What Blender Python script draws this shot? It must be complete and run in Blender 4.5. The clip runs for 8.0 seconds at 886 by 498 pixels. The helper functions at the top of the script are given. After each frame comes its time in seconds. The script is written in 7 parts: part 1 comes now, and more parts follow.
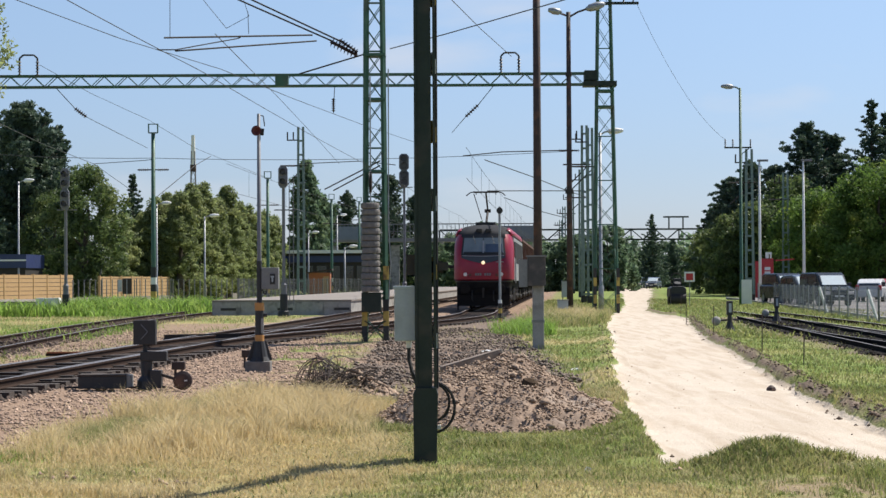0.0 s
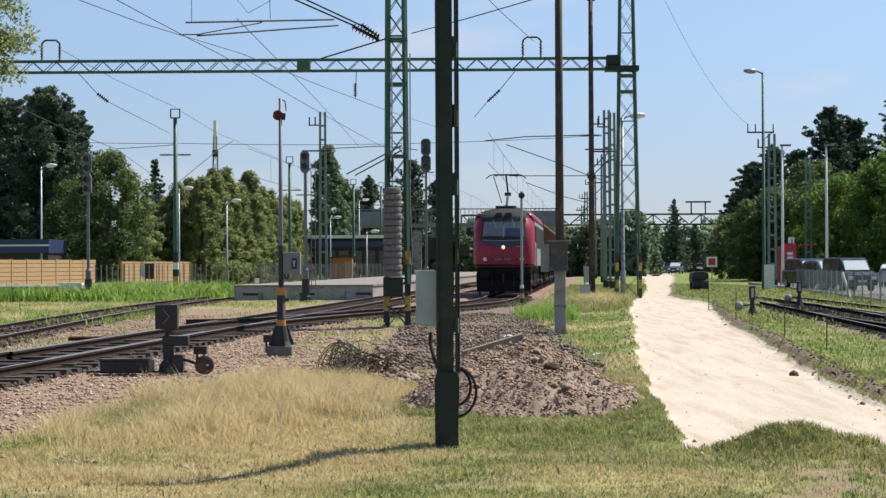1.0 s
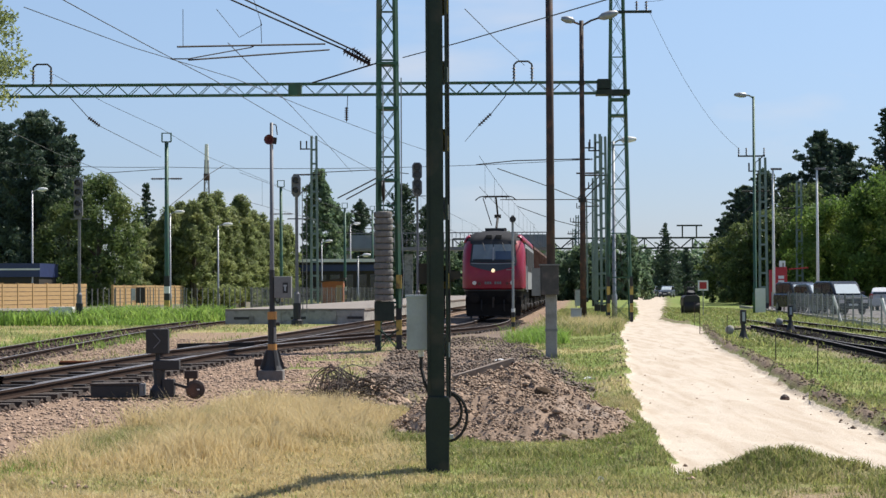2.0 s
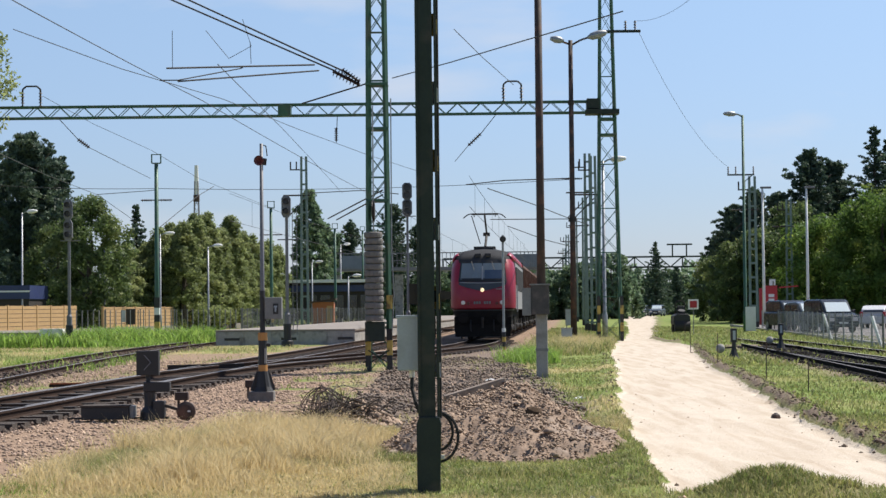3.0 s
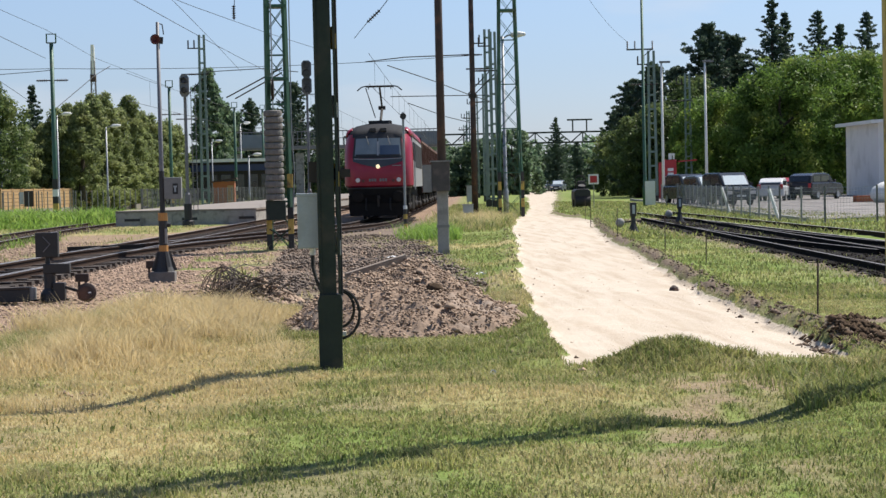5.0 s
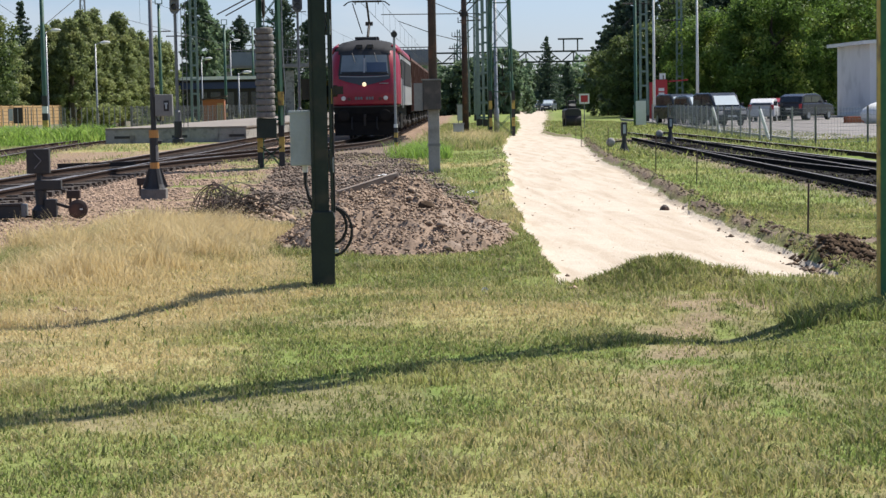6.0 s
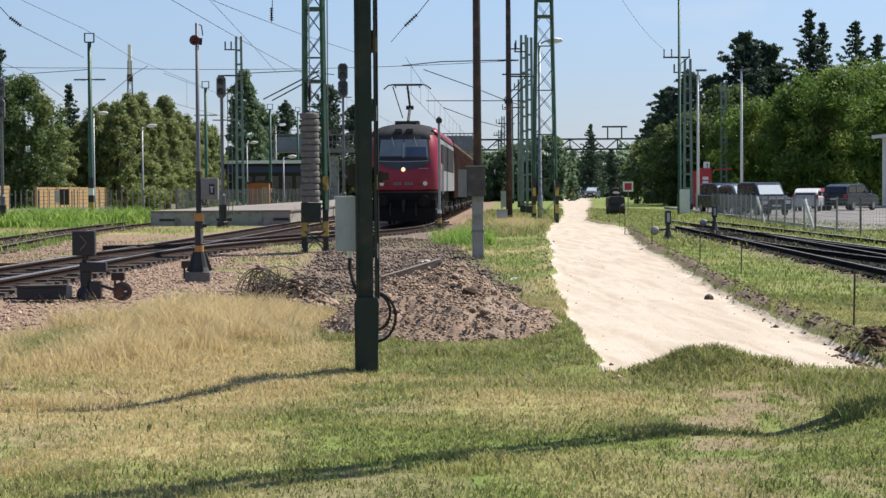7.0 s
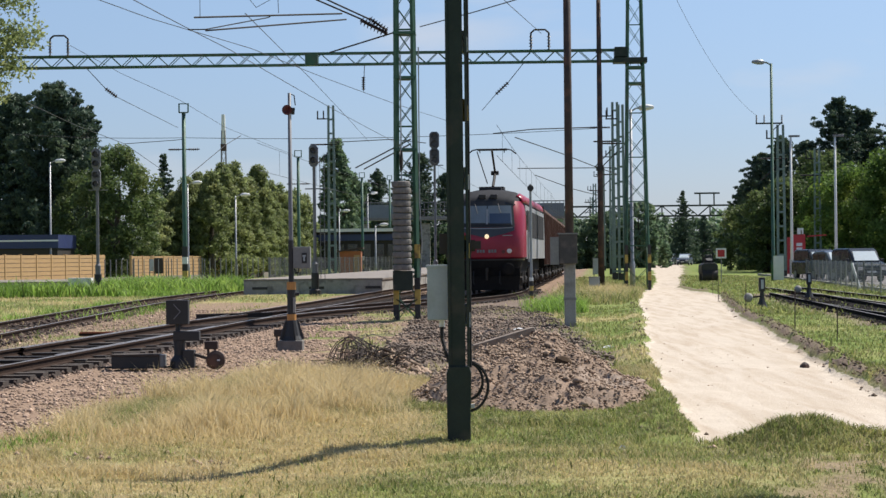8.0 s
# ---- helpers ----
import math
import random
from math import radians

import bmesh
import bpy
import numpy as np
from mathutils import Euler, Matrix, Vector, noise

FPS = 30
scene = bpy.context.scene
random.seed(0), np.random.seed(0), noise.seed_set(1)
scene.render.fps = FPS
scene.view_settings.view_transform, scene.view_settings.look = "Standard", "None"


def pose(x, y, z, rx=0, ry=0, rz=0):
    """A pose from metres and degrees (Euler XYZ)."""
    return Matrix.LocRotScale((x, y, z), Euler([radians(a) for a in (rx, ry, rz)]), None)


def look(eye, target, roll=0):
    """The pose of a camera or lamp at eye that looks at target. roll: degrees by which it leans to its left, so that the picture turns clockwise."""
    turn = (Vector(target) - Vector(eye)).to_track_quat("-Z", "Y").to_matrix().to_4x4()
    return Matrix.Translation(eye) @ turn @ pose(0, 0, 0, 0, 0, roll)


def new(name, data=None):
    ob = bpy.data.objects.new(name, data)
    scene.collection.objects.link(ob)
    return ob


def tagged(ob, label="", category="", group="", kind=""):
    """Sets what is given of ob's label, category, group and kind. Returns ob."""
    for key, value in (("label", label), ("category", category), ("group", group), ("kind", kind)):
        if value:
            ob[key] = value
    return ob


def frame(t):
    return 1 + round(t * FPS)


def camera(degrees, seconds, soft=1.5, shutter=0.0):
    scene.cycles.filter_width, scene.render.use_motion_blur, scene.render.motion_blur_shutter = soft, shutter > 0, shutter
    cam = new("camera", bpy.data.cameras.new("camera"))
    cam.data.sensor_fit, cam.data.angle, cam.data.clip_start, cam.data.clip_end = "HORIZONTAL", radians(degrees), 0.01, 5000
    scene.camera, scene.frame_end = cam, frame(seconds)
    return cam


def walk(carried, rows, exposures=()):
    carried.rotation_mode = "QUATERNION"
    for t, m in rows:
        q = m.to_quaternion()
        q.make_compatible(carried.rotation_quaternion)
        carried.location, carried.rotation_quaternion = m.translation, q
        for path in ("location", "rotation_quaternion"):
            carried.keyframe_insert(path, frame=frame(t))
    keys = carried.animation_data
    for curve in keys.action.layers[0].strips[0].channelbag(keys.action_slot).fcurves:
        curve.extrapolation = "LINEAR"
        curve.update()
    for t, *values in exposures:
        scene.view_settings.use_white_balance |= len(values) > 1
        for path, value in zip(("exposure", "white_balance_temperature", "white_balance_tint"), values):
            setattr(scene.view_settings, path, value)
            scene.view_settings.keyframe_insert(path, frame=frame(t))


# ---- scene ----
cam = camera(26.0, 8.0, soft=1.45)
# seconds, eye x y z, turn about x y z in degrees
ROWS = [
    (0.0, 0.0, 0.0, 1.6, 90.91, 0.3, 0.005),
    (0.5, 0.001, -0.008, 1.602, 90.558, 0.209, 0.331),
    (1.0, 0.004, 0.047, 1.593, 90.469, 0.29, 0.66),
    (1.5, 0.01, 0.033, 1.599, 90.817, 0.34, 0.591),
    (1.7, 0.01, 0.033, 1.6, 90.918, 0.34, 0.519),
    (2.8, 0.009, 0.03, 1.603, 91.83, 0.38, 0.161),
    (3.0, 0.009, 0.03, 1.603, 91.769, 0.603, 0.119),
    (3.5, 0.02, 0.081, 1.608, 90.83, 2.293, -1.197),
    (4.0, 0.028, 0.102, 1.611, 89.848, 2.198, -3.06),
    (4.5, 0.027, 0.009, 1.61, 89.199, 1.9, -3.3),
    (5.0, 0.026, -0.013, 1.599, 88.062, 1.319, -2.817),
    (5.2, 0.021, 0.0, 1.596, 87.261, 1.164, -2.703),
    (6.3, -0.003, -0.076, 1.589, 85.569, 0.907, -3.292),
    (6.5, -0.004, -0.05, 1.590, 85.982, 0.68, -3.179),
    (7.0, -0.014, -0.034, 1.599, 88.217, 0.40, -1.813),
    (7.5, -0.023, 0.015, 1.602, 89.298, 0.555, 0.012),
    (8.0, -0.018, 0.03, 1.609, 90.254, 0.62, 0.92),
]
walk(cam, [(t, pose(x, y, z, a, b, c)) for t, x, y, z, a, b, c in ROWS],
     exposures=[(0.0, 0.55), (3.0, 0.56), (5.0, 0.58), (6.5, 0.62), (7.2, 0.52), (8.0, 0.46)])

# ---- light ----
SUN_AZ, SUN_EL = 53.0, 54.0          # degrees to the right of straight ahead, and above the horizon
world = bpy.data.worlds.new("sky")
scene.world = world
world.use_nodes = True
wn, wl = world.node_tree.nodes, world.node_tree.links
sky = wn.new("ShaderNodeTexSky")
sky.sky_type, sky.sun_disc = "NISHITA", False
sky.sun_elevation, sky.sun_rotation = radians(SUN_EL), radians(SUN_AZ)
sky.air_density, sky.dust_density, sky.ozone_density = 1.0, 0.2, 2.2
tc = wn.new("ShaderNodeTexCoord")
mp = wn.new("ShaderNodeMapping")
mp.inputs["Scale"].default_value = (3.0, 3.0, 11.0)
cl = wn.new("ShaderNodeTexNoise")
cl.inputs["Scale"].default_value, cl.inputs["Detail"].default_value = 2.2, 6.0
cr = wn.new("ShaderNodeValToRGB")
cr.color_ramp.elements[0].position, cr.color_ramp.elements[1].position = 0.56, 0.80
cr.color_ramp.elements[1].color = (0.55, 0.55, 0.55, 1)
mx = wn.new("ShaderNodeMix")
mx.data_type = "RGBA"
mx.inputs[7].default_value = (7.6, 7.6, 8.0, 1)
wl.new(tc.outputs["Generated"], mp.inputs["Vector"])
wl.new(mp.outputs["Vector"], cl.inputs["Vector"])
wl.new(cl.outputs["Fac"], cr.inputs["Fac"])
wl.new(cr.outputs["Color"], mx.inputs[0])
tint = wn.new("ShaderNodeMix")
tint.data_type, tint.blend_type = "RGBA", "MULTIPLY"
tint.inputs[0].default_value = 1.0
height, band = wn.new("ShaderNodeSeparateXYZ"), wn.new("ShaderNodeValToRGB")
band.color_ramp.elements.new(0.5)
for e, (p, c) in zip(band.color_ramp.elements, ((0.0, (0.69, 0.765, 1.14)), (0.06, (0.83, 0.88, 1.14)), (0.16, (1.19, 1.17, 1.26)))):
    e.position, e.color = p, (*c, 1)
wl.new(tc.outputs["Generated"], height.inputs["Vector"])
wl.new(height.outputs["Z"], band.inputs["Fac"])
wl.new(band.outputs["Color"], tint.inputs[7])
wl.new(sky.outputs["Color"], tint.inputs[6])
wl.new(tint.outputs[2], mx.inputs[6])
wl.new(mx.outputs[2], wn["Background"].inputs["Color"])
wn["Background"].inputs["Strength"].default_value = 0.068
sun = new("sun", bpy.data.lights.new("sun", "SUN"))
sun.data.energy, sun.data.angle, sun.data.color = 5.0, radians(0.55), (1.0, 0.95, 0.87)
az, el = radians(SUN_AZ), radians(SUN_EL)
toward = Vector((math.sin(az) * math.cos(el), math.cos(az) * math.cos(el), math.sin(el)))
sun.matrix_world = look(toward * 200, (0, 0, 0))


# ---- materials ----
def mat(name, c1, c2=None, scale=4.0, rough=0.7, metal=0.0, bump=0.15, fine=40.0, stain=None, island=0.0, stretch=(1, 1, 1), glow=0.0):
    """Two-scale noise between c1 and c2, with an optional stain colour, bump and per-piece variation."""
    m = bpy.data.materials.new(name)
    m.use_nodes = True
    n, l = m.node_tree.nodes, m.node_tree.links
    b = n["Principled BSDF"]
    b.inputs["Metallic"].default_value = metal
    c2 = c2 or tuple(v * 0.7 for v in c1)
    tcn, mpn = n.new("ShaderNodeTexCoord"), n.new("ShaderNodeMapping")
    mpn.inputs["Scale"].default_value = stretch
    l.new(tcn.outputs["Object"], mpn.inputs["Vector"])
    a, f = n.new("ShaderNodeTexNoise"), n.new("ShaderNodeTexNoise")
    a.inputs["Scale"].default_value, f.inputs["Scale"].default_value = scale, fine
    a.inputs["Detail"].default_value, f.inputs["Detail"].default_value = 5.0, 3.0
    for x in (a, f):
        l.new(mpn.outputs["Vector"], x.inputs["Vector"])
    mixf = n.new("ShaderNodeMath")
    mixf.operation = "MULTIPLY_ADD"
    mixf.inputs[1].default_value, mixf.inputs[2].default_value = 0.5, 0.0
    l.new(f.outputs["Fac"], mixf.inputs[0])
    add = n.new("ShaderNodeMath")
    add.operation = "MULTIPLY_ADD"
    add.inputs[1].default_value = 0.5
    l.new(a.outputs["Fac"], add.inputs[0])
    l.new(mixf.outputs[0], add.inputs[2])
    ramp = n.new("ShaderNodeValToRGB")
    ramp.color_ramp.elements[0].position, ramp.color_ramp.elements[1].position = 0.34, 0.66
    ramp.color_ramp.elements[0].color, ramp.color_ramp.elements[1].color = (*c1, 1), (*c2, 1)
    l.new(add.outputs[0], ramp.inputs["Fac"])
    col = ramp.outputs["Color"]
    if stain:
        s, sr, sm = n.new("ShaderNodeTexNoise"), n.new("ShaderNodeValToRGB"), n.new("ShaderNodeMix")
        s.inputs["Scale"].default_value, s.inputs["Detail"].default_value = scale * 0.6, 8.0
        sr.color_ramp.elements[0].position, sr.color_ramp.elements[1].position = 0.52, 0.66
        sm.data_type = "RGBA"
        sm.inputs[7].default_value = (*stain, 1)
        l.new(mpn.outputs["Vector"], s.inputs["Vector"])
        l.new(s.outputs["Fac"], sr.inputs["Fac"])
        l.new(sr.outputs["Color"], sm.inputs[0])
        l.new(col, sm.inputs[6])
        col = sm.outputs[2]
    if island:
        g, hs, mr = n.new("ShaderNodeNewGeometry"), n.new("ShaderNodeHueSaturation"), n.new("ShaderNodeMapRange")
        mr.inputs["To Min"].default_value, mr.inputs["To Max"].default_value = 1 - island, 1 + island
        l.new(g.outputs["Random Per Island"], mr.inputs["Value"])
        l.new(mr.outputs[0], hs.inputs["Value"])
        l.new(col, hs.inputs["Color"])
        col = hs.outputs["Color"]
    l.new(col, b.inputs["Base Color"])
    rr = n.new("ShaderNodeMapRange")
    rr.inputs["To Min"].default_value, rr.inputs["To Max"].default_value = max(rough - 0.12, 0.03), min(rough + 0.12, 1.0)
    l.new(a.outputs["Fac"], rr.inputs["Value"])
    l.new(rr.outputs[0], b.inputs["Roughness"])
    if bump:
        bp = n.new("ShaderNodeBump")
        bp.inputs["Strength"].default_value, bp.inputs["Distance"].default_value = bump, 0.01
        l.new(add.outputs[0], bp.inputs["Height"])
        l.new(bp.outputs["Normal"], b.inputs["Normal"])
    if glow:
        b.inputs["Emission Color"].default_value, b.inputs["Emission Strength"].default_value = (*c1, 1), glow
    return m


def leaf_mat(name, c1, c2, c3, scale=0.5, through_light=0.45, island=0.32):
    """Foliage: clump-scale and leaf-scale colour, some light through the leaf."""
    m = mat(name, c1, c2, scale=scale, rough=0.6, bump=0.0, fine=scale * 9, stain=c3, island=island)
    n, l = m.node_tree.nodes, m.node_tree.links
    b, out = n["Principled BSDF"], n["Material Output"]
    b.inputs["Specular IOR Level"].default_value = 0.3
    t, s = n.new("ShaderNodeBsdfTranslucent"), n.new("ShaderNodeMixShader")
    s.inputs[0].default_value = through_light
    src = b.inputs["Base Color"].links[0].from_socket
    l.new(src, t.inputs["Color"])
    l.new(b.outputs[0], s.inputs[1])
    l.new(t.outputs[0], s.inputs[2])
    l.new(s.outputs[0], out.inputs["Surface"])
    return m


def glass_mat(name, tint, rough=0.05):
    m = mat(name, tint, tuple(v * 0.7 for v in tint), scale=1.5, rough=rough + 0.12, bump=0.0)
    m.node_tree.nodes["Principled BSDF"].inputs["Specular IOR Level"].default_value = 0.8
    return m


GREEN = mat("mast_green_paint", (0.045, 0.125, 0.075), (0.03, 0.085, 0.055), 3, 0.55, 0.1, 0.1, stain=(0.07, 0.09, 0.06))
DARKGREEN = mat("dark_green_paint", (0.012, 0.024, 0.016), (0.008, 0.017, 0.012), 5, 0.6, 0.1, 0.2, stain=(0.045, 0.04, 0.03))
BRIGHTGREEN = mat("bright_green_paint", (0.03, 0.14, 0.06), (0.025, 0.10, 0.045), 3, 0.5, 0.1, 0.1)
GALV = mat("galvanised_steel", (0.34, 0.35, 0.36), (0.25, 0.26, 0.27), 6, 0.5, 0.5, 0.05)
RUST = mat("rusty_brown_pole", (0.062, 0.04, 0.033), (0.042, 0.03, 0.027), 5, 0.75, 0.1, 0.25, stain=(0.12, 0.06, 0.04))
BLACK = mat("black_paint", (0.018, 0.018, 0.02), (0.03, 0.028, 0.027), 5, 0.6, 0.0, 0.2)
DARKSTEEL = mat("dark_greasy_steel", (0.02, 0.018, 0.017), (0.035, 0.027, 0.022), 8, 0.7, 0.1, 0.3)
YELLOW = mat("worn_yellow_paint", (0.50, 0.36, 0.08), (0.40, 0.28, 0.07), 7, 0.65, 0.0, 0.2, stain=(0.16, 0.11, 0.05))
ORANGE = mat("faded_orange_paint", (0.50, 0.24, 0.06), (0.42, 0.2, 0.06), 7, 0.65, 0.0, 0.2)
WHITE = mat("white_paint", (0.75, 0.75, 0.73), (0.62, 0.62, 0.6), 5, 0.6, 0.0, 0.1)
CONCRETE = mat("grey_concrete", (0.34, 0.33, 0.31), (0.24, 0.235, 0.22), 4, 0.9, 0.0, 0.5, stain=(0.17, 0.16, 0.15))
WEIGHT = mat("weathered_concrete_weights", (0.20, 0.185, 0.17), (0.13, 0.12, 0.11), 8, 0.92, 0.0, 0.7, island=0.2)
BOXGREY = mat("pale_grey_box_paint", (0.40, 0.44, 0.46), (0.34, 0.38, 0.40), 3, 0.5, 0.0, 0.05, stain=(0.30, 0.32, 0.32))
CABGREY = mat("dull_grey_cabinet", (0.22, 0.22, 0.21), (0.16, 0.16, 0.155), 6, 0.65, 0.0, 0.15)
RAILTOP = mat("polished_rail_steel", (0.42, 0.375, 0.335), (0.27, 0.235, 0.205), 12, 0.42, 0.8, 0.05)
RAILSIDE = mat("brown_rusty_rail", (0.03, 0.02, 0.016), (0.052, 0.034, 0.026), 10, 0.88, 0.05, 0.3)
SLEEPER = mat("old_timber_sleeper", (0.04, 0.03, 0.024), (0.07, 0.053, 0.042), 6, 0.9, 0.0, 0.7, stretch=(1, 6, 1))
WIRE = mat("dark_copper_wire", (0.04, 0.044, 0.045), (0.06, 0.06, 0.058), 3, 0.75, 0.1, 0.0)
INSUL = mat("brown_glazed_insulator", (0.05, 0.027, 0.024), (0.035, 0.022, 0.022), 5, 0.55, 0.0, 0.0)
RUBBER = mat("black_rubber", (0.015, 0.015, 0.016), (0.025, 0.025, 0.025), 9, 0.8, 0.0, 0.2)
LOCORED = mat("locomotive_red_paint", (0.29, 0.008, 0.032), (0.23, 0.006, 0.024), 1.2, 0.38, 0.0, 0.03, stain=(0.34, 0.03, 0.035))
LOCOGREY = mat("locomotive_grey_paint", (0.31, 0.31, 0.32), (0.25, 0.25, 0.26), 1.5, 0.45, 0.0, 0.03, stain=(0.26, 0.25, 0.24))
LOCOROOF = mat("dirty_roof_grey", (0.05, 0.051, 0.055), (0.034, 0.034, 0.036), 1.5, 0.75, 0.0, 0.1)
LOCODARK = mat("sooty_underframe", (0.012, 0.0115, 0.0115), (0.024, 0.021, 0.019), 4, 0.75, 0.1, 0.3)
BAND = mat("dark_slate_band", (0.035, 0.04, 0.05), (0.05, 0.055, 0.06), 2, 0.4, 0.0, 0.02)
# Cab glass: its reflections are put into this light grey tint.
SHIELD = glass_mat("windscreen_glass", (0.20, 0.235, 0.25))
# Sky glare on car windscreens is painted in as a pale base colour.
CARSCREEN = glass_mat("glare_tinted_car_windscreen", (0.62, 0.70, 0.72))
CARGLASS = glass_mat("car_glass", (0.02, 0.025, 0.03))
LAMPON = mat("lit_headlamp", (1.0, 0.78, 0.48), (1.0, 0.82, 0.55), 3, 0.2, 0.0, 0.0, glow=0.62)
LAMPOFF = mat("lamp_lens", (0.75, 0.70, 0.66), (0.65, 0.6, 0.58), 3, 0.2, 0.0, 0.0)
WAGON = mat("rusty_brown_wagon", (0.12, 0.046, 0.033), (0.075, 0.036, 0.029), 1.2, 0.85, 0.0, 0.2, stain=(0.17, 0.10, 0.075))
SIGNALGREY = mat("signal_grey", (0.20, 0.20, 0.21), (0.14, 0.14, 0.15), 4, 0.6, 0.2, 0.1)
REDLENS = mat("red_horn", (0.13, 0.022, 0.02), (0.09, 0.022, 0.02), 6, 0.5, 0.0, 0.1)
SIGNRED = mat("sign_red", (0.42, 0.02, 0.025), (0.36, 0.02, 0.025), 2, 0.45, 0.0, 0.02)
WOODFENCE = mat("orange_timber_boards", (0.46, 0.29, 0.14), (0.36, 0.22, 0.10), 2, 0.8, 0.0, 0.3, stretch=(1, 1, 8))
BARK = mat("tree_bark", (0.09, 0.07, 0.05), (0.05, 0.04, 0.03), 6, 0.95, 0.0, 0.8, stretch=(1, 1, 0.3))
LEAF = leaf_mat("broadleaf_foliage", (0.13, 0.18, 0.062), (0.08, 0.12, 0.042), (0.20, 0.23, 0.08))
LEAFBRIGHT = leaf_mat("bright_foliage", (0.16, 0.25, 0.05), (0.085, 0.15, 0.034), (0.27, 0.32, 0.07))
# Hornbeam green with a little haze blue mixed into the colour.
LEAFHEDGE = leaf_mat("hornbeam_foliage", (0.285, 0.325, 0.13), (0.165, 0.205, 0.085), (0.40, 0.41, 0.17), through_light=0.55)
# Distance haze is painted into these bluer, paler leaf colours.
LEAFFAR = leaf_mat("haze_tinted_far_foliage", (0.15, 0.22, 0.125), (0.10, 0.155, 0.09), (0.22, 0.28, 0.14), through_light=0.55)
NEEDLE = leaf_mat("dark_pine_needles", (0.078, 0.118, 0.074), (0.05, 0.082, 0.055), (0.11, 0.15, 0.085), through_light=0.3)
DIRT = mat("dug_earth", (0.32, 0.222, 0.153), (0.15, 0.105, 0.076), 3, 0.97, 0.0, 1.0, fine=30, stain=(0.27, 0.21, 0.165))
CLOD = mat("earth_clods", (0.36, 0.26, 0.185), (0.20, 0.142, 0.102), 5, 0.97, 0.0, 0.8, island=0.3)
STONE = mat("ballast_stone", (0.46, 0.33, 0.24), (0.15, 0.10, 0.073), 6, 0.95, 0.0, 0.6, island=0.5)
BALLAST = mat("dark_oily_ballast", (0.11, 0.075, 0.057), (0.042, 0.029, 0.023), 6, 0.95, 0.0, 0.6, island=0.4)
NEARBLACK = mat("near_black_ballast", (0.011, 0.0095, 0.0085), (0.02, 0.017, 0.014), 6, 0.9, 0.0, 0.6, island=0.3)
DAMPSOIL = mat("damp_dark_soil", (0.10, 0.068, 0.044), (0.042, 0.029, 0.02), 5, 0.95, 0.0, 0.8, island=0.3)
EDGESOIL = mat("crumbly_brown_soil", (0.19, 0.135, 0.095), (0.075, 0.052, 0.037), 5, 0.95, 0.0, 0.8, island=0.35)
SPOILSTONE = mat("dark_spoil", (0.21, 0.16, 0.125), (0.085, 0.066, 0.053), 6, 0.95, 0.0, 0.8, island=0.4)
POSTGREY = mat("weathered_grey_post", (0.30, 0.30, 0.29), (0.22, 0.22, 0.21), 6, 0.8, 0.0, 0.1)
DULLRAIL = mat("dull_rail_steel", (0.15, 0.14, 0.135), (0.05, 0.042, 0.038), 10, 0.6, 0.4, 0.1)
LOUVRE = mat("dusty_dark_louvre", (0.035, 0.036, 0.04), (0.05, 0.05, 0.052), 3, 0.95, 0.0, 0.2)
for m in (NEARBLACK, DAMPSOIL, LOUVRE, LOCODARK, RAILSIDE, LOCOROOF):
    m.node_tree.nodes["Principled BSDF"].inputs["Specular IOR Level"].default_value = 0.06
OLDBEAM = mat("weathered_brown_beam", (0.24, 0.185, 0.145), (0.15, 0.115, 0.09), 5, 0.9, 0.0, 0.6, stain=(0.30, 0.25, 0.2))
DARKCAB = mat("dark_weathered_case", (0.07, 0.062, 0.058), (0.045, 0.042, 0.04), 6, 0.6, 0.1, 0.15, stain=(0.11, 0.09, 0.08))
BRUSH = mat("dead_twigs", (0.10, 0.075, 0.055), (0.06, 0.045, 0.035), 8, 0.9, 0.0, 0.3)
PLASTER = mat("white_plaster", (0.72, 0.71, 0.69), (0.66, 0.65, 0.63), 1.0, 0.85, 0.0, 0.1, stain=(0.58, 0.57, 0.55))
ASPHALT = mat("pale_asphalt", (0.18, 0.16, 0.15), (0.135, 0.122, 0.115), 0.6, 0.92, 0.0, 0.4, stain=(0.24, 0.225, 0.21))
BLUE = mat("blue_station_panel", (0.018, 0.03, 0.11), (0.025, 0.038, 0.10), 2, 0.5, 0.0, 0.05)
BRICKRED = mat("orange_shed_boards", (0.40, 0.13, 0.05), (0.32, 0.11, 0.05), 2, 0.8, 0.0, 0.2)
PLASTIC = mat("white_plastic", (0.72, 0.72, 0.70), (0.6, 0.6, 0.58), 3, 0.5, 0.0, 0.1)


def paint(name, c):
    m = mat(name, c, tuple(v * 0.85 for v in c), 1.0, 0.25, 0.0, 0.0)
    m.node_tree.nodes["Principled BSDF"].inputs["Specular IOR Level"].default_value = 0.3
    return m


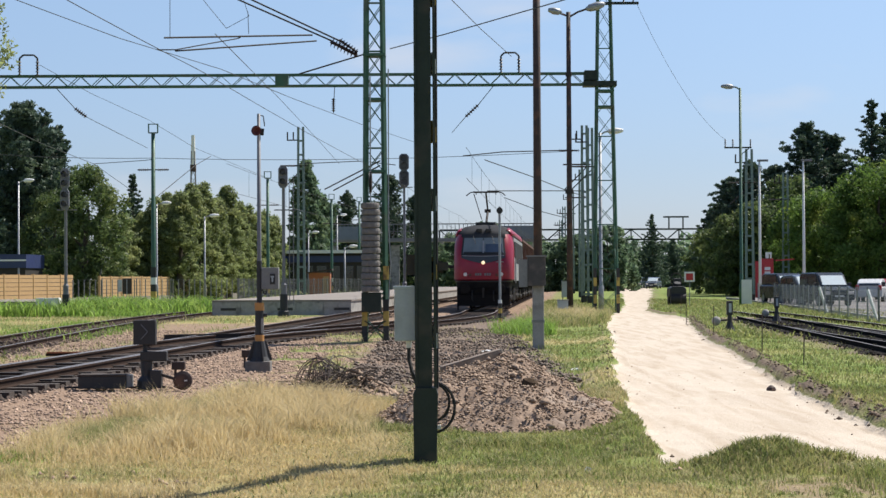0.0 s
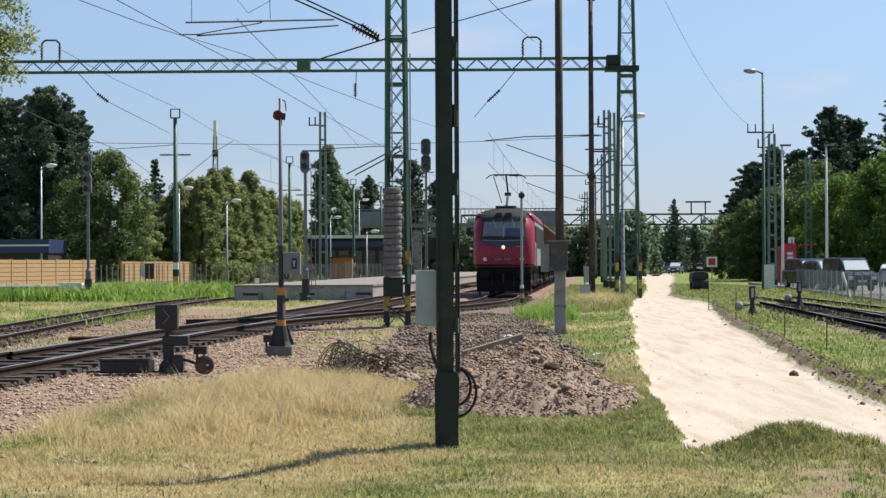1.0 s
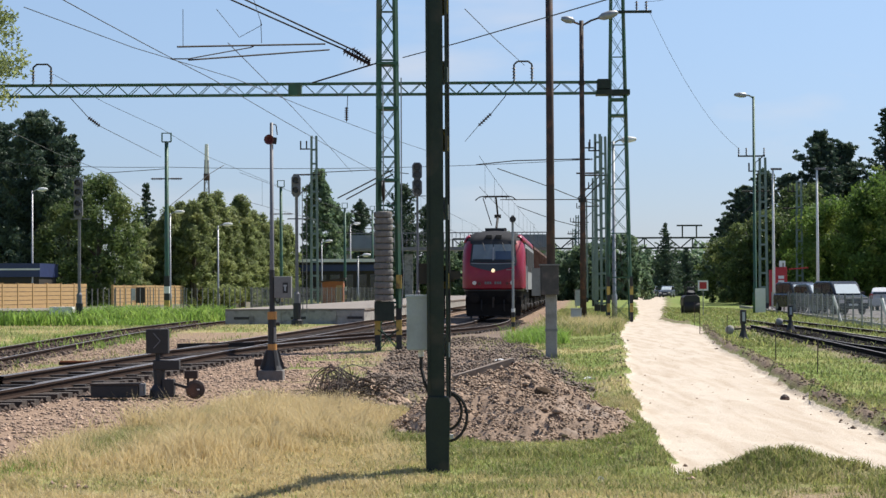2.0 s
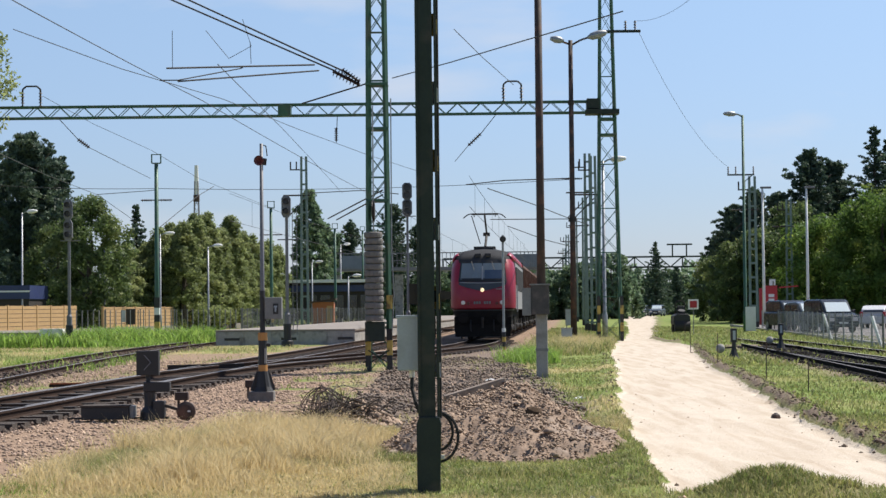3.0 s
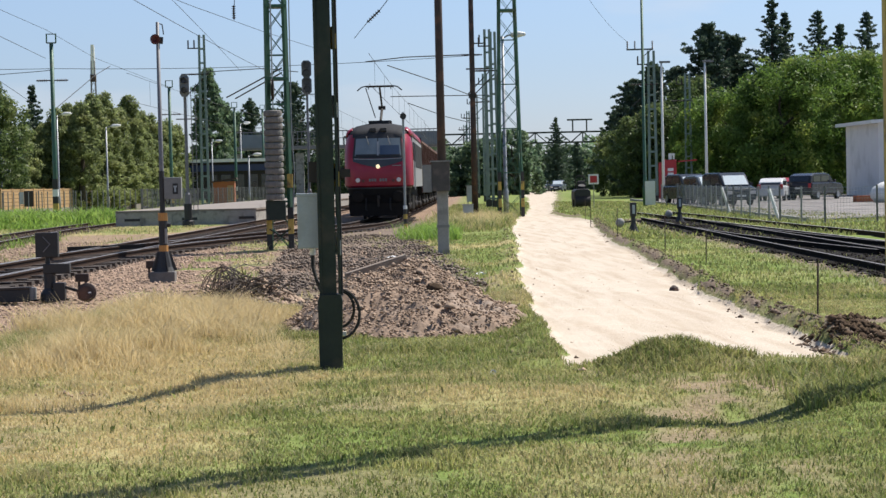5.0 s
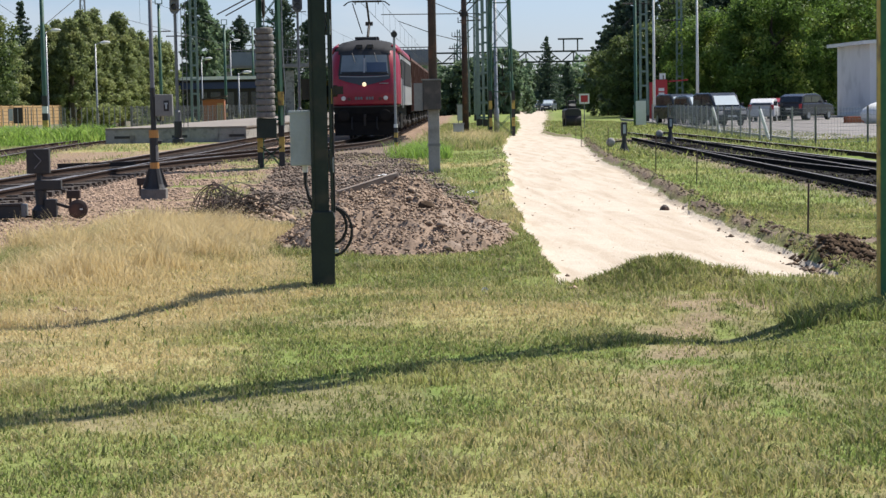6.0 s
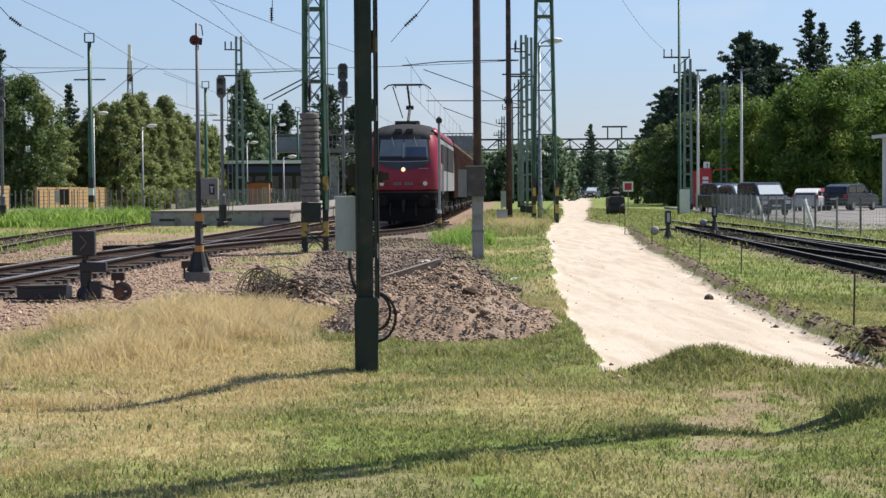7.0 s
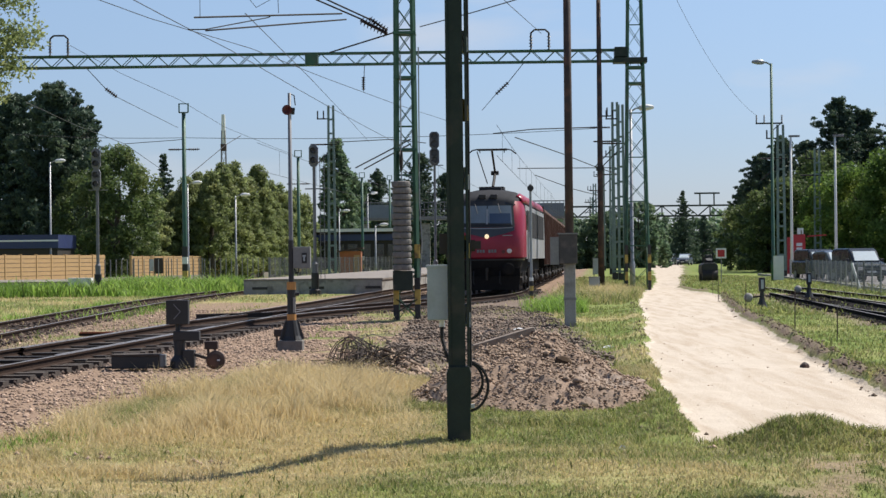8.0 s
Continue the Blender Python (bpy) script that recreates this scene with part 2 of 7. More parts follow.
# ---- mesh building ----
class Shape:
    """Collects solids and turns them into one mesh."""

    def __init__(self):
        self.v, self.f = [], []

    def add(self, verts, faces):
        o = len(self.v)
        self.v += [tuple(p) for p in verts]
        self.f += [tuple(i + o for i in q) for q in faces]
        return self

    def box(self, x0, y0, z0, x1, y1, z1, m=None):
        p = [Vector((x, y, z)) for z in (z0, z1) for y in (y0, y1) for x in (x0, x1)]
        if m is not None:
            p = [m @ q for q in p]
        return self.add(p, [(0, 2, 3, 1), (4, 5, 7, 6), (0, 1, 5, 4), (2, 6, 7, 3), (0, 4, 6, 2), (1, 3, 7, 5)])

    def tube(self, a, b, r0, r1=None, n=8, caps=True):
        a, b = Vector(a), Vector(b)
        r1 = r0 if r1 is None else r1
        q = (b - a).to_track_quat("Z", "Y")
        ring = [(math.cos(2 * math.pi * i / n), math.sin(2 * math.pi * i / n)) for i in range(n)]
        p = [a + q @ Vector((c * r0, s * r0, 0)) for c, s in ring] + [b + q @ Vector((c * r1, s * r1, 0)) for c, s in ring]
        f = [(i, (i + 1) % n, n + (i + 1) % n, n + i) for i in range(n)]
        if caps:
            f += [tuple(range(n - 1, -1, -1)), tuple(range(n, 2 * n))]
        return self.add(p, f)

    def bar(self, a, b, w, h, up=(0, 0, 1)):
        """A rectangular bar from a to b, w wide and h deep."""
        a, b = Vector(a), Vector(b)
        d = (b - a).normalized()
        s = d.cross(Vector(up))
        if s.length < 1e-4:
            s = d.cross(Vector((0, 1, 0)))
        s.normalize()
        u = s.cross(d)
        p = [q + s * i * w / 2 + u * j * h / 2 for q in (a, b) for j in (-1, 1) for i in (-1, 1)]
        return self.add(p, [(0, 2, 3, 1), (4, 5, 7, 6), (0, 1, 5, 4), (2, 6, 7, 3), (0, 4, 6, 2), (1, 3, 7, 5)])

    def lathe(self, base, profile, n=12, axis=(0, 0, 1)):
        """profile: (radius, height) pairs along the axis from base."""
        q = Vector(axis).to_track_quat("Z", "Y")
        base = Vector(base)
        p, f = [], []
        for r, h in profile:
            for i in range(n):
                a = 2 * math.pi * i / n
                p.append(base + q @ Vector((r * math.cos(a), r * math.sin(a), h)))
        for k in range(len(profile) - 1):
            for i in range(n):
                j = (i + 1) % n
                f.append((k * n + i, k * n + j, k * n + n + j, k * n + n + i))
        m = len(profile) - 1
        f += [tuple(range(n - 1, -1, -1)), tuple(range(m * n, m * n + n))]
        return self.add(p, f)

    def path(self, pts, r, n=6):
        for a, b in zip(pts[:-1], pts[1:]):
            self.tube(a, b, r, n=n, caps=True)
        return self

    def prism(self, outline, y0, y1, plane="xz"):
        """An outline in one plane, pushed along the third axis from y0 to y1."""
        k = len(outline)

        def at(u, w, d):
            return (u, d, w) if plane == "xz" else (d, u, w) if plane == "yz" else (u, w, d)
        p = [at(u, w, y0) for u, w in outline] + [at(u, w, y1) for u, w in outline]
        return self.add(p, [tuple(range(k)), tuple(range(2 * k - 1, k - 1, -1))] + [((i + 1) % k, i, k + i, k + (i + 1) % k) for i in range(k)])

    def mesh(self, name):
        me = bpy.data.meshes.new(name)
        me.from_pydata(self.v, [], self.f)
        b = bmesh.new()
        b.from_mesh(me)
        bmesh.ops.recalc_face_normals(b, faces=b.faces)
        b.to_mesh(me)
        b.free()
        return me


def part(name, shape, material, parent=None, label="", bevel=0.0, smooth=False):
    me = shape.mesh(name) if isinstance(shape, Shape) else shape
    if not me.materials:
        me.materials.append(material)
    ob = new(name, me)
    if smooth:
        me.polygons.foreach_set("use_smooth", [True] * len(me.polygons))
    if bevel:
        mo = ob.modifiers.new("bevel", "BEVEL")
        mo.width, mo.segments, mo.limit_method = bevel, 2, "ANGLE"
    if parent:
        ob.parent = parent
    if label:
        ob["label"] = label
    return ob


def thing(name, m, label, category, group="", kind=""):
    ob = new(name)
    ob.empty_display_size = 0.2
    ob.matrix_basis = m
    return tagged(ob, label, category, group, kind)


def raw_mesh(name, verts, tris, material, attr=None):
    """A large triangle mesh straight from arrays."""
    me = bpy.data.meshes.new(name)
    k = len(tris[0])
    me.vertices.add(len(verts))
    me.vertices.foreach_set("co", np.asarray(verts, dtype=np.float32).ravel())
    me.loops.add(len(tris) * k)
    me.loops.foreach_set("vertex_index", np.asarray(tris, dtype=np.int32).ravel())
    me.polygons.add(len(tris))
    me.polygons.foreach_set("loop_start", np.arange(len(tris), dtype=np.int32) * k)
    me.update(calc_edges=True)
    for key, val in (attr or {}).items():
        a = me.attributes.new(key, "FLOAT", "POINT")
        a.data.foreach_set("value", np.asarray(val, dtype=np.float32))
    me.materials.append(material)
    return me


rng = np.random.default_rng(7)
LATTICE = rng.random((256, 256))


def vnoise(x, y):
    """Smooth value noise on arrays."""
    xi, yi = np.floor(x).astype(int), np.floor(y).astype(int)
    u, v = x - xi, y - yi
    u, v = u * u * (3 - 2 * u), v * v * (3 - 2 * v)
    a, b = LATTICE[xi % 256, yi % 256], LATTICE[(xi + 1) % 256, yi % 256]
    c, d = LATTICE[xi % 256, (yi + 1) % 256], LATTICE[(xi + 1) % 256, (yi + 1) % 256]
    return a + (b - a) * u + (c - a) * v + (a - b - c + d) * u * v


def fbm(x, y, octaves=4):
    s, w, t = 0, 0.5, 0
    for i in range(octaves):
        s, t = s + w * vnoise(x * 2 ** i + 17 * i, y * 2 ** i + 31 * i), t + w
        w *= 0.5
    return s / t


def step(a, b, x):
    t = np.clip((x - a) / (b - a), 0, 1)
    return t * t * (3 - 2 * t)


# ---- plan ----
SLOPE = 0.0668                                   # all running lines lead away at this slope


def line_a(y):
    """Centre of the line with the train: straight, then a crossover to the line beside it."""
    s = float(step(46.0, 80.0, y))
    return line_b(y) + 5.05 * s + 0.15 * math.exp(-((y - 85) / 5) ** 2)


def line_b(y):
    return -7.1 + SLOPE * (y - 34)


def line_c(y):
    """The line at the far side, curving away in the grass."""
    return -10.6 - 0.05 * (y - 40) + 0.0011 * max(y - 55, 0) ** 2 if y < 100 else line_b(y) - 7.2 + 2.0 * math.exp(-(y - 100) / 20)


def line_r(y):
    return 9.4 + 0.062 * (y - 30.5)


def line_t(y):
    return line_r(y) + 0.9 * (max(62 - y, 0) / 21) ** 2


def line_s(y):
    return 12.6 + 0.026 * (y - 43)


PATH_Y = [16.0, 17.2, 20.0, 27.7, 40.0, 51.0, 60.0, 68.0, 78.0, 86.0, 95.0, 116.0, 132.0, 200.0, 330.0]
PATH_L = [1.95, 1.85, 2.03, 2.50, 3.55, 4.45, 5.15, 5.75, 6.75, 7.60, 8.70, 10.9, 12.4, 18.6, 29.5]
PATH_R = [4.28, 4.38, 4.62, 5.08, 6.20, 7.05, 7.95, 8.80, 9.90, 9.70, 10.1, 12.5, 14.1, 21.9, 36.0]


def ground_data(x, y):
    """Height and covers (sand, gravel, earth, dry) of the ground on arrays x, y."""
    n1, n2, n3 = fbm(x * 0.9, y * 0.9), fbm(x * 4.0 + 9, y * 4.0), fbm(x * 0.25 + 40, y * 0.25)
    wob = (n1 - 0.5) * 0.55 + (n2 - 0.5) * 0.30
    left, right = np.interp(y, PATH_Y, PATH_L), np.interp(y, PATH_Y, PATH_R)
    sand = step(-0.05, 0.05, x - left + wob * 0.7) * step(-0.05, 0.05, right - x - wob * 0.8) * step(16.2, 16.6, y + wob * 0.9 - 0.25 * np.sin((x - 1.9) * 1.4))
    sand = sand * (y < 330)
    lip = step(-0.55, -0.1, x - left + wob * 0.7) * step(-0.36, -0.14, right - x - wob * 0.8) * step(16.0, 16.6, y)
    earth = np.maximum(0, lip - sand) * step(0.30, 0.62, n1 + 0.08 * (x > 3)) * (0.15 + 0.85 * step(-0.3, 0.3, x - (left + right) / 2))
    lb = -7.1 + SLOPE * (y - 34)
    la = lb + 5.05 * step(46.0, 80.0, y)
    ledge = lb - 2.2
    redge = np.where(y < 52, np.interp(y, [20, 24, 30, 40, 52], [-3.6, -1.4, 0.9, 1.3, 0.9]), la + 2.6)
    near_edge = np.interp(y, [15, 17.6, 24.5, 28, 33], [-5.0, -4.1, -3.4, -2.2, 0.6])
    redge = np.minimum(redge, np.where(y < 33, near_edge, 99))
    gravel = step(-0.5, 0.5, x - ledge + wob * 3 + np.clip(30 - y, 0, 9) * 2) * step(-0.4, 0.4, redge - x + wob * 1.8) * step(15.5, 17.5, y + wob * 2)
    weeds = step(0.60, 0.72, n1 + 0.1 * n3) * (x > -3.5) * (y > 30) * (y < 60)
    gravel = gravel * (1 - 0.85 * weeds)
    for lx in (-10.6 - 0.05 * (y - 40) + 0.0011 * np.maximum(y - 55, 0) ** 2,):
        gravel = np.maximum(gravel, step(1.5, 0.8, np.abs(x - lx) + wob * 2.5) * (y < 92) * (y > 20) * 0.9)
    rr, ss = 9.4 + 0.062 * (y - 30.5), 12.6 + 0.026 * (y - 43)
    gravel = np.maximum(gravel, 0.85 * step(1.6, 0.9, np.abs(x - rr) + wob * 2) * (y < 78))
    strip = step(0.9, 0.3, np.abs(x - (la + 3.1)) + wob * 2) * (y > 60) * (y < 240)
    sandy = step(-0.6, 0.6, x + 10.2 + 0.02 * (y - 60) + wob * 2) * step(-0.5, 0.5, ledge - x + wob * 2) * (y > 26) * (y < 72)
    gravel = np.maximum(gravel, np.maximum(sandy * 0.93, strip * 0.3))
    earth = np.maximum(earth, 0.9 * step(1.9, 1.2, np.abs(x - rr) + wob * 1.4) * (y < 78) * (y > 12))
    spoil = step(-0.5, 0.3, x + 1.5 + wob * 2) * step(-0.4, 0.4, np.interp(y, [25, 32, 42, 52, 62, 76], [1.9, 2.0, 2.3, 2.0, 2.2, 3.2]) - x + wob * 1.6) * step(24.5, 26.5, y + wob * 2) * step(92, 80, y + wob * 4)
    earth = np.maximum(earth, spoil * (0.82 + 0.18 * step(0.40, 0.55, n1)))
    earth = earth * step(17.0, 18.5, y)
    corner = np.exp(-((x - 4.82) / 0.30) ** 2 - ((y - 18.1) / 0.75) ** 2)
    corner = corner + 0.7 * np.exp(-((x - 5.4) / 0.6) ** 2 - ((y - 19.8) / 0.4) ** 2)
    earth = np.maximum(earth, step(0.22, 0.5, corner + 0.25 * (n2 - 0.5)))
    worn = np.exp(-((x - 3.35) / 0.62) ** 2 - ((y - 15.2) / 0.75) ** 2) * 1.5 + 0.85 * np.exp(-((x - 3.3 + 0.27 * (16 - y)) / 0.42) ** 2) * step(9.0, 11.0, y) * step(16.6, 15.6, y)
    path_dirt = np.clip(0.62 * step(0.55, 0.68, fbm(x * 0.9 + 3, y * 0.7 + 8)) * step(17.0, 16.0, y) + worn * step(0.30, 0.50, n2), 0, 0.95) * step(0.24, 0.42, n2)
    gravel, earth = np.maximum(gravel, path_dirt * 0.78), np.maximum(earth, path_dirt * 0.18)
    earth = np.maximum(earth, 0.85 * step(1.7, 1.0, np.abs(x + 10.6 + 0.05 * (y - 40) - 0.0011 * np.maximum(y - 55, 0) ** 2) + wob * 1.5) * (y > 20) * (y < 92))
    dry = np.clip(step(0.30, 0.68, n3 * 0.40 + n1 * 0.30 + n2 * 0.30 + 0.95 * (fbm(x * 0.7 + 90, y * 0.5) - 0.5) + 0.36 * step(0.6, -2.4, x) * step(32, 22, y) * step(13.0, 16.0, y) - 0.08), 0, 1)
    dry = np.where((x > 4.2) & (y > 17), dry * 0.40, dry)
    dry = np.clip(dry - 0.6 * np.exp(-((x - near_edge - 0.35) / 0.35) ** 2) * (y < 26), 0, 1)
    dry = np.clip(dry - 0.30 * step(14.8, 13.2, y) * step(-3.2, 0.0, x) + 0.12 * step(18.0, 16.2, y) * step(13.5, 14.8, y) * step(-1.0, 1.5, x), 0, 1)
    dry = np.where((y > 50) & (x > 3), dry * 0.6, dry)
    straw = step(-0.4, -1.8, x) * step(15.5, 18.0, y)
    dry = np.where(y < 28, 0.14 + (0.68 + 0.20 * straw) * dry, dry)
    dry = np.clip(dry + 0.35 * step(-0.2, -1.6, x) * step(8.0, 10.0, y) * step(18.5, 15.0, y) * step(0.3, 0.6, n1) - 0.18 * step(-0.8, 0.4, x) * step(13.8, 12.0, y), 0, 1)
    dry = np.clip(dry + 0.8 * np.exp(-((x - 0.075 * y + 0.3) / 1.3) ** 2 - ((y - 80) / 14) ** 2), 0, 1)
    z = (n1 - 0.5) * 0.07 + (n2 - 0.5) * 0.025
    z = z * step(3, 20, y) - (0.03 + 0.02 * step(18, 22, y)) * sand
    z = z + 0.16 * np.exp(-((x - 2.75) / 0.42) ** 2 - ((y - 16.4) / 0.6) ** 2) * (1 - sand)
    z = z + 0.10 * corner * (1 - sand) * (0.5 + n2)
    z = z + 0.07 * (lip - sand).clip(0, 1) * n2 * 2 - 0.02 * gravel
    z = z - 0.15 * np.exp(-((x + 2.2) / 1.3) ** 2 - ((y - 15.2) / 1.1) ** 2) - 0.12 * np.exp(-((x - 2.75) / 0.7) ** 2 - ((y - 13.2) / 0.8) ** 2)
    bank = step(0.06, 0.22, x - right + wob * 0.8) * np.exp(-np.clip(x - right, 0, 9) / 0.8) * step(17.2, 18.5, y)
    z = z + 0.075 * bank * (0.2 + 1.6 * n2)
    bed = np.maximum(step(1.75, 1.35, np.abs(x - lb)), step(1.75, 1.35, np.abs(x - la)) * (y > 47)) * (y > 18)
    z = z * (1 - bed) - 0.10 * bed
    z = np.where(y > 140, z * 0.5 - 0.05, z)
    return z, sand, gravel, earth, dry


def graded(lo, hi, fine, a, b, grow):
    """Coordinates that are fine between a and b and grow coarser outwards."""
    v = list(np.arange(a, b, fine))
    s, x = fine, b
    while x < hi:
        v.append(x)
        s *= grow
        x += s
    v.append(hi)
    s, x, w = fine, a, []
    while True:
        s *= grow
        x -= s
        if x <= lo:
            break
        w.append(x)
    return np.array([lo] + w[::-1] + v)


def ground_material():
    m = bpy.data.materials.new("ground")
    m.use_nodes = True
    n, l = m.node_tree.nodes, m.node_tree.links
    b = n["Principled BSDF"]
    b.inputs["Roughness"].default_value = 0.95
    b.inputs["Specular IOR Level"].default_value = 0.15
    g = n.new("ShaderNodeTexCoord")

    def noise_tex(scale, detail=5.0):
        t = n.new("ShaderNodeTexNoise")
        t.inputs["Scale"].default_value, t.inputs["Detail"].default_value = scale, detail
        l.new(g.outputs["Object"], t.inputs["Vector"])
        return t.outputs["Fac"]

    def ramp(f, *stops):
        r = n.new("ShaderNodeValToRGB")
        while len(r.color_ramp.elements) < len(stops):
            r.color_ramp.elements.new(0.5)
        for e, (p, c) in zip(r.color_ramp.elements, stops):
            e.position, e.color = p, (*c, 1)
        l.new(f, r.inputs["Fac"])
        return r.outputs["Color"]

    def attr(key):
        a = n.new("ShaderNodeAttribute")
        a.attribute_name = key
        return a.outputs["Fac"]

    def mix(f, a, c):
        x = n.new("ShaderNodeMix")
        x.data_type = "RGBA"
        l.new(f, x.inputs[0])
        l.new(a, x.inputs[6])
        l.new(c, x.inputs[7])
        return x.outputs[2]
    big, mid, fine = noise_tex(0.35), noise_tex(3.0), noise_tex(28.0, 4.0)
    green = mix(big, ramp(fine, (0.3, (0.09, 0.14, 0.03)), (0.7, (0.18, 0.24, 0.055))), ramp(mid, (0.3, (0.11, 0.165, 0.035)), (0.7, (0.21, 0.24, 0.07))))
    dry = mix(mid, ramp(fine, (0.3, (0.29, 0.245, 0.105)), (0.7, (0.47, 0.40, 0.19))), ramp(mid, (0.3, (0.23, 0.21, 0.085)), (0.7, (0.38, 0.32, 0.16))))
    vor = n.new("ShaderNodeTexVoronoi")
    vor.inputs["Scale"].default_value = 16.0
    l.new(g.outputs["Object"], vor.inputs["Vector"])
    gravel = mix(mid, ramp(vor.outputs["Distance"], (0.0, (0.39, 0.275, 0.19)), (0.7, (0.12, 0.08, 0.055))), ramp(fine, (0.3, (0.19, 0.125, 0.084)), (0.7, (0.41, 0.295, 0.21))))
    streak_map = n.new("ShaderNodeMapping")
    streak_map.inputs["Scale"].default_value = (2.6, 0.22, 1.0)
    streak_map.inputs["Rotation"].default_value = (0, 0, radians(8))
    l.new(g.outputs["Object"], streak_map.inputs["Vector"])
    streak = n.new("ShaderNodeTexNoise")
    streak.inputs["Scale"].default_value, streak.inputs["Detail"].default_value, streak.inputs["Distortion"].default_value = 1.3, 7.0, 0.6
    l.new(streak_map.outputs["Vector"], streak.inputs["Vector"])
    sand = mix(mid, ramp(fine, (0.3, (0.42, 0.35, 0.272)), (0.7, (0.505, 0.437, 0.355))), ramp(streak.outputs["Fac"], (0.34, (0.385, 0.305, 0.226)), (0.58, (0.56, 0.49, 0.405))))
    earth = mix(fine, ramp(mid, (0.3, (0.11, 0.08, 0.062)), (0.7, (0.20, 0.15, 0.115))), ramp(fine, (0.3, (0.09, 0.068, 0.052)), (0.7, (0.26, 0.20, 0.155))))
    col = mix(attr("dry"), green, dry)
    col = mix(attr("gravel"), col, gravel)
    col = mix(attr("earth"), col, earth)
    edge = n.new("ShaderNodeMath")
    edge.operation = "MULTIPLY_ADD"
    edge.inputs[1].default_value = 0.6
    l.new(fine, edge.inputs[0])
    l.new(attr("sand"), edge.inputs[2])
    crisp = n.new("ShaderNodeMapRange")
    crisp.inputs["From Min"].default_value, crisp.inputs["From Max"].default_value = 0.86, 0.98
    l.new(edge.outputs[0], crisp.inputs["Value"])
    col = mix(crisp.outputs[0], col, sand)
    l.new(col, b.inputs["Base Color"])
    bp = n.new("ShaderNodeBump")
    bp.inputs["Strength"].default_value, bp.inputs["Distance"].default_value = 0.6, 0.03
    l.new(fine, bp.inputs["Height"])
    l.new(bp.outputs["Normal"], b.inputs["Normal"])
    return m


def build_ground():
    xs = graded(-900, 900, 0.1, -6.0, 8.0, 1.05)
    ys = graded(-300, 2400, 0.11, 9.0, 34.0, 1.024)
    gx, gy = np.meshgrid(xs, ys)
    x, y = gx.ravel(), gy.ravel()
    z, sand, gravel, earth, dry = ground_data(x, y)
    w, h = len(xs), len(ys)
    i = np.arange(w * h).reshape(h, w)
    quads = np.stack([i[:-1, :-1], i[:-1, 1:], i[1:, 1:], i[1:, :-1]], -1).reshape(-1, 4)
    me = raw_mesh("ground", np.stack([x, y, z], 1), quads, ground_material(), dict(sand=sand, gravel=gravel, earth=earth, dry=dry))
    me.polygons.foreach_set("use_smooth", [True] * len(me.polygons))
    tagged(new("ground", me), "flat ground of mown grass, brown gravel and a pale sandy path", "ground", kind="structure")


build_ground()


def gz(x, y):
    return float(ground_data(np.array([float(x)]), np.array([float(y)]))[0][0])


# ---- tracks ----
RAIL_TOP = 0.13


def rail_mesh(curve, offset, y0, y1, dy, web=None):
    """One rail of flat-bottom section swept along a curve."""
    prof = [(-0.065, 0.0), (0.065, 0.0), (0.065, 0.012), (0.012, 0.03), (0.012, 0.095), (0.036, 0.105), (0.036, 0.14), (-0.036, 0.14), (-0.036, 0.105), (-0.012, 0.095), (-0.012, 0.03), (-0.065, 0.012)]
    s, k = Shape(), len(prof)
    ys = list(np.arange(y0, y1, dy)) + [y1]
    for y in ys:
        sl = (curve(y + 0.1) - curve(y - 0.1)) / 0.2
        c = 1 / math.hypot(1, sl)
        s.v += [(curve(y) + (offset + u) * c, y - (offset + u) * sl * c, RAIL_TOP - 0.14 + w) for u, w in prof]
    for j in range(len(ys) - 1):
        s.f += [(j * k + i, j * k + (i + 1) % k, (j + 1) * k + (i + 1) % k, (j + 1) * k + i) for i in range(k)]
    me = bpy.data.meshes.new("rail")
    me.from_pydata(s.v, [], s.f)
    me.materials.append(web or RAILSIDE)
    me.materials.append(DULLRAIL if web else RAILTOP)
    for p in me.polygons:
        p.material_index = 1 if all(me.vertices[v].co.z > RAIL_TOP - 0.002 for v in p.vertices) else 0
    return me


sleeper_box = Shape().box(-1.25, -0.13, -0.16, 1.25, 0.13, 0.0).mesh("sleeper")
sleeper_box.materials.append(SLEEPER)


def build_track(curve, y0, y1, sleepers_to, label, dy=3.0, web=None):
    t = thing("railway_track", pose(0, 0, 0), label, "railway track", "tracks of the yard", "structure")
    for off in (-0.7535, 0.7535):
        part("rail", rail_mesh(curve, off, y0, y1, dy, web), None, t)
    y = y0
    while y < sleepers_to:
        a = -math.degrees(math.atan((curve(y + 0.1) - curve(y - 0.1)) / 0.2))
        s = part("sleeper", sleeper_box, None, t)
        s.matrix_basis = pose(curve(y), y, RAIL_TOP - 0.135 + 0.01 * math.sin(y * 7), 0, 0, a)
        y += 0.62
    return t


build_track(line_b, 18.0, 420.0, 84.0, "straight running line with dark rusty rails and timber sleepers", 6.0)
build_track(line_a, 47.0, 420.0, 96.0, "running line with crossover curve, bright railheads in brown ballast", 2.0)
build_track(line_c, 30.0, 230.0, 80.0, "weedy rusty siding track half hidden in grass", 3.0)
build_track(line_r, 14.0, 74.0, 74.0, "dark rusty siding track with shiny railheads beside the path", 5.0, NEARBLACK)
build_track(line_t, 37.0, 62.0, 37.0, "dark turnout rails leaving the siding beside the path", 2.5, NEARBLACK)
build_track(line_s, 14.0, 86.0, 40.0, "overgrown siding track along the car park fence", 6.0)


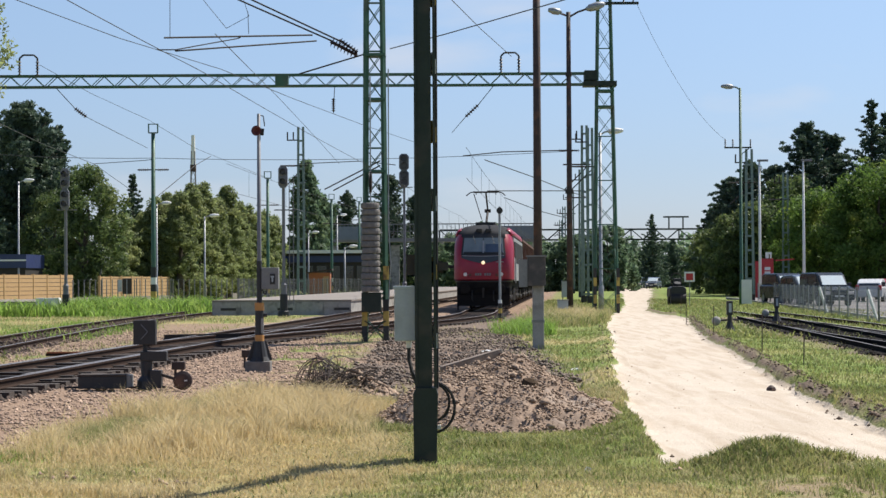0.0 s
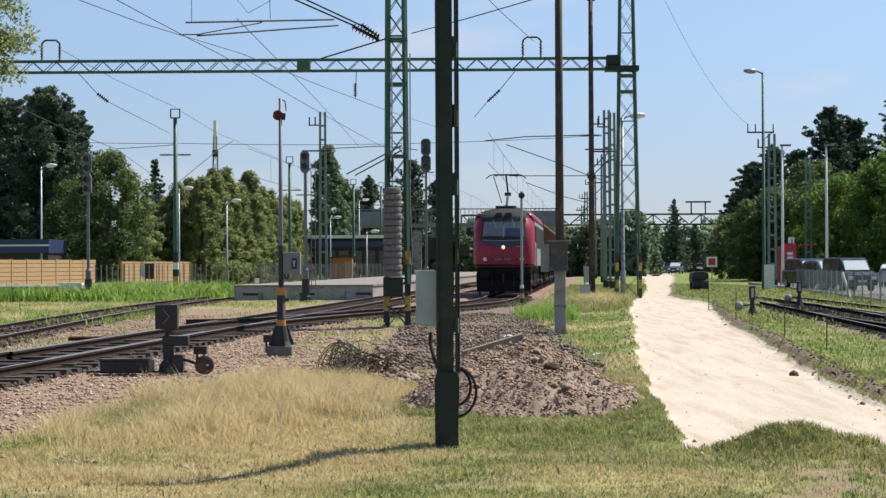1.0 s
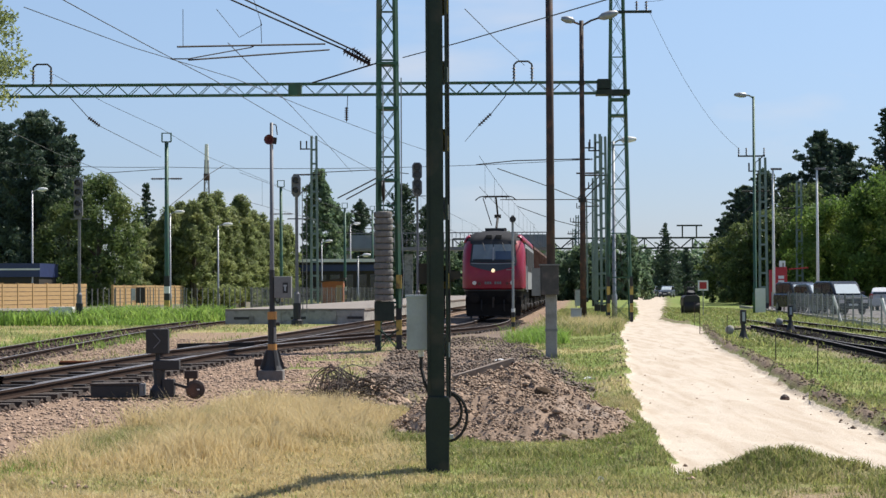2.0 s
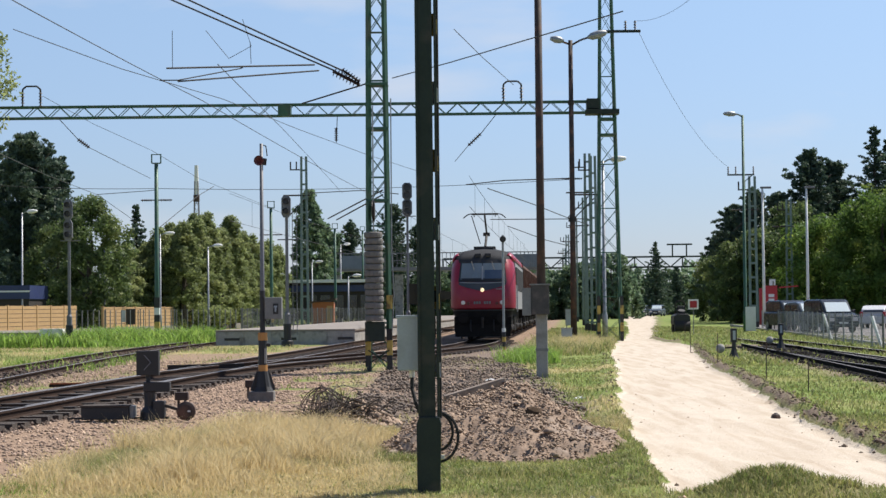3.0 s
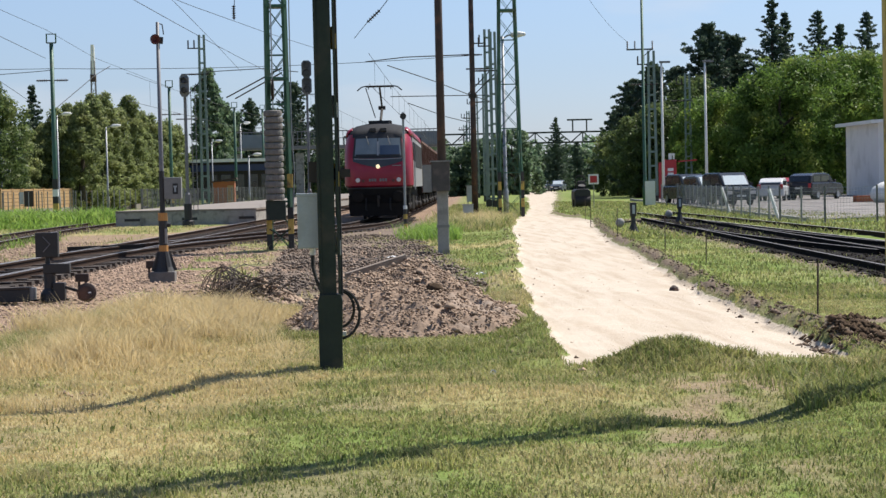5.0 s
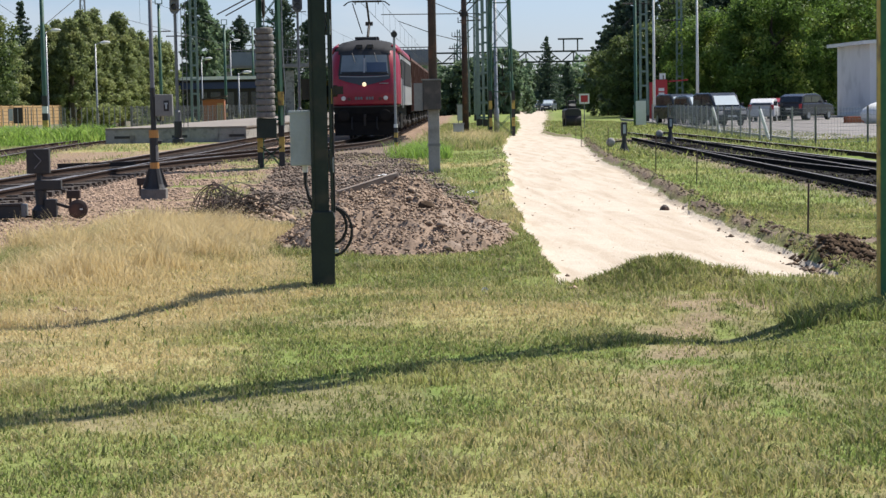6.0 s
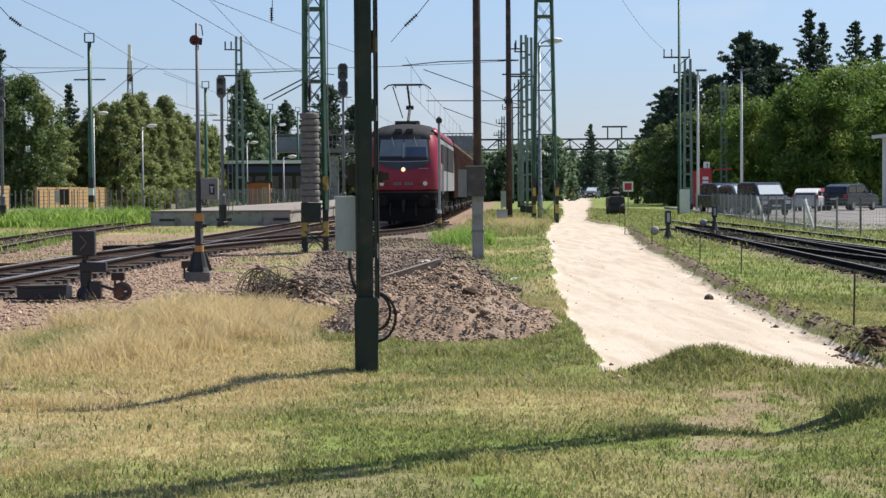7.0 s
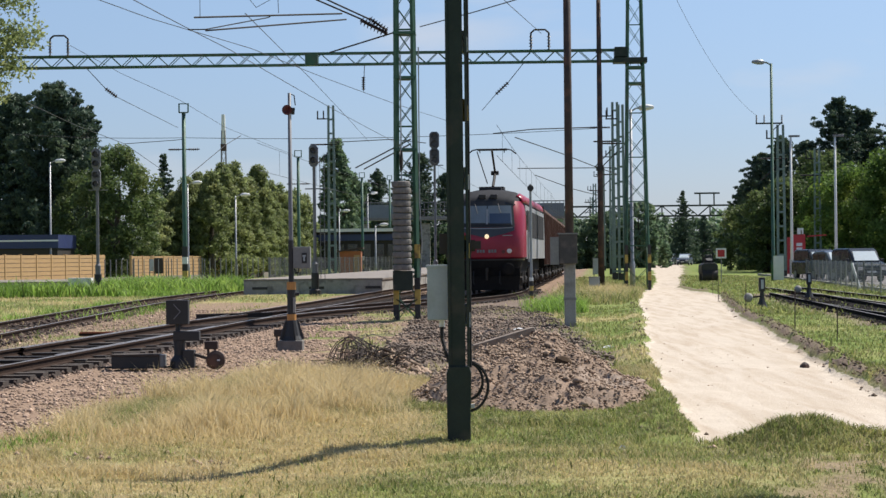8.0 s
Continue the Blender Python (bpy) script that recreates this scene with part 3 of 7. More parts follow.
def siding_bed():
    """Low bank of near-black ballast under the dark siding and its turnout."""
    s = Shape()
    ys = np.arange(14.0, 75.0, 0.5)
    rng = np.random.default_rng(77)
    for y in ys:
        r, q = line_r(y), max(line_r(y), line_t(y) if y > 36 else line_r(y))
        e, o = 0.14 * rng.normal(size=2)
        s.v += [(r - 1.25 + e, y, -0.06), (r - 0.95 + e * 0.5, y, 0.03), (r, y, 0.02), (q + 0.95, y, 0.03), (q + 1.25 + o, y, -0.06)]
    for j in range(len(ys) - 1):
        s.f += [(j * 5 + i, j * 5 + i + 1, j * 5 + i + 6, j * 5 + i + 5) for i in range(4)]
    t = thing("siding_bed", pose(0, 0, 0), "near-black ballast bed of the siding", "ballast bed", kind="structure")
    part("bed", s, NEARBLACK, t)


siding_bed()


def switch_blades():
    """Point blades and check rails where the crossover leaves the straight line."""
    t = thing("railway_switch", pose(0, 0, 0), "railway points with tapered blades and greasy slide plates", "railway switch")
    for off, y0, y1 in ((-0.66, 33.0, 45.0), (0.66, 30.5, 43.0), (0.60, 52.0, 58.0), (-0.60, 55.0, 61.0)):
        part("switch_blade", rail_mesh(line_b if y0 < 50 else line_a, off, y0, y1, 3.0), None, t)
    for k in range(9):
        y = 31 + k * 1.24
        part("slide_plate", Shape().box(line_b(y) - 1.0, y - 0.1, 0.0, line_b(y) + 1.0, y + 0.1, 0.022), DARKSTEEL, t)


switch_blades()


# ---- train ----


def loco_shell(z_rows, chamfer, back):
    """Rows of (z, nose y, flat half-width, full half-width): a shell from the nose round the cab corners to the back."""
    s = Shape()
    k = 0
    for z, ny, wf, w in z_rows:
        arc = [(wf + (w - wf) * math.sin(q), ny + 0.07 + (chamfer - 0.07) * (1 - math.cos(q))) for q in np.linspace(0, math.pi / 2, 6)]
        half = [(wf * 0.33, ny + 0.006), (wf * 0.66, ny + 0.028)] + arc + [(w, back)]
        pts = [(-x, y) for x, y in half[::-1]] + [(0, ny)] + half
        k = len(pts)
        s.v += [(x, y, z) for x, y in pts]
    for r in range(len(z_rows) - 1):
        for i in range(k - 1):
            s.f.append((r * k + i, r * k + i + 1, (r + 1) * k + i + 1, (r + 1) * k + i))
    s.f.append(tuple(range(len(s.v) - k, len(s.v))))
    s.f.append(tuple(range(k - 1, -1, -1)))
    s.f.append(tuple([r * k for r in range(len(z_rows))] + [r * k + k - 1 for r in range(len(z_rows) - 1, -1, -1)]))
    return s


def wheelset(parent, y, r):
    w = new("wheelset")
    w.parent, w.empty_display_size = parent, 0.2
    w.matrix_basis = pose(0, y, r)
    for x in (-0.75, 0.75):
        part("wheel", Shape().lathe((x - 0.07, 0, 0), [(0.1, -0.02), (r * 0.86, 0.0), (r * 0.9, 0.02), (r, 0.03), (r, 0.13), (r * 0.88, 0.13), (r * 0.84, 0.1), (0.12, 0.16)], 20, (1, 0, 0)), DARKSTEEL, w)
    part("axle", Shape().tube((-0.8, 0, 0), (0.8, 0, 0), 0.08), DARKSTEEL, w)
    for a in range(4):
        part("spoke", Shape().bar((0.86, 0, 0), (0.86, r * 0.8 * math.cos(a * math.pi / 2), r * 0.8 * math.sin(a * math.pi / 2)), 0.03, 0.09), RAILSIDE, w)
    return w


def bogie(parent, y, wheelbase, r):
    b = part("bogie", Shape().box(-1.15, y - wheelbase / 2 - 0.55, 0.55, -0.98, y + wheelbase / 2 + 0.55, 0.85).box(0.98, y - wheelbase / 2 - 0.55, 0.55, 1.15, y + wheelbase / 2 + 0.55, 0.85)
             .box(-1.0, y - 0.35, 0.5, 1.0, y + 0.35, 0.8), LOCODARK, parent, bevel=0.02)
    for x in (-1.2, 1.2):
        for q in (-wheelbase / 2, wheelbase / 2):
            part("axle_box", Shape().lathe((x - 0.02 * np.sign(x), y + q, r), [(0.17, -0.1), (0.17, 0.06), (0.1, 0.1)], 10, (np.sign(x), 0, 0)), DARKSTEEL, b)
            part("spring", Shape().tube((x * 0.97, y + q * 0.55, 0.45), (x * 0.97, y + q * 0.55, 0.9), 0.09), DARKSTEEL, b)
    return [wheelset(parent, y + q, r) for q in (-wheelbase / 2, wheelbase / 2)]


def buffer(parent, x, y, sgn):
    part("buffer", Shape().lathe((x, y, 1.03), [(0.13, 0), (0.13, 0.3), (0.09, 0.32), (0.09, 0.5), (0.24, 0.51), (0.25, 0.54), (0.2, 0.57)], 14, (0, sgn, 0)), LOCODARK, parent)


BLIND = glass_mat("slate_blue_blind", (0.06, 0.085, 0.13))


def build_loco():
    t = thing("locomotive", pose(0, 0, 0), "red and grey electric locomotive with one lit headlamp", "locomotive", "train")
    L, W = 19.1, 1.48
    nose = part("lower_body", loco_shell([(1.42, 0.14, 0.98, 1.36), (1.50, 0.03, 1.0, W), (1.8, 0.0, 1.0, W), (2.1, 0.0, 1.0, W), (2.36, 0.05, 1.0, W)], 0.80, 1.6), LOCORED, t, "glossy red cab nose", smooth=True)
    cab = part("cab_shell", loco_shell([(2.355, 0.055, 1.0, W), (2.66, 0.14, 0.99, W), (3.0, 0.31, 0.97, W - 0.01), (3.2, 0.42, 0.95, W - 0.03), (3.42, 0.56, 0.90, W - 0.08), (3.58, 0.66, 0.84, W - 0.16)], 0.80, 1.6), LOCORED, t, "red cab pillars", smooth=True)
    for o in (nose, cab):
        o.data.set_sharp_from_angle(angle=radians(35))
    # front band and windscreen lie on the sloping cab face
    def face(z):
        return float(np.interp(z, [2.1, 2.36, 2.66, 3.2, 3.58], [0.0, 0.055, 0.14, 0.42, 0.66]))

    def panel(x0, x1, low, high, out, n=10, taper=0.0):
        """A curved plate on the cab face; low and high are heights or functions of x, taper narrows its top."""
        s = Shape()
        for j in range(2):
            for i in range(n + 1):
                x = x0 + (x1 - x0) * i / n
                edge = (low, high)[j]
                z = edge(x) if callable(edge) else edge
                x *= 1 - taper * j
                bow = 0.075 * abs(x) ** 2.4
                s.v += [(x, face(z) + bow - out, z), (x, face(z) + bow + 0.03, z)]
        for i in range(n):
            a, b = 2 * i, 2 * (n + 1) + 2 * i
            s.f += [(a, a + 2, b + 2, b), (a + 1, b + 1, b + 3, a + 3), (a, a + 1, a + 3, a + 2), (b, b + 2, b + 3, b + 1)]
        e, q = 2 * n, 2 * (n + 1)
        s.f += [(0, q, q + 1, 1), (e, e + 1, e + q + 1, e + q)]
        return s
    part("front_band", panel(-1.08, 1.08, lambda x: 2.53 - 0.27 * max(0.0, 1 - abs(x) / 1.05) ** 0.75, 2.63, 0.030, 20), BAND, t, "dark slate front band dipping to the headlamp")
    part("light_stripe", panel(-1.02, 1.02, lambda x: 2.615 - 0.03 * (1 - x * x), lambda x: 2.645 - 0.03 * (1 - x * x), 0.044), LOCOGREY, t, "thin pale stripe")
    ws = part("windscreen_frame", panel(-1.10, 1.10, 2.64, 3.57, 0.036, taper=0.09), BLACK, t, "black windscreen surround")
    part("windscreen_pane", panel(-1.0, -0.02, 2.73, 3.42, 0.048, taper=0.06), SHIELD, ws)
    part("windscreen_pane", panel(0.02, 1.0, 2.73, 3.42, 0.048, taper=0.06), SHIELD, ws)
    part("centre_post", panel(-0.035, 0.035, 2.75, 3.3, 0.056, 2), LOCOGREY, ws)
    part("sun_blind", panel(0.10, 0.94, 2.78, 3.14, 0.055, taper=0.03), BLIND, ws, "dark blue blind behind the glass")
    part("dash_strip", panel(-0.96, 0.96, 2.73, 2.80, 0.054), BLACK, ws)
    for x in (-0.5, 0.42):
        part("wiper", Shape().bar((x, face(3.5) - 0.05, 3.5), (x + 0.12, face(3.0) - 0.05, 3.15), 0.018, 0.015), BLACK, ws)
    # grey side walls with louvred upper strip
    side = Shape()
    for x in (-W, W):
        side.box(min(x, x * 0.97), 1.55, 1.42, max(x, x * 0.97), L - 0.2, 2.36)
    part("lower_side", side, LOCOGREY, t, "light grey lower body sides")
    up = Shape()
    for x in (-1, 1):
        up.add([(x * W, 1.55, 2.36), (x * W, L - 0.2, 2.36), (x * (W - 0.03), L - 0.2, 3.45), (x * (W - 0.03), 1.55, 3.45), (x * (W - .05), 1.55, 2.36), (x * (W - .05), L - 0.2, 2.36), (x * (W - 0.08), L - 0.2, 3.45), (x * (W - 0.08), 1.55, 3.45)],
               [(0, 1, 2, 3), (4, 7, 6, 5), (0, 3, 7, 4), (1, 5, 6, 2), (3, 2, 6, 7), (0, 4, 5, 1)])
    part("upper_side", up, LOCOGREY, t, "light grey upper body sides")
    for k in range(9):
        y = 2.75 + k * 1.68
        part("louvre_panel", Shape().box(W - 0.04, y, 2.30, W + 0.012, y + 1.58, 3.28), LOUVRE, t, "dark grey louvre panel")
        part("louvre_panel", Shape().box(-W - 0.012, y, 2.30, -W + 0.04, y + 1.58, 3.28), LOUVRE, t, "dark grey louvre panel")
    part("cab_side_window", Shape().box(W - 0.06, 1.72, 2.55, W + 0.008, 2.35, 3.25), CARGLASS, t)
    part("cab_door", Shape().box(W - 0.02, 1.85, 1.5, W + 0.01, 2.5, 2.34), LOCOGREY, t)
    for y in (1.78, 2.57):
        part("grab_rail", Shape().tube((W + 0.05, y, 1.3), (W + 0.05, y, 2.5), 0.02), GALV, t)
    # roof
    s = Shape()
    rows = [(0.64, 3.58, 0.0), (0.95, 3.80, 0.55), (1.5, 3.98, 0.85), (2.4, 4.06, 1.0), (L - 0.3, 4.06, 1.0)]
    for y, top, f in rows:
        for i in range(9):
            a = math.pi * i / 8
            hw = 0.99 + (W - 0.05 - 0.99) * min(1, (y - 0.5) / 0.9)
            s.v.append((-hw * math.cos(a) * (1 - 0.0 * f), y, 3.45 + (top - 3.45) * math.sin(a) ** 0.6))
    for r in range(len(rows) - 1):
        for i in range(8):
            s.f.append((r * 9 + i, r * 9 + i + 1, r * 9 + 10 + i, r * 9 + 9 + i))
    s.f += [tuple(range(9)), tuple(range(len(s.v) - 9, len(s.v)))]
    part("roof", s, LOCOROOF, t, "dirty grey curved roof", smooth=True)
    for sg in (-1, 1):                                        # red edge along the roof
        c = Shape()
        for y in (1.2, 1.35, 1.5, 2.4, L - 0.3):
            top = float(np.interp(y, [r[0] for r in rows], [r[1] for r in rows]))
            hw = 0.99 + (W - 0.05 - 0.99) * min(1, (y - 0.5) / 0.9) + 0.015
            for a in np.linspace(0.02, 0.62, 5):
                c.v.append((sg * hw * math.cos(a), y, 3.455 + (top - 3.45) * math.sin(a) ** 0.6 + 0.012))
        for r in range(4):
            c.f += [(r * 5 + i, r * 5 + i + 1, r * 5 + 6 + i, r * 5 + 5 + i) for i in range(4)]
        cr_part = part("cant_rail", c, LOCORED, t, "red roof edge", smooth=True)
        so = cr_part.modifiers.new("thickness", "SOLIDIFY")
        so.thickness = 0.02
    for x in (-0.36, 0.10):
        part("roof_vent", Shape().box(x, 0.72, 3.68, x + 0.28, 1.1, 3.83), BLACK, t, bevel=0.02)
    part("roof_hatch", Shape().box(-0.45, 2.2, 4.0, 0.45, 5.0, 4.13), LOCOROOF, t, bevel=0.03)
    part("back_wall", Shape().box(-W + 0.03, L - 0.25, 1.2, W - 0.03, L - 0.1, 3.8), LOCODARK, t)
    # lower front
    part("valance", loco_shell([(1.08, 0.10, 1.0, 1.30), (1.42, 0.06, 1.03, 1.38)], 0.7, 1.6), LOCODARK, t, "grey skirt under the nose")
    part("skirt_line", loco_shell([(1.37, 0.05, 1.055, 1.39), (1.43, 0.02, 1.06, 1.41)], 0.72, 1.7), BAND, t)
    part("buffer_beam", Shape().box(-1.3, 0.15, 0.75, 1.3, 0.4, 1.1), LOCODARK, t, bevel=0.02)
    part("snow_plough", Shape().prism([(-1.25, 0.2), (1.25, 0.2), (1.3, 0.75), (-1.3, 0.75)], 0.0, 0.18), LOCODARK, t, "black snow plough")
    part("underframe", Shape().box(-1.2, 0.8, 0.85, 1.2, L - 0.3, 1.42), LOCODARK, t)
    part("transformer_box", Shape().box(-1.25, 7.5, 0.35, 1.25, 11.6, 1.1), LOCODARK, t, bevel=0.03)
    for x in (-0.87, 0.87):
        buffer(t, x, 0.18, -1)
    part("coupling_hook", Shape().bar((0, 0.2, 1.0), (0, -0.2, 1.0), 0.1, 0.16).tube((0, -0.18, 1.0), (0, -0.12, 0.6), 0.05), DARKSTEEL, t)
    for x in (-0.55, 0.5):
        part("brake_hose", Shape().path([(x, 0.15, 0.95), (x, -0.02, 0.75), (x, -0.02, 0.5), (x + 0.08, 0.06, 0.38)], 0.035), RUBBER, t)
    part("top_headlamp", Shape().lathe((0.0, 0.02, 2.31), [(0.085, 0.0), (0.085, 0.08), (0.065, 0.10)], 14, (0, -1, 0)), LAMPON, t, "lit warm headlamp")
    for x in (-0.88, 0.88):
        part("headlamp", Shape().lathe((x, 0.06, 1.74), [(0.095, 0.0), (0.095, 0.07), (0.07, 0.09)], 14, (0, -1, 0)), LAMPOFF, t, "round unlit lower headlamp")
        part("tail_lamp", Shape().lathe((x * 0.74, 0.04, 1.71), [(0.07, 0.0), (0.07, 0.06)], 12, (0, -1, 0)), REDLENS, t)
    for k in range(7):
        if k != 3:
            part("number_bar", Shape().box(-0.40 + k * 0.115, -0.035, 1.68, -0.32 + k * 0.115, 0.02, 1.80), SIGNALGREY, t)
    part("lettering_bar", Shape().box(0.62, 0.03, 2.33, 1.0, 0.1, 2.36), LOCOGREY, t)
    # pantograph
    pg = new("pantograph")
    pg.parent = t
    pg.matrix_basis = pose(0, 3.3, 4.06)
    part("pantograph_base", Shape().box(-0.5, -0.5, 0.04, 0.5, 0.7, 0.12), DARKSTEEL, pg)
    for x in (-0.42, 0.42):
        for y in (-0.4, 0.6):
            part("insulator", Shape().lathe((x, y, -0.1), [(0.06, 0), (0.09, 0.05), (0.06, 0.08), (0.09, 0.12), (0.05, 0.16)], 8), INSUL, pg)
    part("lower_arm", Shape().tube((0, 0.6, 0.15), (0.05, 1.25, 0.75), 0.06), DARKSTEEL, pg)
    part("upper_arm", Shape().tube((0.05, 1.25, 0.75), (0.0, 0.2, 1.62), 0.045), DARKSTEEL, pg)
    part("knuckle", Shape().tube((-0.12, 1.25, 0.75), (0.2, 1.25, 0.75), 0.09), DARKSTEEL, pg)
    part("brace_rod", Shape().tube((-0.25, 0.9, 0.3), (-0.62, 0.2, 1.6), 0.022), DARKSTEEL, pg)
    part("collector_head", Shape().path([(-1.0, 0.1, 1.48), (-0.8, 0.1, 1.64), (-0.6, 0.1, 1.68), (0.6, 0.1, 1.68), (0.8, 0.1, 1.64), (1.0, 0.1, 1.48)], 0.03).tube((-0.62, 0.42, 1.66), (0.62, 0.42, 1.66), 0.025)
         .tube((-0.5, 0.1, 1.68), (-0.5, 0.3, 1.55), 0.02).tube((0.5, 0.1, 1.68), (0.5, 0.3, 1.55), 0.02), DARKSTEEL, pg)
    pg.matrix_basis = pose(0, 3.3, 4.26)
    for o in [c for c in t.children if c.type == "MESH"]:      # the cab above the nose stands a little taller
        for v in o.data.vertices:
            v.co.z = v.co.z if v.co.z < 2.3 else 2.3 + (v.co.z - 2.3) * 1.11
    for o in ws.children:
        for v in o.data.vertices:
            v.co.z = v.co.z if v.co.z < 2.3 else 2.3 + (v.co.z - 2.3) * 1.11
    wheels = bogie(t, 4.2, 2.8, 0.55) + bogie(t, 14.9, 2.8, 0.55)
    return t, wheels


def build_wagon():
    t = thing("freight_wagon", pose(0, 0, 0), "rust-brown high-sided steel freight wagon with ribbed walls", "freight wagon", "train")
    L, W, H = 13.4, 1.40, 3.75
    part("floor", Shape().box(-W, 0.0, 1.05, W, L, 1.25), LOCODARK, t)
    for x in (-1, 1):
        part("side_wall", Shape().box(min(x * W, x * (W - 0.06)), 0, 1.25, max(x * W, x * (W - 0.06)), L, H), WAGON, t)
        for k in range(11):
            y = 0.15 + k * (L - 0.3) / 10
            part("rib", Shape().box(min(x * W, x * (W + 0.09)), y - 0.06, 1.1, max(x * W, x * (W + 0.09)), y + 0.06, H - 0.05), WAGON, t)
        part("top_rail", Shape().box(min(x * (W - 0.08), x * (W + 0.05)), 0, H - 0.02, max(x * (W - 0.08), x * (W + 0.05)), L, H + 0.1), WAGON, t)
    for y in (0.0, L - 0.07):
        part("end_wall", Shape().box(-W, y, 1.25, W, y + 0.07, H), WAGON, t)
    for x in (-0.87, 0.87):
        buffer(t, x, 0.05, -1)
        buffer(t, x, L - 0.05, 1)
    return t, bogie(t, 2.4, 1.8, 0.46) + bogie(t, L - 2.4, 1.8, 0.46)


loco, loco_wheels = build_loco()
wagons = [build_wagon() for _ in range(5)]
# front of the locomotive along the line, at each time
TRAIN_Y = [(0.0, 94.0), (8.0, 75.6)]


def front_y(t):
    return float(np.interp(t, [a for a, _ in TRAIN_Y], [b for _, b in TRAIN_Y]))


def line_pose(y, length=19.1):
    x0, x1 = line_a(y), line_a(y + length)
    return pose(x0, y, RAIL_TOP - 0.03, 0, 0, -math.degrees(math.atan((x1 - x0) / length)))


def motions():
    times = [k * 0.25 for k in range(33)]
    start = 20.4
    walk(loco, [(t, line_pose(front_y(t))) for t in times])
    for k, (w, _) in enumerate(wagons):
        walk(w, [(t, line_pose(front_y(t) + start + k * 14.7, 13.4)) for t in times])
    for ws, r in [(loco_wheels, 0.55)] + [(q, 0.46) for _, q in wagons]:
        for w in ws:
            at = w.matrix_basis.translation.copy()
            walk(w, [(t, Matrix.Translation(at) @ pose(0, 0, 0, math.degrees((front_y(0) - front_y(t)) / r))) for t in times])


# ---- masts, poles and signals ----
def lattice(s, x, y, z0, z1, w0, w1, d0, d1, leg, pitch, brace):
    """Four angle legs tapering upwards with crossed bracing on the front, back and sides."""
    def at(i, j, f):
        return Vector((x + i * (w0 + (w1 - w0) * f) / 2, y + j * (d0 + (d1 - d0) * f) / 2, z0 + (z1 - z0) * f))
    for i in (-1, 1):
        for j in (-1, 1):
            s.bar(at(i, j, 0), at(i, j, 1), leg, leg)
    k = max(2, int((z1 - z0) / pitch))
    for q in range(k):
        a, b = q / k, (q + 1) / k
        for j in (-1, 1):
            s.bar(at(-1, j, a), at(1, j, b), brace, brace * 0.4)
            s.bar(at(1, j, a), at(-1, j, b), brace, brace * 0.4)
        for i in (-1, 1):
            s.bar(at(i, -1, a), at(i, 1, b), brace, brace * 0.4)
        if q % 2 == 0:
            s.bar(at(-1, -1, a), at(1, -1, a), brace, brace)
    return s


def insulator_string(s, a, b, r=0.07, n=6):
    a, b = Vector(a), Vector(b)
    s.tube(a, b, r * 0.35, n=6)
    for k in range(n):
        p = a.lerp(b, (k + 0.35) / n)
        q = a.lerp(b, (k + 0.65) / n)
        s.tube(p, q, r, r * 0.55, n=10)
    return s


def striped_foot(parent, x, y, w, d, bands):
    """Black and yellow bands round a leg: (z0, z1, material)."""
    for z0, z1, m in bands:
        part("painted_band", Shape().box(x - w / 2, y - d / 2, z0, x + w / 2, y + d / 2, z1), m, parent)


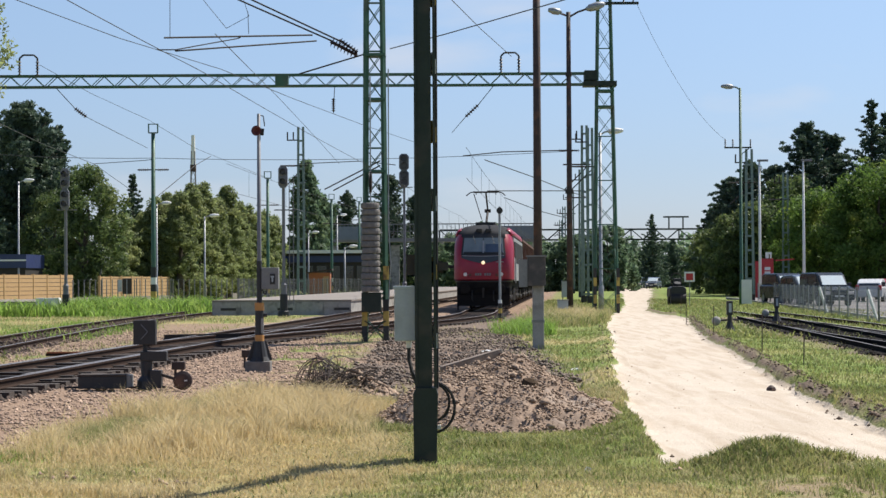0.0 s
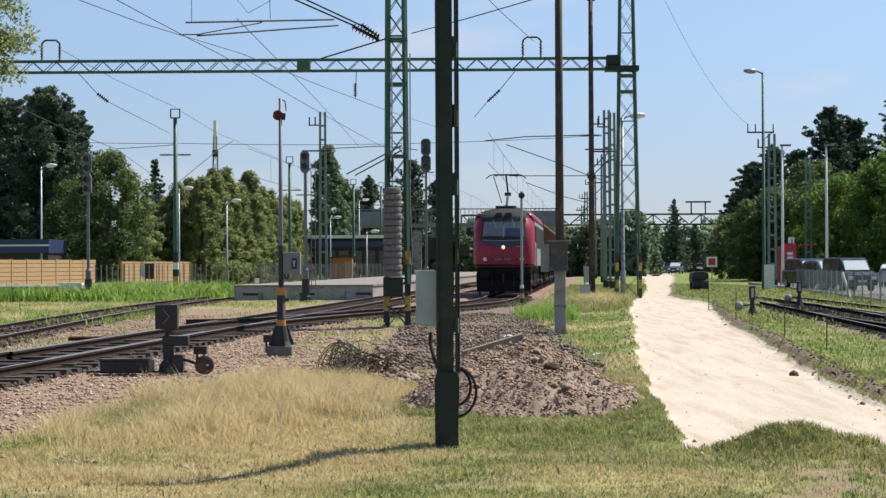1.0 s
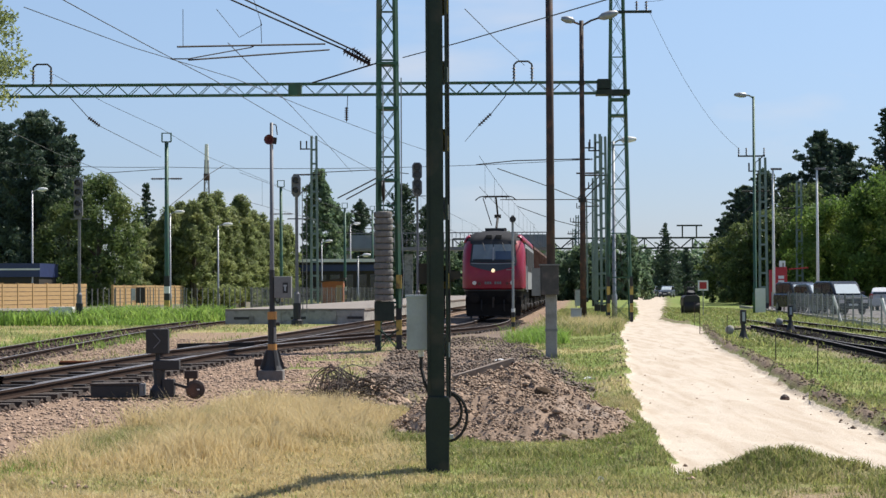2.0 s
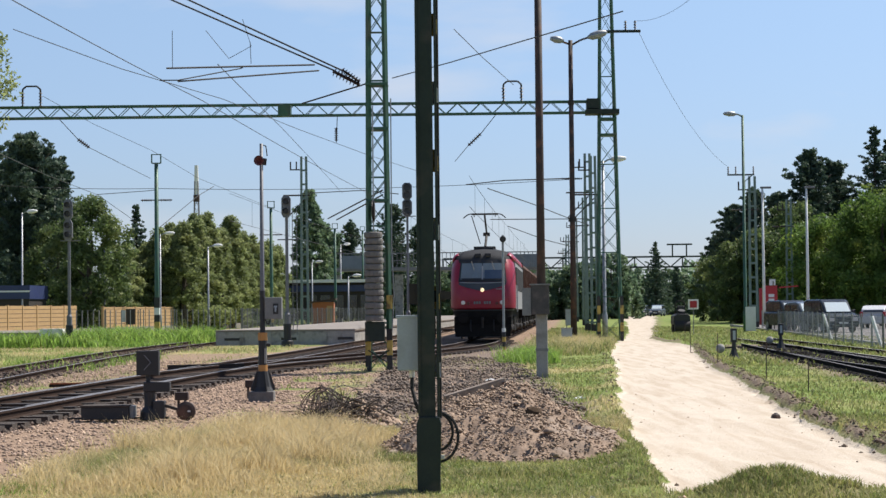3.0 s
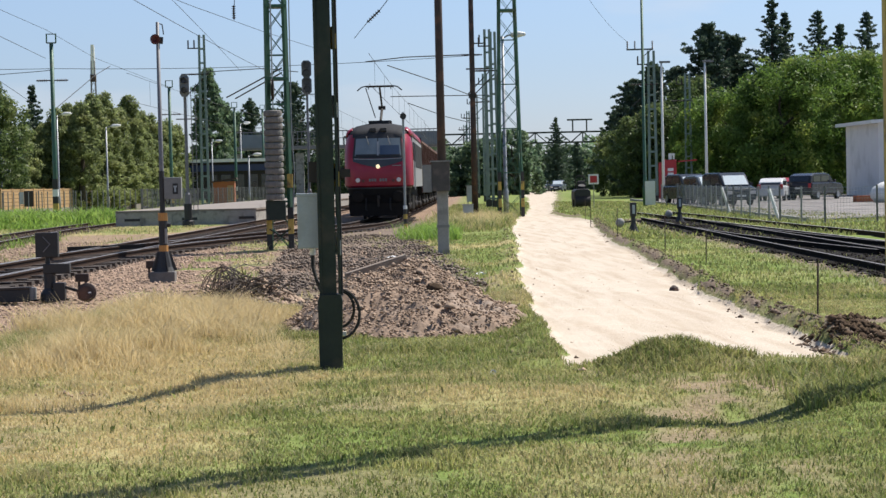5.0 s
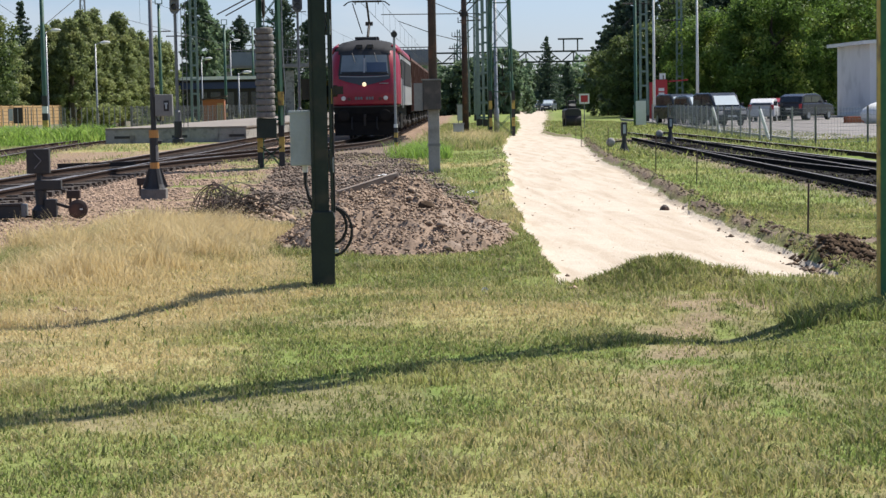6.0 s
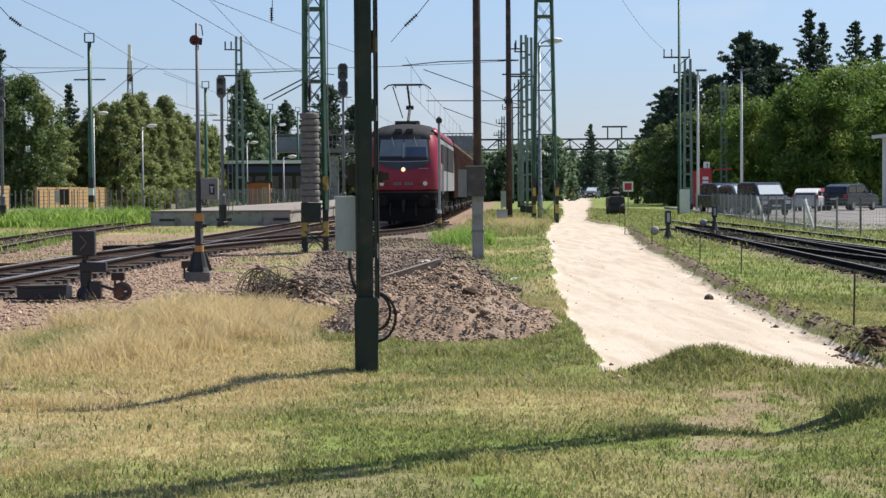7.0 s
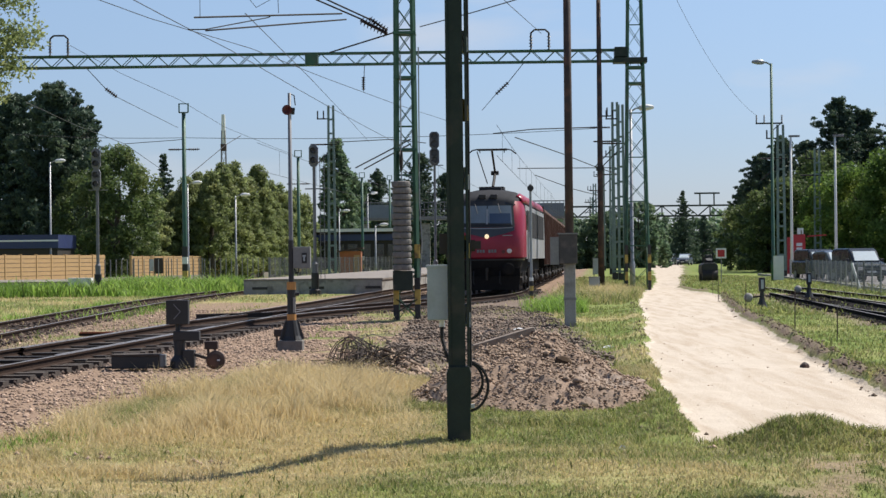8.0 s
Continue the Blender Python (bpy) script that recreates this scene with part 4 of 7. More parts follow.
def near_pole():
    x, y = -0.155, 16.8
    t = thing("steel_pole", pose(x, y, 0), "dark green riveted steel pole standing in the grass", "pole")
    for i in (-1, 1):
        part("channel", Shape().box(i * 0.082 - 0.012, -0.075, 0, i * 0.082 + 0.012, 0.075, 4.6), DARKGREEN, t, bevel=0.003)
    part("face_plate", Shape().box(-0.07, -0.06, 0.5, 0.055, -0.045, 4.6), DARKGREEN, t)
    part("web", Shape().box(-0.07, -0.03, 0, 0.04, 0.03, 4.6), DARKGREEN, t)
    for k in range(7):
        z = 0.4 + k * 0.6
        # white and yellow paint in the sunlit battens and sky showing between them
        part("batten_plate", Shape().box(-0.09, 0.07, z, 0.10, 0.082, z + 0.2).box(0.094, -0.05, z, 0.102, 0.078, z + 0.13), PLASTIC if k % 2 else YELLOW, t)
    part("sleeve", Shape().prism([(-0.108, 0.0), (0.09, 0.0), (0.105, 0.6), (0.088, 0.66), (-0.088, 0.66), (-0.112, 0.6)], -0.1, 0.1), DARKGREEN, t, "rust-flecked thicker pole foot", 0.006)
    part("clamp", Shape().box(-0.13, 0.05, 1.66, 0.15, 0.095, 1.76), DARKSTEEL, t)
    part("bracket", Shape().box(0.09, -0.03, 1.68, 0.2, 0.03, 1.75), DARKSTEEL, t)
    part("bracket", Shape().box(-0.165, 0.0, 1.64, -0.09, 0.06, 1.82), DARKSTEEL, t)
    part("conduit", Shape().path([(0.102, -0.03, 4.6), (0.102, -0.03, 0.65)], 0.010), RUBBER, t)
    # pale box fixed behind the pole with its cables
    b = thing("junction_box", pose(x, y, 0), "pale grey metal junction box fixed to the pole", "junction box")
    part("case", Shape().box(-0.275, 0.06, 1.06, -0.085, 0.2, 1.535), BOXGREY, b, bevel=0.008)
    part("lid_edge", Shape().box(-0.285, 0.055, 1.515, -0.075, 0.205, 1.545), BOXGREY, b, bevel=0.006)
    part("hinge_strip", Shape().box(-0.094, 0.05, 1.12, -0.076, 0.06, 1.5), PLASTIC, b)
    part("gland", Shape().tube((-0.15, 0.13, 1.0), (-0.15, 0.13, 1.06), 0.025), PLASTIC, b)
    cab = Shape()
    cab.path([(-0.15, 0.13, 1.02), (-0.15, 0.13, 0.9), (-0.12, 0.1, 0.78), (-0.08, 0.09, 0.68), (0.0, 0.1, 0.62), (0.06, 0.1, 0.64)], 0.017)
    part("cable", cab, RUBBER, b)
    for r, z0 in ((0.19, 0.50), (0.14, 0.54)):
        loop = [(0.07 + r * math.sin(a) * 0.95, 0.02, z0 - r * 0.1 + r * math.cos(a) * 1.15) for a in np.linspace(0.0, 3.3, 12)]
        part("cable_loop", Shape().path(loop, 0.014), RUBBER, b)
    part("white_tag", Shape().box(0.07, 0.0, 0.29, 0.13, 0.03, 0.325), PLASTIC, b)


near_pole()


def right_pole():
    x, y = 4.13, 14.3
    t = thing("green_mast", pose(x, y, 0), "bright green battened steel mast in long grass", "mast")
    for i in (0, 1):
        part("channel", Shape().box(i * 0.36 - 0.05, -0.06, 0, i * 0.36 + 0.05, 0.06, 11.0), BRIGHTGREEN, t, bevel=0.006)
    for k in range(9):
        z = 0.55 + k * 1.22
        part("batten_plate", Shape().box(0.05, -0.066, z, 0.31, -0.054, z + 0.1).box(0.05, 0.054, z, 0.31, 0.066, z + 0.1), BRIGHTGREEN, t)
    part("edge_strip", Shape().box(-0.058, -0.062, 0.05, -0.05, 0.02, 3.0), YELLOW, t)


right_pole()


def weight_mast():
    x, y = -1.74, 49.4
    t = thing("catenary_mast", pose(x, y, 0), "tall green lattice mast with striped feet and tensioning weights", "mast")
    part("lattice", lattice(Shape(), 0, 0, 0.0, 11.2, 0.54, 0.38, 0.5, 0.36, 0.095, 0.62, 0.045), GREEN, t)
    for i in (-1, 1):
        striped_foot(t, i * 0.275, -0.245, 0.14, 0.14, [(0.0, 0.42, BLACK), (0.42, 0.80, YELLOW), (0.80, 1.10, BLACK), (1.6, 1.95, YELLOW)] if i > 0 else [(0.0, 0.42, BLACK), (0.42, 0.80, YELLOW)])
    part("cross_foot", Shape().bar((-0.27, -0.3, 0.55), (0.27, -0.3, 0.2), 0.07, 0.03).bar((0.27, -0.3, 0.55), (-0.27, -0.3, 0.2), 0.07, 0.03), DARKGREEN, t)
    for z in (4.35, 6.2, 7.35):
        part("collar", Shape().box(-0.29, -0.29, z, 0.29, 0.29, z + 0.07), GREEN, t)
    part("weight_guide", Shape().box(-0.34, -0.62, 0.78, 0.16, -0.32, 1.28), DARKGREEN, t, "green steel weight guide cage", 0.01)
    w = new("weight_stack")
    w.parent = t
    w.matrix_basis = pose(-0.1, -0.52, 1.29)
    for k in range(14):
        d = 0.012 * math.sin(k * 2.3)
        part("weight_disc", Shape().lathe((d, d * 0.5, k * 0.163), [(0.205, 0.0), (0.235, 0.018), (0.24, 0.08), (0.232, 0.135), (0.205, 0.152)], 18), WEIGHT, w)
    part("weight_rod", Shape().tube((0, 0, 0), (0, 0, 5.5), 0.018), GALV, w)
    part("earth_cable", Shape().path([(0.36, -0.3, 7.0), (0.35, -0.3, 3.0), (0.40, -0.3, 2.0), (0.34, -0.3, 1.0)], 0.018), GALV, t)
    part("tensioner_wheel", Shape().lathe((-0.1, -0.52, 4.1), [(0.05, -0.05), (0.28, -0.03), (0.25, 0.0), (0.28, 0.03), (0.05, 0.05)], 16, (1, 0, 0)), DARKSTEEL, t)
    # cantilever arms towards the tracks
    a = thing("catenary_cantilever", pose(0, 0, 0), "steel cantilever tubes with brown insulators above the tracks", "cantilever")
    part("stay_tube", Shape().tube((-2.80, 49.20, 7.73), (-7.06, 49.20, 9.64), 0.022), DARKSTEEL, a)
    part("stay_tube", Shape().tube((-2.45, 49.20, 7.66), (-6.63, 49.20, 9.64), 0.022), DARKSTEEL, a)
    part("insulator", insulator_string(Shape(), (-2.18, 49.30, 7.38), (-2.86, 49.20, 7.73), 0.13, 8), INSUL, a)
    part("insulator", insulator_string(Shape(), (-2.18, 49.30, 7.46), (-2.64, 49.20, 7.77), 0.09, 7), INSUL, a)
    part("registration_tube", Shape().tube((-6.67, 46.00, 7.44), (-3.32, 49.00, 7.87), 0.022), DARKSTEEL, a)
    part("registration_arm", Shape().path([(-6.83, 46.00, 7.15), (-6.40, 46.00, 7.15), (-5.01, 47.00, 7.54), (-4.94, 47.00, 7.57)], 0.016).tube((-6.40, 46.00, 7.12), (-3.21, 49.00, 7.72), 0.02), DARKSTEEL, a)
    part("brace_tube", Shape().tube((-3.67, 49.30, 6.91), (-2.00, 49.40, 7.42), 0.02), DARKSTEEL, a)
    part("dropper", Shape().tube((-6.53, 46.00, 7.45), (-6.53, 46.00, 8.35), 0.008), WIRE, a)
    part("dropper", Shape().tube((-4.74, 47.00, 7.65), (-4.76, 47.00, 8.20), 0.008), WIRE, a)
    part("lower_arm", Shape().tube((-1.61, 49.20, 4.65), (-3.56, 58.00, 4.35), 0.02).tube((-1.61, 49.20, 4.53), (-3.30, 58.00, 4.31), 0.02), DARKSTEEL, a)


weight_mast()


def portal():
    t = thing("portal_beam", pose(0, 0, 0), "long green lattice beam spanning the tracks on a lattice tower", "gantry beam")
    y, z, h = 90.0, 10.72, 0.52
    s = Shape()
    x0, x1 = -28.0, 7.2
    for j in (-0.25, 0.25):
        for zz in (z, z + h):
            s.bar((x0, y + j, zz), (x1, y + j, zz), 0.09, 0.08)
        k = int((x1 - x0) / 0.55)
        for q in range(k):
            a, b = x0 + q * (x1 - x0) / k, x0 + (q + 1) * (x1 - x0) / k
            s.bar((a, y + j, z if q % 2 else z + h), (b, y + j, z + h if q % 2 else z), 0.05, 0.03)
    part("truss", s, GREEN, t)
    part("joint_plate", Shape().box(-7.52 - 0.3, y - 0.32, z - 0.03, -7.52 + 0.3, y + 0.32, z + h + 0.03), GREEN, t)
    for px in (-19.43, 3.19):
        part("jumper_loop", Shape().path([(px - 0.42, y, z + h + 0.2), (px - 0.42, y, z + h + 0.85), (px - 0.25, y, z + h + 1.0), (px + 0.25, y, z + h + 1.0), (px + 0.42, y, z + h + 0.85), (px + 0.42, y, z + h + 0.2)], 0.045), DARKSTEEL, t)
        for q in (-0.42, 0.42):
            part("insulator", insulator_string(Shape(), (px + q, y, z + h), (px + q, y, z + h + 0.75), 0.1, 5), INSUL, t)
    for a, b in (((-5.05, 90.00, 10.72), (-5.11, 90.00, 9.44)), ):
        part("hanger_wire", Shape().tube(a, b, 0.018), WIRE, t)
    part("hanger_insulator", insulator_string(Shape(), (-5.11, 90.00, 10.13), (-5.11, 90.00, 9.50), 0.11, 6), INSUL, t)
    part("hanger_insulator", insulator_string(Shape(), (1.68, 90.00, 9.78), (1.09, 90.00, 9.23), 0.11, 6), INSUL, t)
    part("hanger_insulator", insulator_string(Shape(), (-17.25, 90.00, 9.72), (-16.72, 90.00, 9.32), 0.11, 6), INSUL, t)
    part("hanger_wire", Shape().tube((2.45, 90.00, 10.73), (1.68, 90.00, 9.78), 0.018).tube((1.09, 90.00, 9.23), (0.55, 110.00, 10.02), 0.016).tube((-18.23, 90.00, 10.79), (-17.25, 90.00, 9.72), 0.018).tube((-16.72, 90.00, 9.32), (-18.48, 120.00, 9.93), 0.016), WIRE, t)
    w = thing("lattice_tower", pose(7.62, 90.0, 0), "green lattice tower with black and yellow striped feet", "mast")
    part("lattice", lattice(Shape(), 0, 0, 0.0, 16.5, 1.08, 0.52, 1.0, 0.5, 0.085, 1.0, 0.05), GREEN, w)
    for i in (-1, 1):
        striped_foot(w, i * 0.535, -0.5, 0.15, 0.15, [(0, 0.45, BLACK), (0.45, 0.85, YELLOW), (0.85, 1.25, BLACK), (1.25, 1.65, YELLOW), (1.65, 2.1, BLACK)])
    part("beam_seat", Shape().box(-1.0, -0.45, 10.62, 0.55, 0.45, 10.85).box(-0.95, -0.4, 10.9, -0.35, 0.4, 11.35), DARKGREEN, w)
    for z in (10.35, 9.6):
        part("tie_bar", Shape().box(-0.42, -0.42, z, 0.42, 0.42, z + 0.1), GREEN, w)
    part("cross_arm", Shape().bar((-0.3, -0.3, 14.5), (1.6, -0.3, 14.5), 0.12, 0.12), DARKGREEN, w)
    for q in (0.9, 1.35):
        part("insulator", insulator_string(Shape(), (q, -0.3, 14.5), (q, -0.3, 15.0), 0.09, 4), INSUL, w)


portal()


def brown_pole():
    x, y = 2.14, 43.3
    t = thing("rusty_pole", pose(x, y, 0), "rusty brown tubular pole bolted to a grey concrete stub", "pole")
    part("concrete_stub", Shape().box(-0.125, -0.11, -0.2, 0.125, 0.11, 1.48), CONCRETE, t, bevel=0.02)
    part("joint_band", Shape().box(-0.14, -0.125, 0.62, 0.14, 0.125, 0.68), CABGREY, t)
    part("joint_band", Shape().box(-0.13, -0.12, 1.46, 0.13, 0.12, 1.54), CABGREY, t)
    part("tube", Shape().lathe((0.0, 0, 1.2), [(0.1, 0), (0.09, 3), (0.078, 9.0)], 12), RUST, t, smooth=True)
    b = thing("relay_cabinet", pose(x, y, 0), "dull grey steel cabinet clamped to the pole", "cabinet")
    part("case", Shape().box(-0.24, -0.28, 1.44, 0.16, -0.1, 2.1), DARKCAB, b, bevel=0.01)
    part("side_plate", Shape().box(-0.44, -0.26, 1.42, -0.245, -0.12, 2.04), CABGREY, b, "pale grey side plate", 0.006)
    part("roof_lip", Shape().box(-0.27, -0.31, 2.1, 0.19, -0.08, 2.13), CABGREY, b)


brown_pole()


def lamp_pole():
    x, y = 5.88, 89.0
    t = thing("double_street_lamp", pose(x, y, 0), "tall dark street lamp pole with two curved arms", "street lamp")
    part("pole", Shape().lathe((0, 0, 0), [(0.15, 0), (0.13, 5), (0.1, 14.0)], 12), RUST, t, smooth=True)
    part("arm", Shape().path([(0, 0, 13.75), (0.45, 0, 14.0), (0.9, 0, 14.15)], 0.05), RUST, t)
    part("lamp_head", Shape().lathe((0.8, 0, 14.12), [(0.06, 0), (0.17, 0.2), (0.2, 0.55), (0.13, 0.85), (0.04, 0.95)], 12, (1, 0, 0.28)), GALV, t, "grey oval lamp head", smooth=True)
    part("arm", Shape().path([(0, 0, 13.8), (-0.4, 0, 13.95)], 0.05), RUST, t)
    part("lamp_head", Shape().lathe((-0.3, 0, 13.98), [(0.06, 0), (0.15, 0.15), (0.17, 0.4), (0.08, 0.65)], 12, (-1, 0, 0.2)), GALV, t, smooth=True)
    part("cross_piece", Shape().bar((-0.35, 0, 7.55), (0.35, 0, 7.55), 0.06, 0.06), DARKSTEEL, t)
    for q in (-0.3, 0.3):
        part("insulator", insulator_string(Shape(), (q - 0.18, 0, 7.55), (q + 0.18, 0, 7.55), 0.07, 4), INSUL, t)
    part("clamp", Shape().tube((0, 0, 5.55), (0, 0, 5.75), 0.19), DARKSTEEL, t)
    part("clamp", Shape().tube((0, 0, 11.0), (0, 0, 11.2), 0.15), DARKSTEEL, t)


lamp_pole()


def street_lamp(x, y, h, colour, head=-1, r=0.08, white_head=True, label="grey steel street lamp post"):
    t = thing("street_lamp", pose(x, y, 0), label, "street lamp", "street lamps")
    part("pole", Shape().lathe((0, 0, 0), [(r * 1.5, 0), (r * 1.5, 1.2), (r, 1.3), (r * 0.75, h)], 10), colour, t, smooth=True)
    part("arm", Shape().path([(0, 0, h - 0.1), (head * 0.25, 0, h + 0.05), (head * 0.5, 0, h + 0.08)], r * 0.5), colour, t)
    part("lamp_head", Shape().lathe((head * 0.35, 0, h + 0.07), [(0.04, 0), (0.14, 0.15), (0.16, 0.45), (0.09, 0.75), (0.03, 0.8)], 10, (head, 0, 0.05)), PLASTIC if white_head else GALV, t, smooth=True)
    return t


street_lamp(7.73, 94.0, 8.75, GALV, 1, 0.09)
tall_lamp = street_lamp(17.72, 114.0, 12.9, GREEN, -1, 0.10, False, "tall green street lamp post by the yard")
part("cross_arm", Shape().bar((-0.95, 0, 9.35), (0.65, 0, 9.35), 0.09, 0.09).bar((0, 0, 8.9), (0.5, 0, 9.3), 0.05, 0.05), DARKGREEN, tall_lamp)
for q in (-0.9, -0.45, 0.6):
    part("insulator", insulator_string(Shape(), (q, 0, 9.38), (q, 0, 9.85), 0.08, 4), INSUL, tall_lamp)
street_lamp(-30.97, 140.0, 8.9, GALV, 1)
street_lamp(-22.38, 150.0, 7.6, GALV, 1)
street_lamp(-18.63, 150.0, 6.6, GALV, 1)
street_lamp(-26.74, 150.0, 8.0, GALV, 1)
for px, yy, h in ((-8.71, 170.0, 4.5), (-12.12, 220.0, 9.0), (-14.02, 200.0, 6.5)):
    street_lamp(px, yy, h, GALV, 1)
for px in (23.29, 26.52):
    t = thing("flag_pole", pose(px, 141.0, 0), "slender white floodlight pole beside the car park", "pole", "white poles")
    part("pole", Shape().lathe((0, 0, 0), [(0.12, 0), (0.1, 4), (0.07, 10.2)], 10), WHITE, t, smooth=True)
    part("floodlight", Shape().box(-0.15, -0.1, 10.15, 0.65, 0.1, 10.3), SIGNALGREY, t, bevel=0.02)


def horn_post():
    x, y = -3.325, 34.5
    t = thing("signal_post", pose(x, y, 0), "slim grey post with striped base and red horn loudspeaker", "signal post")
    part("footing", Shape().box(-0.225, -0.2, -0.1, 0.225, 0.2, 0.15), WEIGHT, t, bevel=0.015)
    part("base_cone", Shape().lathe((0.02, 0, 0.15), [(0.19, 0), (0.15, 0.08), (0.09, 0.36)], 10), BLACK, t)
    for k in range(4):
        a = k * math.pi / 2 + 0.4
        part("gusset", Shape().bar((0.02 + 0.2 * math.cos(a), 0.2 * math.sin(a), 0.16), (0.02 + 0.08 * math.cos(a), 0.08 * math.sin(a), 0.5), 0.02, 0.08), BLACK, t)
    for z0, z1, m, r in ((0.45, 0.62, ORANGE, 0.083), (0.62, 1.06, BLACK, 0.078), (1.06, 1.2, ORANGE, 0.085)):
        part("painted_band", Shape().tube((0.02, 0, z0), (0.02, 0, z1), r, n=14), m, t)
    part("pale_strip", Shape().box(0.055, -0.09, 0.65, 0.095, -0.05, 0.92), CONCRETE, t)
    part("tube", Shape().lathe((0.02, 0, 1.15), [(0.045, 0), (0.04, 0.8), (0.03, 3.45)], 12), SIGNALGREY, t, smooth=True)
    part("dark_tube", Shape().tube((0.02, 0, 1.18), (0.02, 0, 1.95), 0.048, n=12), BLACK, t)
    part("horn", Shape().lathe((0.02, -0.03, 4.28), [(0.03, 0.0), (0.045, 0.08), (0.088, 0.16), (0.092, 0.18), (0.045, 0.13), (0.015, 0.1)], 16, (-0.15, -1, 0)), REDLENS, t, "dark red round horn", smooth=True)
    part("bracket", Shape().bar((0.02, 0, 4.28), (0.105, 0.03, 4.27), 0.05, 0.12), DARKSTEEL, t)
    part("top_cable", Shape().path([(0.03, 0.03, 4.58), (0.1, 0.04, 4.56), (0.12, 0.05, 4.38)], 0.01), RUBBER, t)
    part("side_knob", Shape().tube((0.08, 0, 0.98), (0.16, 0, 0.98), 0.035), BLACK, t)
    b = thing("telephone_box", pose(x, y, 0), "grey trackside telephone cabinet clamped to the post", "cabinet")
    part("case", Shape().box(0.06, -0.05, 1.44, 0.37, 0.14, 1.83), CABGREY, b, bevel=0.012)
    part("door_mark", Shape().box(0.215, -0.058, 1.53, 0.31, -0.05, 1.72), BLACK, b)
    part("door_mark", Shape().box(0.245, -0.066, 1.57, 0.275, -0.058, 1.66).box(0.23, -0.066, 1.65, 0.29, -0.058, 1.68), BOXGREY, b)
    part("clamp", Shape().box(-0.035, 0.03, 1.55, 0.08, 0.07, 1.6), DARKSTEEL, b)
    part("handset_loop", Shape().path([(0.08, -0.03, 1.44), (0.1, -0.03, 1.36), (0.15, -0.03, 1.36), (0.16, -0.03, 1.44)], 0.012), RUBBER, b)
    k = thing("cable_stub", pose(x - 0.26, y + 0.5, 0), "short dark steel cable stub box beside the post", "cable box")
    part("head", Shape().box(-0.09, -0.06, 0.2, 0.09, 0.06, 0.33), RUST, k, bevel=0.01)
    part("leg", Shape().tube((-0.04, 0, 0), (-0.04, 0, 0.2), 0.02), RUST, k)
    part("leg", Shape().tube((0.04, 0, 0), (0.04, 0, 0.2), 0.02), RUST, k)


horn_post()


def point_machine():
    x, y = -4.42, 28.4
    t = thing("switch_indicator", pose(x, y, 0), "black switch indicator board with a faint chevron on its lever stand", "switch indicator")
    part("board", Shape().box(-0.165, -0.03, 0.66, 0.165, 0.12, 1.02), BLACK, t, bevel=0.008)
    part("chevron", Shape().bar((-0.05, -0.034, 0.96), (0.05, -0.034, 0.85), 0.012, 0.025, (0, 1, 0)).bar((0.05, -0.034, 0.85), (-0.05, -0.034, 0.74), 0.012, 0.025, (0, 1, 0)), SIGNALGREY, t, "faint grey chevron")
    part("stem", Shape().tube((0.0, 0.04, 0.2), (0.0, 0.04, 0.68), 0.035), BLACK, t)
    part("neck_box", Shape().box(-0.06, -0.05, 0.42, 0.33, 0.1, 0.56), BLACK, t, bevel=0.01)
    part("pedestal", Shape().lathe((0.02, 0.04, 0.0), [(0.15, 0), (0.14, 0.12), (0.08, 0.2), (0.09, 0.42)], 10).box(0.08, -0.06, 0.02, 0.25, 0.12, 0.28), BLACK, t, bevel=0.01)
    part("lever", Shape().bar((0.1, 0, 0.26), (0.55, -0.02, 0.12), 0.05, 0.04), DARKSTEEL, t)
    part("weight", Shape().lathe((0.57, -0.1, 0.13), [(0.10, 0), (0.14, 0.02), (0.14, 0.10), (0.10, 0.12)], 18, (0, 1, 0)), RUST, t, "round rusty counterweight")
    part("rod", Shape().bar((-1.2, 0.05, 0.03), (0.3, 0.05, 0.03), 0.04, 0.03), DARKSTEEL, t)
    part("bolt_mark", Shape().box(0.6, -0.108, 0.12, 0.64, -0.1, 0.14), PLASTIC, t)
    k = thing("cable_stub", pose(x + 0.42, y + 0.6, 0), "short dark steel cable stub box by the points", "cable box")
    part("head", Shape().box(-0.1, -0.06, 0.26, 0.1, 0.06, 0.38), RUST, k, bevel=0.01)
    part("leg", Shape().tube((-0.05, 0, 0), (-0.05, 0, 0.27), 0.02), RUST, k)
    part("leg", Shape().tube((0.05, 0, 0), (0.05, 0, 0.27), 0.02), RUST, k)
    b = thing("point_motor_box", pose(x - 0.58, y - 0.05, 0), "low black point motor box with a pale rusty lid", "point motor")
    part("case", Shape().box(-0.37, -0.16, 0.02, 0.33, 0.16, 0.2), BLACK, b, bevel=0.012)
    part("lid", Shape().box(-0.38, -0.17, 0.2, 0.34, 0.17, 0.232), SLEEPER, b, bevel=0.006)
    part("end_plate", Shape().box(0.335, -0.13, 0.04, 0.40, 0.14, 0.22), CABGREY, b, bevel=0.01)


point_machine()


